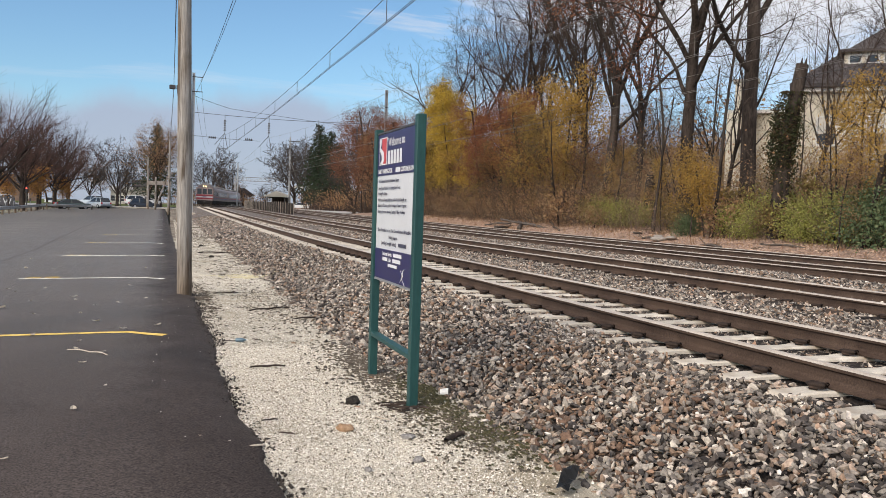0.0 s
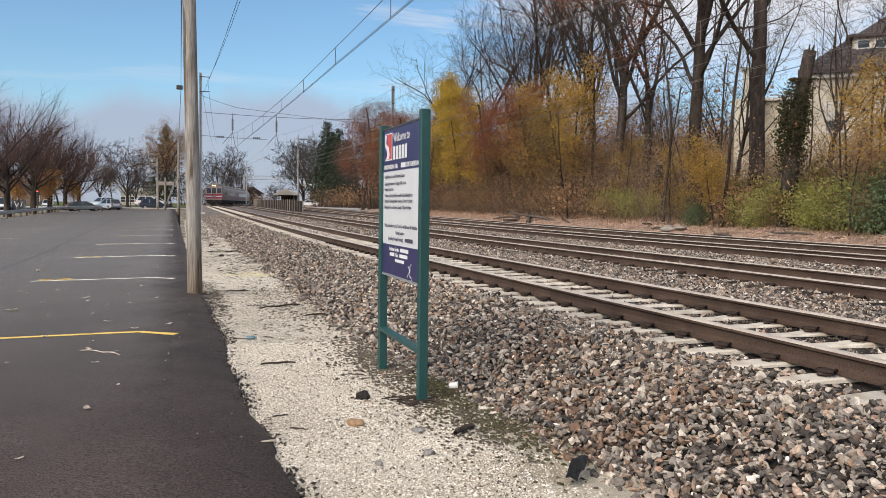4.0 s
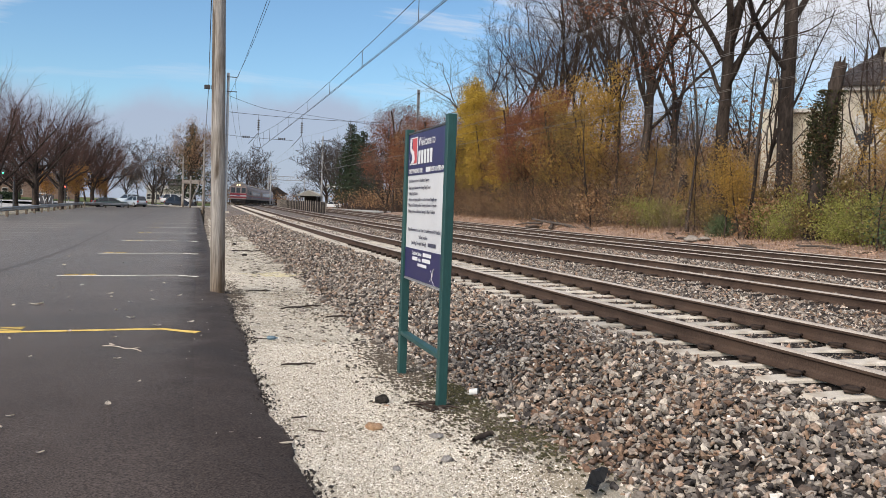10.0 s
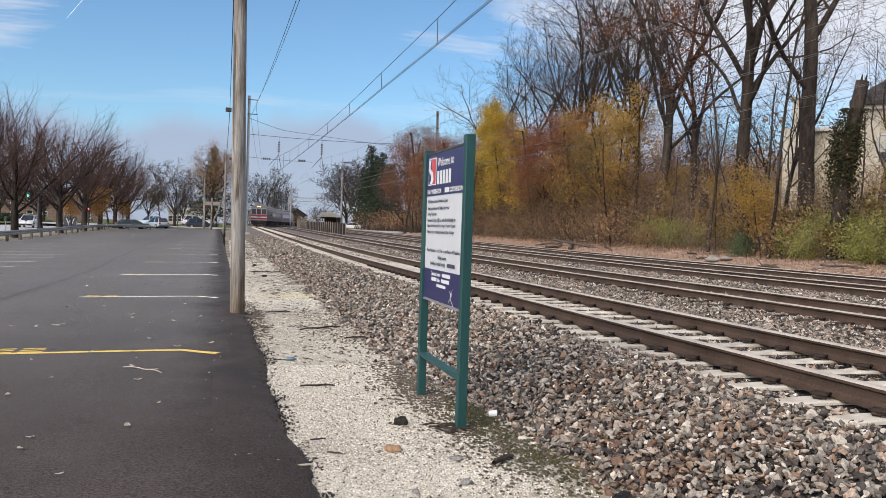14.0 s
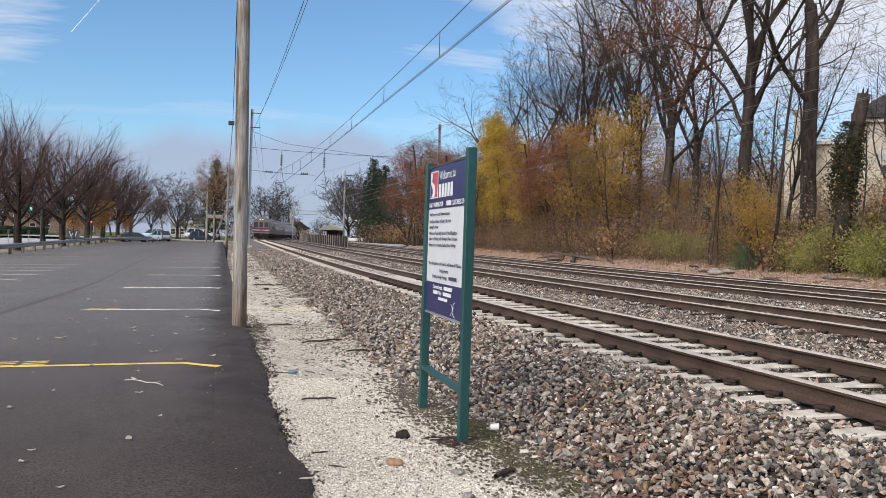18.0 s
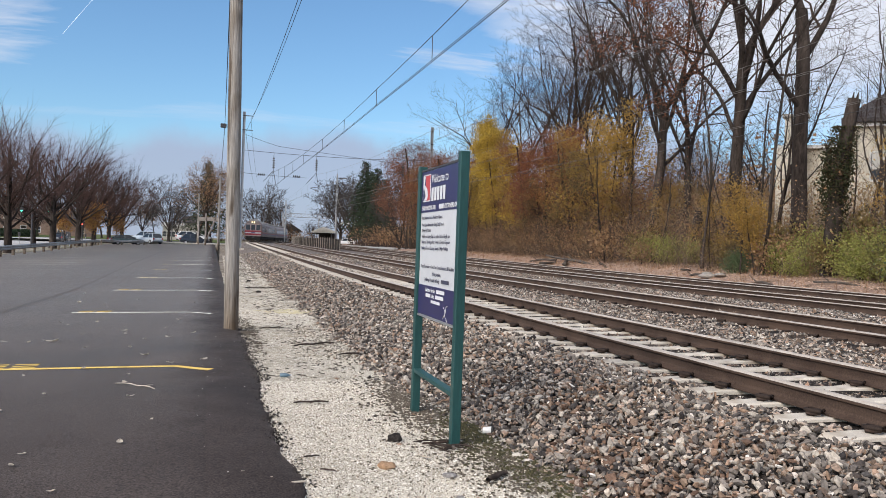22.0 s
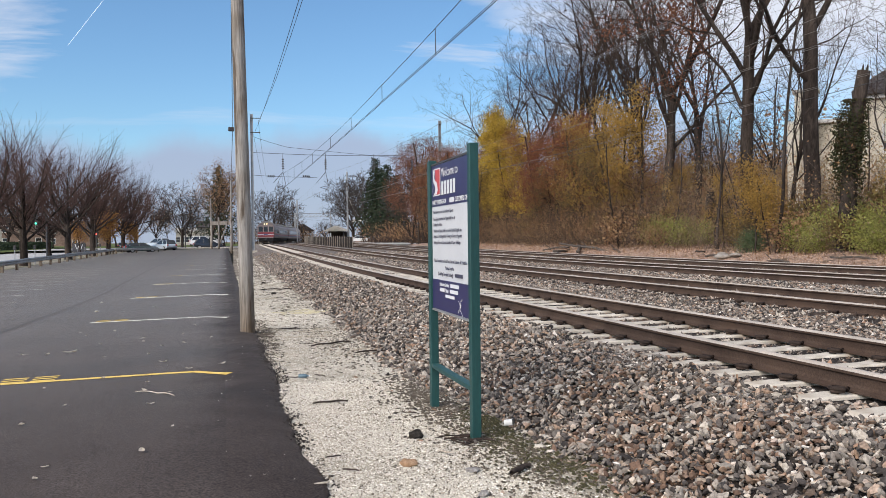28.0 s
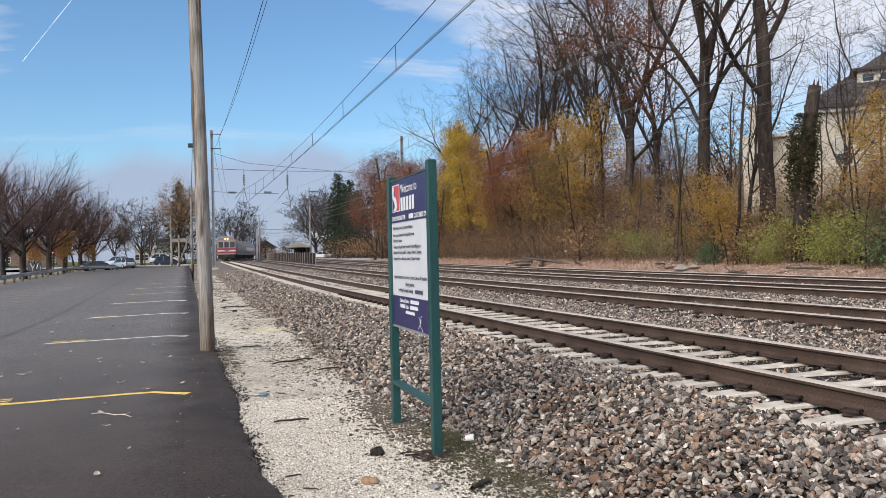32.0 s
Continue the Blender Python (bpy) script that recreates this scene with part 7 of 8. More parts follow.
LAMP = material("clear_lamp", (0.6, 0.6, 0.62), (0.72, 0.72, 0.74), 0.15, 3.0, 0, metal=0.3, fleck=0.05)


def car_paint(name, c):
    m = material(name, tuple(k * 0.92 for k in c), c, 0.28, 1.2, 0, spec=0.6, fleck=0.04)
    m.node_tree.nodes["Principled BSDF"].inputs["Coat Weight"].default_value = 0.6
    return m


def vehicle(m, paint, label, style="suv", category="car", group="parked cars"):
    """A car with its nose towards +x, its wheels on z = 0."""
    car = empty("car" if style != "truck" else "pickup_truck", m, label, category, group)
    suv = style == "suv"
    roof = 1.66 if suv else 1.42 if style == "sedan" else 1.80
    low = [(-2.28, 0.42), (-2.32, 0.72), (-2.22, 0.98 if suv else 0.92), (1.15, 0.98 if suv else 0.90), (2.10, 0.82), (2.32, 0.66), (2.30, 0.38), (1.85, 0.26), (-1.9, 0.26)]
    cab = {"suv": [(-2.16, 0.98), (-1.95, roof - 0.1), (-1.6, roof), (0.15, roof), (0.45, roof - 0.07), (1.22, 0.98)], "sedan": [(-1.95, 0.90), (-1.30, roof - 0.07), (-1.0, roof), (0.2, roof), (0.48, roof - 0.06), (1.25, 0.88)],
           "truck": [(-0.55, 0.92), (-0.45, roof - 0.08), (-0.25, roof), (0.5, roof), (0.7, roof - 0.06), (1.3, 0.90)]}[style]

    def slab(pts, w0, w1, inset):
        bm = bmesh.new()
        z0, z1 = min(p[1] for p in pts), max(p[1] for p in pts)
        rows_ = []
        for sgn in (-1, 1):
            rows_.append([bm.verts.new((x, sgn * (w0 + (w1 - w0) * (z - z0) / (z1 - z0)), z)) for x, z in pts])
        bm.faces.new(rows_[0][::-1])
        bm.faces.new(rows_[1])
        for k in range(len(pts)):
            j = (k + 1) % len(pts)
            bm.faces.new((rows_[0][k], rows_[0][j], rows_[1][j], rows_[1][k]))
        bmesh.ops.bevel(bm, geom=list(bm.edges), offset=inset, segments=2, affect="EDGES", profile=0.6)
        return bm

    part("body", slab(low, 0.90, 0.86, 0.07), paint, car, smooth=True)
    part("glazing", slab([(x * 1.0, z - 0.02 if z < 1 else z - 0.035) for x, z in cab], 0.80, 0.62, 0.05), CAR_GLASS, car, "dark tinted windows")
    xs = [p[0] for p in cab]
    part("roof", boxed(cab[2][0] - 0.22, -0.62, roof - 0.055, cab[3][0] + 0.18, 0.62, roof + 0.012, bevel=0.025), paint, car)
    for sgn in (-1, 1):
        mid = (cab[2][0] + cab[3][0]) / 2
        for a, b in ((cab[0], cab[2]), (cab[5], cab[3]), ((mid, cab[0][1]), (mid, roof))):
            f = lambda p: (p[0], sgn * (0.815 - 0.18 * (p[1] - cab[0][1]) / (roof - cab[0][1])), p[1])
            part("pillar", rodded(f(a), f(b), 0.045, sides=6), paint, car)
        part("headlight", boxed(2.12, sgn * 0.62 - 0.18, 0.62, 2.30, sgn * 0.62 + 0.18, 0.78, bevel=0.03), LAMP, car)
        part("tail_light", boxed(-2.335, sgn * 0.72 - 0.12, 0.70, -2.22, sgn * 0.72 + 0.12, 0.95, bevel=0.02), TAIL, car)
        part("mirror", boxed(0.85, sgn * 0.98 - 0.09, 0.98, 1.0, sgn * 0.98 + 0.09, 1.12, bevel=0.03), paint, car)
        for x in (-1.42, 1.45):
            wheel = part("wheel", rodded((x, sgn * 0.70, 0.335), (x, sgn * 0.915, 0.335), 0.335, sides=20), RUBBER, car)
            part("rim", rodded((x, sgn * 0.90, 0.335), (x, sgn * 0.925, 0.335), 0.20, sides=14), ALUMINIUM, wheel)
    part("bumper", boxed(2.22, -0.80, 0.34, 2.36, 0.80, 0.50, bevel=0.04), UNDER, car)
    part("number_plate", boxed(-2.345, -0.26, 0.60, -2.325, 0.26, 0.73), PRINT_WHITE, car)
    if style == "truck":
        part("load_bed", boxed(-2.2, -0.78, 0.80, -0.62, 0.78, 1.02, bevel=0.03), paint, car)
    return car


def lot_at(deg, dist, turn, dz=0.0):
    x, y = polar(deg, dist)
    return Matrix.Translation((x, y, float(lot_z(np.array(x), np.array(y))) + dz)) @ Matrix.Rotation(radians(turn), 4, "Z")


BLACK_CAR, SILVER_CAR, GREEN_CAR, WHITE_CAR = car_paint("black_car_paint", (0.018, 0.02, 0.026)), car_paint("silver_blue_car_paint", (0.42, 0.48, 0.54)), car_paint("dark_green_car_paint", (0.025, 0.05, 0.045)), car_paint("white_car_paint", (0.72, 0.73, 0.74))
vehicle(lot_at(-1.12, 142, 6, -0.05), BLACK_CAR, "black sport utility car parked at the lot's end")
vehicle(lot_at(-1.42, 150, 10, 0.42), WHITE_CAR, "white sport utility car parked behind a black one")
vehicle(lot_at(-0.98, 157, 12, 0.5), WHITE_CAR, "white sedan parked behind other cars at the end of the lot", "sedan")
vehicle(lot_at(-3.85, 138, 122), SILVER_CAR, "silver-blue sport utility car parked by the trees")
vehicle(lot_at(-4.25, 147, 132, 0.3), SILVER_CAR, "silver estate car parked by the trees")
vehicle(lot_at(-5.35, 128, 24, -0.05), GREEN_CAR, "dark green sedan parked behind the guard rail", "sedan")
x, y = polar(8.85, 186)
vehicle(Matrix.Translation((x, y, float(lift(y)) + 0.05)) @ Matrix.Rotation(radians(170), 4, "Z"), WHITE_CAR, "white sedan parked near the station shelter", "sedan")
sheet("station_drive", np.array([18.8, 22, 26.0]), np.arange(120, 215, 8.0), lambda x, y: lift(y) + 0.02 + 0 * x, ROAD, off, label="pale concrete drive beside the station", category="drive")
road_car = [vehicle(Matrix.Translation((-29, 150, GROUND - 0.36)), WHITE_CAR, "white pickup truck driving on the road", "truck", "truck", "traffic on the road"),
            vehicle(Matrix.Translation((-29, 190, GROUND - 0.36)), WHITE_CAR, "white car driving on the road", "suv", "car", "traffic on the road"),
            vehicle(Matrix.Translation((-29, 220, GROUND - 0.36)), BLACK_CAR, "dark sedan driving on the road", "sedan", "car", "traffic on the road")]


def road_rows(stops, x=-28.5, heading=-90):
    return [(t, Matrix.Translation((x, y, GROUND - 0.36 + float(lift(y)) * 0.8)) @ Matrix.Rotation(radians(heading), 4, "Z")) for t, y in stops]


# the hedge, signals and signs along the road
def hedge(x0, x1, y0, y1, h, label):
    r_ = np.random.default_rng(int(abs(x0) + y0))
    n_ = 5200
    p = np.stack([r_.uniform(x0, x1, n_), r_.uniform(y0, y1, n_), r_.uniform(0, h, n_) * (0.85 + 0.15 * r_.random(n_))], -1)
    p[:, 2] += GROUND - 0.15 + lift(p[:, 1])
    v, q = leaf_quads(p, 0.17, r_)
    ob = empty("hedge", Matrix(), label, "hedge", "hedges along the road")
    tagged(put("foliage", mesh_of("foliage", v, q, LEAF_DARK, False), None, ob), kind="stuff")


hedge(-42, -39.5, 92, 150, 1.7, "clipped dark green hedge across the road")
hedge(-41.5, -39.5, 150, 190, 1.5, "dark hedge further along the road")
GREEN_LIGHT, RED_LIGHT = glow("green_signal", (0.05, 1.0, 0.55), 2.5), glow("red_signal", (1.0, 0.10, 0.06), 2.5)
sig = empty("traffic_signal", Matrix.Translation((-23.2, 97, GROUND - 0.3)), "traffic signal on a mast arm showing green", "traffic signal")
part("mast", rodded((0, 0, -0.3), (0, 0, 5.2), 0.11, 0.09, sides=9), DARK_STEEL, sig)
part("arm", rodded((-1.8, 0, 4.9), (3.2, 0, 5.0), 0.06, sides=8), DARK_STEEL, sig)
for dx in (-1.0, 1.5):
    head = part("signal_head", boxed(dx - 0.18, -0.2, 3.8, dx + 0.18, 0.02, 4.9, bevel=0.03), DARK_STEEL, sig)
    part("green_lamp", rodded((dx, -0.23, 4.0), (dx, -0.205, 4.0), 0.10, sides=12), GREEN_LIGHT, head, "lit green lamp")
sig2 = empty("pedestrian_signal", Matrix.Translation((*polar(-7.95, 112), GROUND - 0.3)), "roadside signal on a post showing red", "traffic signal")
part("mast", rodded((0, 0, -0.3), (0, 0, 3.2), 0.07, sides=8), DARK_STEEL, sig2)
head = part("signal_head", boxed(-0.2, -0.2, 2.5, 0.2, 0.0, 3.3, bevel=0.03), DARK_STEEL, sig2)
part("red_lamp", rodded((0, -0.22, 2.95), (0, -0.205, 2.95), 0.09, sides=12), RED_LIGHT, head, "lit red lamp")
board = empty("road_sign_board", Matrix.Translation((*polar(-9.0, 140), GROUND - 0.3)) @ Matrix.Scale(0.6, 4), "dark sign board with a pale zigzag emblem", "sign")
part("board", boxed(-1.6, -0.1, 0.9, 1.6, 0.1, 3.2, bevel=0.03), DARK_STEEL, board)
bm = bmesh.new()
for a, b in (((-0.9, 2.8), (-0.45, 1.4)), ((-0.45, 1.4), (0, 2.4)), ((0, 2.4), (0.45, 1.4)), ((0.45, 1.4), (0.9, 2.8))):
    rod(bm, (a[0], -0.12, a[1]), (b[0], -0.12, b[1]), 0.09, sides=5)
part("emblem", bm, PRINT_WHITE, board, "pale zigzag emblem")
for x in (-1.2, 1.2):
    part("leg", boxed(x - 0.08, -0.08, -0.5, x + 0.08, 0.08, 0.89), DARK_STEEL, board)
for deg, dist in ((-11.5, 78), (-9.1, 100), (-8.65, 104), (-7.75, 110), (-12.6, 70)):
    x, y = polar(deg, dist)
    mp = empty("meter_post", Matrix.Translation((x, y, GROUND - 0.3)), "thin grey parking meter post by the kerb", "parking meter", "posts along the road")
    part("post", rodded((0, 0, -0.2), (0, 0, 1.4), 0.035, sides=7), GREY_STEEL, mp)
    part("meter_head", boxed(-0.09, -0.07, 1.4, 0.09, 0.07, 1.75, bevel=0.03), DARK_STEEL, mp)
x, y = polar(-2.55, 145)
lampost = empty("street_lamp", Matrix.Translation((x, y, GROUND + 0.3)), "dark street lamp at the lot's end", "street lamp")
part("post", rodded((0, 0, -0.3), (0, 0, 5.0), 0.09, 0.07, sides=8), DARK_STEEL, lampost)
part("lantern", boxed(-0.25, -0.25, 5.0, 0.25, 0.25, 5.6, bevel=0.08), DARK_STEEL, lampost)
stripe("stop_bar", ((-11.5, 121), (-9.9, 122.5)), 0.5, PAINT_PALE, "white painted bar on the far asphalt")
kerb = put("kerb", bm_mesh("kerb", boxed(-18, 138.6, GROUND, 0.5, 138.9, GROUND + 0.62, bevel=0.02), CONCRETE), None)
tagged(kerb, "pale concrete kerb closing the lot", "kerb", kind="structure")

# ---- small things on the ground ----
def gz(x, y):
    """Height of what lies open at the place: gravel or stone bed."""
    return max(float(gravel_z(np.array(x), np.array(y))), float(bed_z(np.array(x), np.array(y))) if x > -2.85 else -9.0)


chips = np.concatenate([scatter(9000, -4.15, -2.6, -9.0, 3.3, gravel_z), scatter(90000, -4.15, -2.25, 3.3, 9.5, lambda x, y: np.maximum(gravel_z(x, y), bed_z(x, y))), scatter(30000, -4.15, -2.55, 9.5, 19, gravel_z)])
chips = np.concatenate([chips, scatter(9000, -4.15, -2.7, 19, 34, gravel_z), scatter(6000, -4.15, -2.7, 34, 70, gravel_z)])
chips = chips[(chips[:, 0] < -2.62) | (rng.random(len(chips)) < 0.55 * (-2.25 - chips[:, 0]) / 0.37)]
chips = chips[chips[:, 0] > lot_edge(chips[:, 1]) - 0.01]
stones("gravel_chips", chips, rng.uniform(0.007, 0.014, len(chips)) * rng.choice([0.7, 1.0, 1.0, 1.6], len(chips)) * np.clip(chips[:, 1] / 14, 1, 3.2), CHIPS, "loose white gravel chips beside the asphalt", "gravel", ico=False)
strays = scatter(240, -3.3, -2.5, 3.4, 16, gravel_z, 0.006)
stones("stray_stones", strays, rng.uniform(0.016, 0.042, len(strays)), STONES, "stray ballast stones on the gravel", "ballast")
crumbs_y = rng.uniform(3.2, 18, 2600)
crumbs_in = np.clip(rng.normal(0.0, 0.065, 2600), -0.2, 0.13)
crumbs = np.stack([lot_edge(crumbs_y) + crumbs_in, crumbs_y, GROUND - 0.035 + lift(crumbs_y) + 0.022 * np.clip(-crumbs_in / 0.05, 0, 1)], -1)
stones("asphalt_crumbs", crumbs, rng.uniform(0.010, 0.034, 2600), FRESH_ASPHALT, "crumbled black asphalt along the ragged edge", "asphalt crumbs", ico=False)
MOSS = material("moss", (0.038, 0.036, 0.020), (0.085, 0.078, 0.040), 0.95, 14.0, 0.9, 70.0, 0.02, local=False, fleck=0.5)
DIRT = material("dark_dirt", (0.075, 0.062, 0.05), (0.14, 0.12, 0.095), 0.95, 9.0, 0.9, 60.0, 0.02, local=False, fleck=0.5)
SAND = material("pale_sand", (0.50, 0.44, 0.28), (0.62, 0.56, 0.38), 0.95, 6.0, 0.4, 80.0, 0.006, local=False, fleck=0.2)


def patches(name, centre, n, reach, size, mat_, label, category):
    """Small ragged scraps gathered about a centre, lying on the ground."""
    r_ = np.random.default_rng(int(abs(centre[0] * 100) + centre[1] * 10))
    V, F = [], []
    for k in range(n):
        x, y = centre[0] + r_.normal(0, reach[0]), centre[1] + r_.normal(0, reach[1])
        s_ = size * r_.uniform(0.4, 1.3)
        m_ = 7
        ring = [(x + s_ * r_.uniform(0.5, 1.1) * math.cos(a), y + 1.4 * s_ * r_.uniform(0.5, 1.1) * math.sin(a)) for a in np.arange(m_) * 6.283 / m_]
        b = len(V)
        V += [(u, w, gz(u, w) + 0.005) for u, w in ring] + [(x, y, gz(x, y) + 0.014)]
        F += [(b + q, b + (q + 1) % m_, b + m_) for q in range(m_)]
    tagged(put(name, mesh_of(name, V, np.array(F), mat_, False), None), label, category, kind="stuff")


patches("moss_patch", (-2.52, 6.0), 420, (0.15, 0.42), 0.020, MOSS, "dark moss among the gravel by the sign", "moss")
patches("moss_patch", (-2.30, 5.35), 420, (0.16, 0.40), 0.019, MOSS, "dark moss where the gravel meets the stones", "moss")
patches("moss_patch", (-2.46, 6.9), 480, (0.11, 0.32), 0.022, MOSS, "dark moss behind the sign post", "moss")
patches("dirt_patch", (-2.70, 8.0), 1500, (0.16, 0.70), 0.020, DIRT, "dark dirt under the sign", "dirt")
patches("dirt_patch", (-2.55, 5.6), 800, (0.20, 0.55), 0.016, DIRT, "dark soil showing between the chips", "dirt")
patches("dirt_patch", (-2.95, 12.5), 700, (0.35, 1.8), 0.024, DIRT, "scattered dark dirt on the gravel", "dirt")
patches("dirt_patch", (-3.2, 6.5), 420, (0.35, 1.2), 0.009, DIRT, "specks of dark dirt in the gravel", "dirt")
patches("dirt_patch", (-3.96, 14.2), 420, (0.09, 1.6), 0.026, DIRT, "dark dirt between the asphalt and the gravel", "dirt")
patches("dirt_patch", (-3.2, 24), 420, (0.4, 4.0), 0.05, DIRT, "scattered dark dirt further along the gravel", "dirt")
patches("dirt_patch", (-3.2, 38), 420, (0.4, 7.0), 0.08, DIRT, "dirt covering the distant gravel", "dirt")
patches("dirt_patch", (-4.12, 14.5), 160, (0.12, 0.22), 0.035, DIRT, "dark dirt heaped round the foot of the pole", "dirt")
patches("sand_patch", (-2.95, 18.8), 60, (0.35, 0.3), 0.10, SAND, "patch of pale sand on the gravel", "sand")


def rock(x, y, size, mat_, label, flat=0.7, seed=0):
    bm = bmesh.new()
    bmesh.ops.create_icosphere(bm, subdivisions=2, radius=size)
    for v_ in bm.verts:
        v_.co *= 1 + 0.45 * noise.noise(v_.co / size * 1.3 + Vector((seed * 3.1, x, y)))
        v_.co.z *= flat
    ob = put("rock", bm_mesh("rock", bm, mat_, False), None, at=Matrix.Translation((x, y, gz(x, y) + size * flat * 0.5)))
    tagged(ob, label, "rock", "loose rocks")


BLACK_ROCK = material("black_clinker", (0.018, 0.016, 0.015), (0.045, 0.04, 0.036), 0.9, 30.0, 0.8, 90.0, 0.01, fleck=0.4)
BROWN_ROCK = material("brown_rock", (0.28, 0.17, 0.10), (0.40, 0.27, 0.17), 0.9, 12.0, 0.6, 70.0, 0.008, fleck=0.3)
GREY_ROCK = material("grey_rock", (0.17, 0.16, 0.155), (0.27, 0.26, 0.25), 0.9, 12.0, 0.6, 70.0, 0.008, fleck=0.3)
rock(-3.173, 6.58, 0.062, BLACK_ROCK, "lump of black clinker on the gravel", 0.75, 1)
rock(-3.40, 5.80, 0.065, BROWN_ROCK, "flat brown rock on the gravel", 0.45, 2)
rock(-3.01, 5.52, 0.055, GREY_ROCK, "thin grey slab of stone lying flat", 0.3, 3)
rock(-3.45, 4.88, 0.026, GREY_ROCK, "small grey stone on the gravel", 0.7, 4)
rock(-3.10, 4.98, 0.035, GREY_ROCK, "small grey rock on the gravel", 0.7, 8)
rock(-3.26, 25.4, 0.08, BLACK_ROCK, "dark lump of clinker further along", 0.5, 5)
rock(-3.5, 27.5, 0.07, BLACK_ROCK, "dark clod on the gravel strip", 0.5, 6)
rock(-3.3, 31.5, 0.08, BLACK_ROCK, "dark clod beside the ballast", 0.5, 7)
rock(-3.7, 35.0, 0.08, BLACK_ROCK, "dark clod near the asphalt's edge", 0.5, 9)
for x, y, s_ in ((-2.28, 6.45, 0.04), (-2.2, 6.2, 0.05), (-2.15, 6.0, 0.045), (-2.35, 5.95, 0.04)):
    rock(x, y, s_, CONCRETE, "pale flat stone at the ballast's foot", 0.4, int(x * -50))


def twig(name, x, y, length, r, turn, label, mat_=BARK, bend=0.2, lot=False, category="stick", group="fallen sticks"):
    s_ = np.linspace(-0.5, 0.5, 7)
    pts = np.stack([s_ * length, bend * length * (0.25 - s_ ** 2) + 0.012 * length * np.sin(s_ * 8 + x * 5), r + 0.02 * length * np.abs(np.sin(s_ * 6))], -1)
    z = float(lot_z(np.array(x), np.array(y))) if lot else gz(x, y) + 0.01
    ob = put(name, tube_mesh(name, [(pts, r * (1.1 - 0.5 * np.abs(s_))), (np.array([pts[4], pts[4] + np.array([0.1, 0.09, 0.02]) * length * 1.2]), np.array([r * 0.6, r * 0.3]))], 6, mat_), None,
             at=Matrix.Translation((x, y, z)) @ Matrix.Rotation(radians(turn), 4, "Z"))
    tagged(ob, label, category, group)


for x, y, l_, r, turn in ((-3.1, 12.7, 0.75, 0.012, 30), (-3.67, 8.14, 0.34, 0.009, 2), (-2.95, 27.4, 1.0, 0.016, -12), (-2.55, 11.6, 0.7, 0.012, 10), (-2.4, 11.9, 0.5, 0.01, -35), (-1.6, 9.6, 0.5, 0.011, 40),
                          (-2.72, 5.35, 0.24, 0.02, 40), (-3.9, 6.1, 0.12, 0.006, 10), (-2.05, 10.9, 0.4, 0.01, 65), (-3.55, 15.2, 0.4, 0.01, -5)):
    twig("stick", x, y, l_, r, turn, "dry brown stick lying on the gravel")
for k in range(13):
    a = rng.uniform(0, 360)
    twig("stick", -2.82 + rng.normal(0, 0.07), 6.28 + rng.normal(0, 0.10), rng.uniform(0.14, 0.34), rng.uniform(0.004, 0.008), a, "short dry stick piled at the sign post", TWIG if k % 2 else BARK, 0.15)
PALE_WOOD = material("bleached_wood", (0.36, 0.31, 0.25), (0.52, 0.47, 0.40), 0.9, 20.0, 0.2, 80.0, 0.002, fleck=0.25)
twig("stick", -5.38, 9.12, 0.55, 0.006, -42, "thin curved pale twig on the asphalt", PALE_WOOD, 0.35, True)
for x, y, l_, r, turn in ((-4.36, 6.11, 0.13, 0.008, -30), (-4.31, 5.55, 0.14, 0.007, -25), (-4.07, 5.40, 0.09, 0.008, 10), (-4.22, 5.95, 0.10, 0.006, 40), (-4.52, 7.0, 0.08, 0.005, 70), (-4.40, 8.2, 0.09, 0.005, -60)):
    twig("stick", x, y, l_, r, turn, "short bleached stick on the edge of the asphalt", PALE_WOOD, 0.2, True)
for k in range(26):
    yy = rng.uniform(4.6, 15)
    twig("stick", rng.uniform(-3.9, -2.75), yy, rng.uniform(0.05, 0.22), rng.uniform(0.003, 0.006), rng.uniform(0, 360), "thin dry twig scattered on the gravel", TWIG if k % 3 else PALE_WOOD, 0.3)
PLASTIC_WHITE = material("white_plastic", (0.66, 0.66, 0.64), (0.76, 0.76, 0.74), 0.4, 6.0, 0, fleck=0.06)
PLASTIC_BLACK = material("black_plastic", (0.018, 0.018, 0.018), (0.03, 0.03, 0.03), 0.45, 6.0, 0.2, 40.0, 0.003, fleck=0.15)
PLASTIC_BLUE = material("blue_plastic", (0.05, 0.10, 0.14), (0.12, 0.19, 0.24), 0.3, 6.0, 0, fleck=0.08)
cup = empty("paper_cup", Matrix.Translation((-2.33, 6.72, gz(-2.33, 6.72) + 0.03)) @ Euler((radians(84), 0, radians(62))).to_matrix().to_4x4(), "small white cup lying on its side", "cup")
bm = bmesh.new()
bmesh.ops.create_cone(bm, cap_ends=True, segments=16, radius1=0.027, radius2=0.034, depth=0.075)
part("cup_body", bm, PLASTIC_WHITE, cup, smooth=False)
bm = bmesh.new()
bmesh.ops.create_cone(bm, cap_ends=True, segments=16, radius1=0.035, radius2=0.035, depth=0.012, matrix=Matrix.Translation((0, 0, 0.043)))
part("cup_rim", bm, PLASTIC_BLACK, cup, "dark rim")
bottle = empty("plastic_bottle", Matrix.Translation((-3.78, 9.80, gz(-3.78, 9.8) + 0.03)) @ Euler((radians(88), 0, radians(70))).to_matrix().to_4x4(), "crushed blue plastic bottle on the gravel", "bottle")
bottle.scale = (0.75, 0.75, 0.75)
bm = bmesh.new()
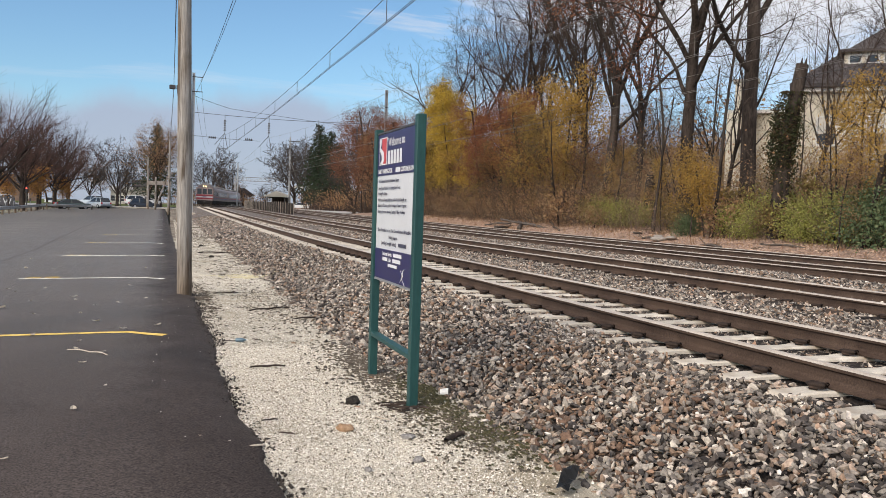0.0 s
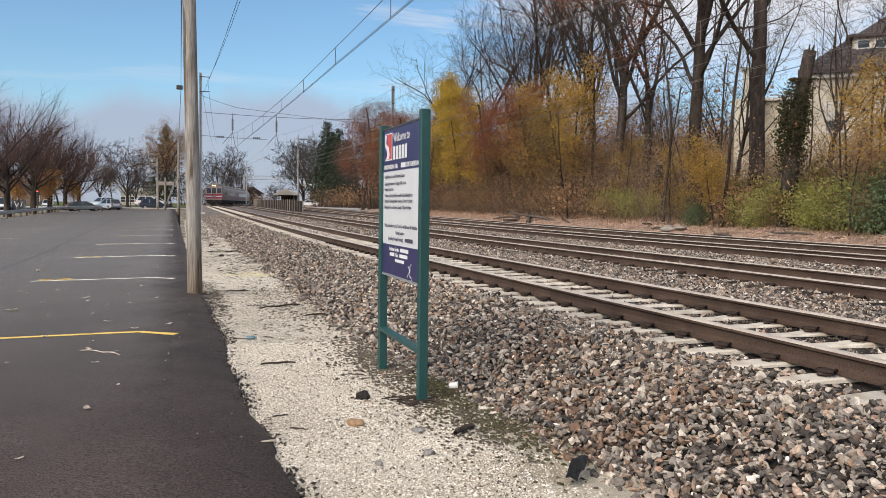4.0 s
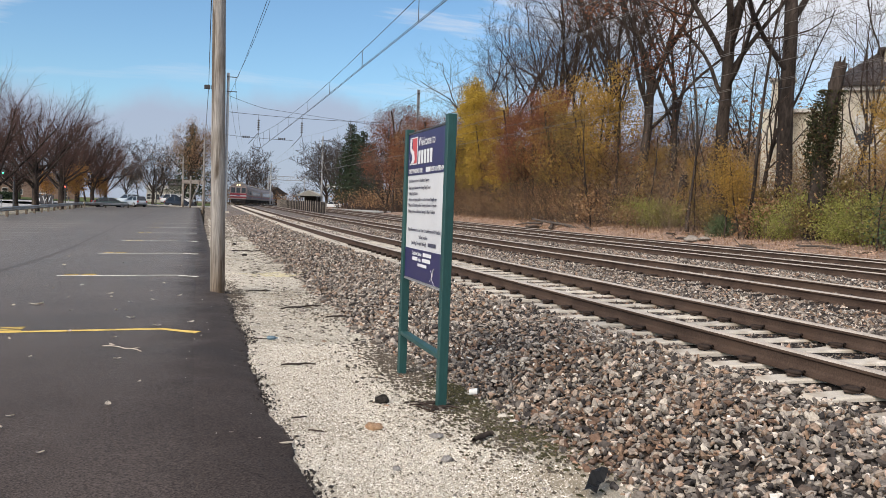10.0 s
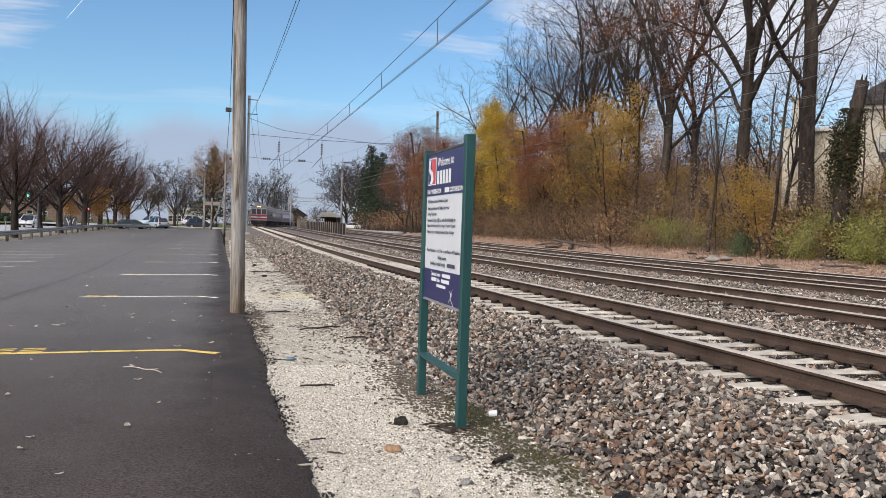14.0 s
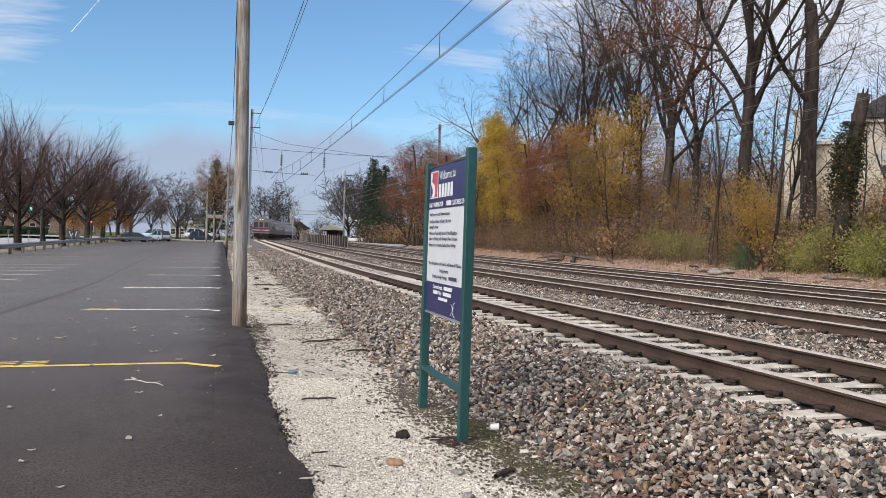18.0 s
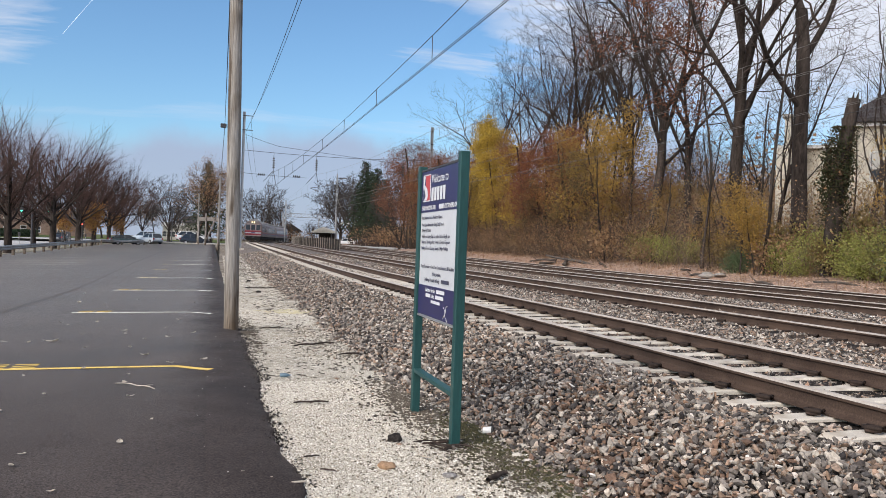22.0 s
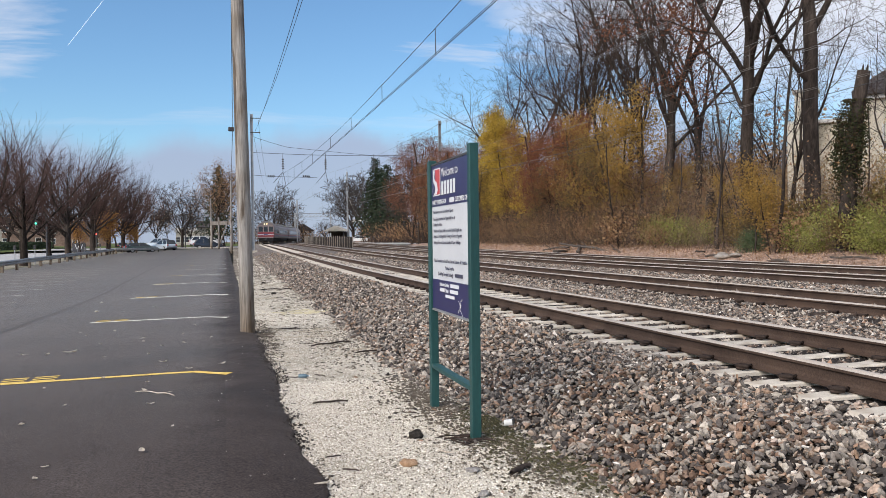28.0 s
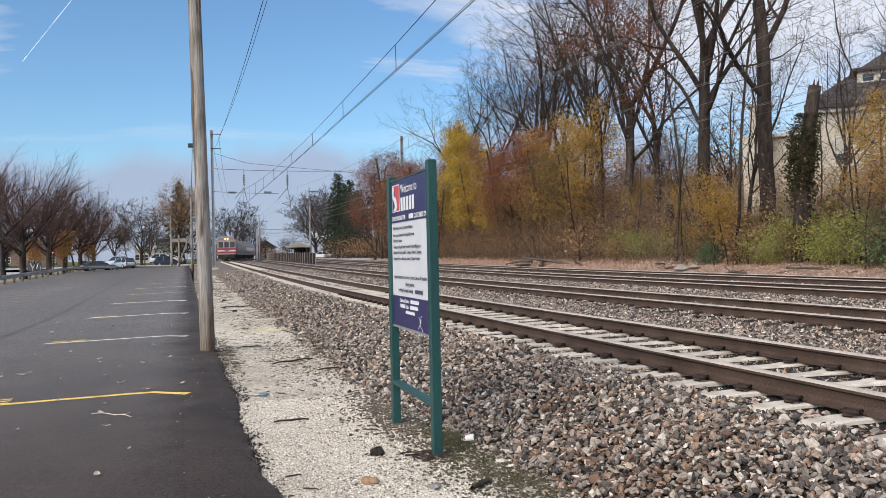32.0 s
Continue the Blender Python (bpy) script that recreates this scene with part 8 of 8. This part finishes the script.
for z0, z1, r0, r1 in ((-0.08, 0.03, 0.030, 0.031), (0.03, 0.06, 0.031, 0.013), (0.06, 0.085, 0.013, 0.013)):
    rod(bm, (0, 0, z0), (0, 0, z1), r0, r1, 12)
part("bottle_body", bm, PLASTIC_BLUE, bottle)
part("cap", rodded((0, 0, 0.086), (0, 0, 0.10), 0.015, sides=10), PLASTIC_WHITE, bottle)
bm = bmesh.new()
grid = [[bm.verts.new((0.30 * (u - 0.5), 0.085 * (w - 0.5), 0.03 + 0.05 * u + 0.02 * math.sin(7 * u + 3 * w))) for w in (0, 0.5, 1)] for u in np.linspace(0, 1, 6)]
for a, b in zip(grid, grid[1:]):
    for k in range(2):
        bm.faces.new((a[k], a[k + 1], b[k + 1], b[k]))
bmesh.ops.solidify(bm, geom=list(bm.faces), thickness=0.006)
scrap = put("plastic_scrap", bm_mesh("plastic_scrap", bm, PLASTIC_BLACK), None, at=Matrix.Translation((-2.42, 4.25, gz(-2.42, 4.25) + 0.02)) @ Matrix.Rotation(radians(50), 4, "Z"))
tagged(scrap, "bent scrap of black plastic sheet", "scrap")

DRY_LEAF = leafage("pale_dry_leaf", ((0.52, 0.46, 0.38), (0.70, 0.64, 0.56), (0.36, 0.27, 0.19)), 0.1)


def dry_leaf(x, y, size, turn):
    bm = bmesh.new()
    rows_ = []
    for u in np.linspace(-1, 1, 5):
        w = 0.5 * (1 - u * u) + 0.06
        rows_.append([bm.verts.new((u * size, k * w * size, 0.012 + size * (0.18 * u * u + 0.25 * k * k * (1 if u > 0 else 0.4)))) for k in (-1, 0, 1)])
    for a, b in zip(rows_, rows_[1:]):
        for k in range(2):
            bm.faces.new((a[k], a[k + 1], b[k + 1], b[k]))
    bmesh.ops.solidify(bm, geom=list(bm.faces), thickness=0.002)
    z = float(lot_z(np.array(x), np.array(y))) if x < -4.6 else gz(x, y) + 0.03
    tagged(put("dry_leaf", bm_mesh("dry_leaf", bm, DRY_LEAF), None, at=Matrix.Translation((x, y, z)) @ Matrix.Rotation(radians(turn), 4, "Z")), "curled pale dry leaf on the asphalt", "leaf", "fallen leaves on the lot")


for k, (x, y, s_) in enumerate(((-6.87, 13.17, 0.10), (-7.16, 13.1, 0.05), (-5.495, 9.35, 0.045), (-5.37, 8.53, 0.04), (-6.185, 8.8, 0.035), (-5.46, 11.5, 0.06), (-4.70, 11.03, 0.05), (-7.56, 20.7, 0.09), (-7.49, 13.2, 0.05),
                                (-4.40, 5.66, 0.035), (-4.25, 5.5, 0.035), (-6.0, 14.5, 0.06), (-6.6, 16.0, 0.05), (-5.2, 16.2, 0.05), (-6.3, 12.4, 0.035), (-7.0, 15.5, 0.04), (-5.9, 6.4, 0.03), (-5.1, 7.4, 0.025), (-6.6, 10.0, 0.03),
                                (-8.4, 15.0, 0.05), (-9.2, 18, 0.05), (-5.6, 13.3, 0.03), (-4.9, 14.1, 0.045), (-7.9, 24, 0.06), (-10.5, 26, 0.06), (-5.0, 20.5, 0.05))):
    dry_leaf(x, y, s_, 67 * k)
for k in range(46):
    y = 5 + 32 * rng.random() ** 1.4
    dry_leaf(-5.0 - (2.0 + 0.22 * y) * rng.random(), y, rng.uniform(0.022, 0.05), 137 * k)
stones("grit", np.column_stack([rng.uniform(-4.75, -4.25, 60), rng.uniform(4.5, 14, 60), np.full(60, GROUND + 0.008)]), rng.uniform(0.006, 0.016, 60), CHIPS, "pale specks of grit along the asphalt's edge", "grit", ico=False)
# a thin contrail high in the sky
CONTRAIL = glow("contrail_white", (0.80, 0.86, 0.96), 0.5)
TRAIL_A, TRAIL_B = (-0.1578, 0.9634, 0.2166), (-0.1328, 0.9592, 0.2495)
trail = [Vector(d) * 5000 for d in (TRAIL_A, TRAIL_B)]
pts = np.array([trail[0] + (trail[1] - trail[0]) * s_ for s_ in np.linspace(-0.15, 3.0, 14)])
tagged(put("contrail", tube_mesh("contrail", [(pts, 0.6 + 0.5 * np.abs(np.sin(np.linspace(0.3, 9, 14))))], 6, CONTRAIL), None), "thin white vapour trail high in the sky", "contrail", kind="structure")


# ---- ties and clips, laid last ----
for track, xc, number in track_things:
    ys = np.arange(-7 * TIE_STEP, 300, TIE_STEP)
    order = ys[:300]
    for y in order:
        m = Matrix.Translation((xc + float(off(y)), y, float(lift(y)) + (0 if number == 0 else -0.012))) @ Matrix.Rotation(-math.atan(0.009 if y > 30 else 0), 4, "Z")
        tie = put("tie", TIE, None, track, at=m)
        if y < (26 if number == 0 else 34 if number == 1 else 0):
            for sx, turn in ((-0.7525 - 0.098, 180), (-0.7525 + 0.098, 0), (0.7525 - 0.098, 180), (0.7525 + 0.098, 0)):
                if number == 1 and sx > -0.8:
                    continue
                put("rail_clip", CLIP, None, tie, at=Matrix.Translation((sx, 0, -0.006)) @ Matrix.Rotation(radians(turn), 4, "Z") @ Matrix.Diagonal((1.1, 1.1, 0.95, 1)))


def motions():
    """The train pulls away from the station; cars pass on the road."""
    for k, car in enumerate(train_cars):
        walk(car, train_rows(k))
    walk(road_car[0], road_rows(((0, 150), (3, 146), (5.5, 126), (6.5, 121), (7, 117), (7.5, 109), (8, 98), (10, 60), (14, -20), (20, -70), (32, -78))))
    walk(road_car[1], road_rows(((0, 205), (5, 176), (7, 159), (8, 155), (12, 133), (13, 126), (14, 119), (14.5, 115.6), (16.5, 103), (18, 84), (21, 10), (26, -80), (32, -100))))
    walk(road_car[2], road_rows(((0, -70), (14, -30), (19, 80), (20, 97.5), (21, 114), (22, 131), (23, 145), (25, 170), (32, 196)), -26.0, 90))


motions()
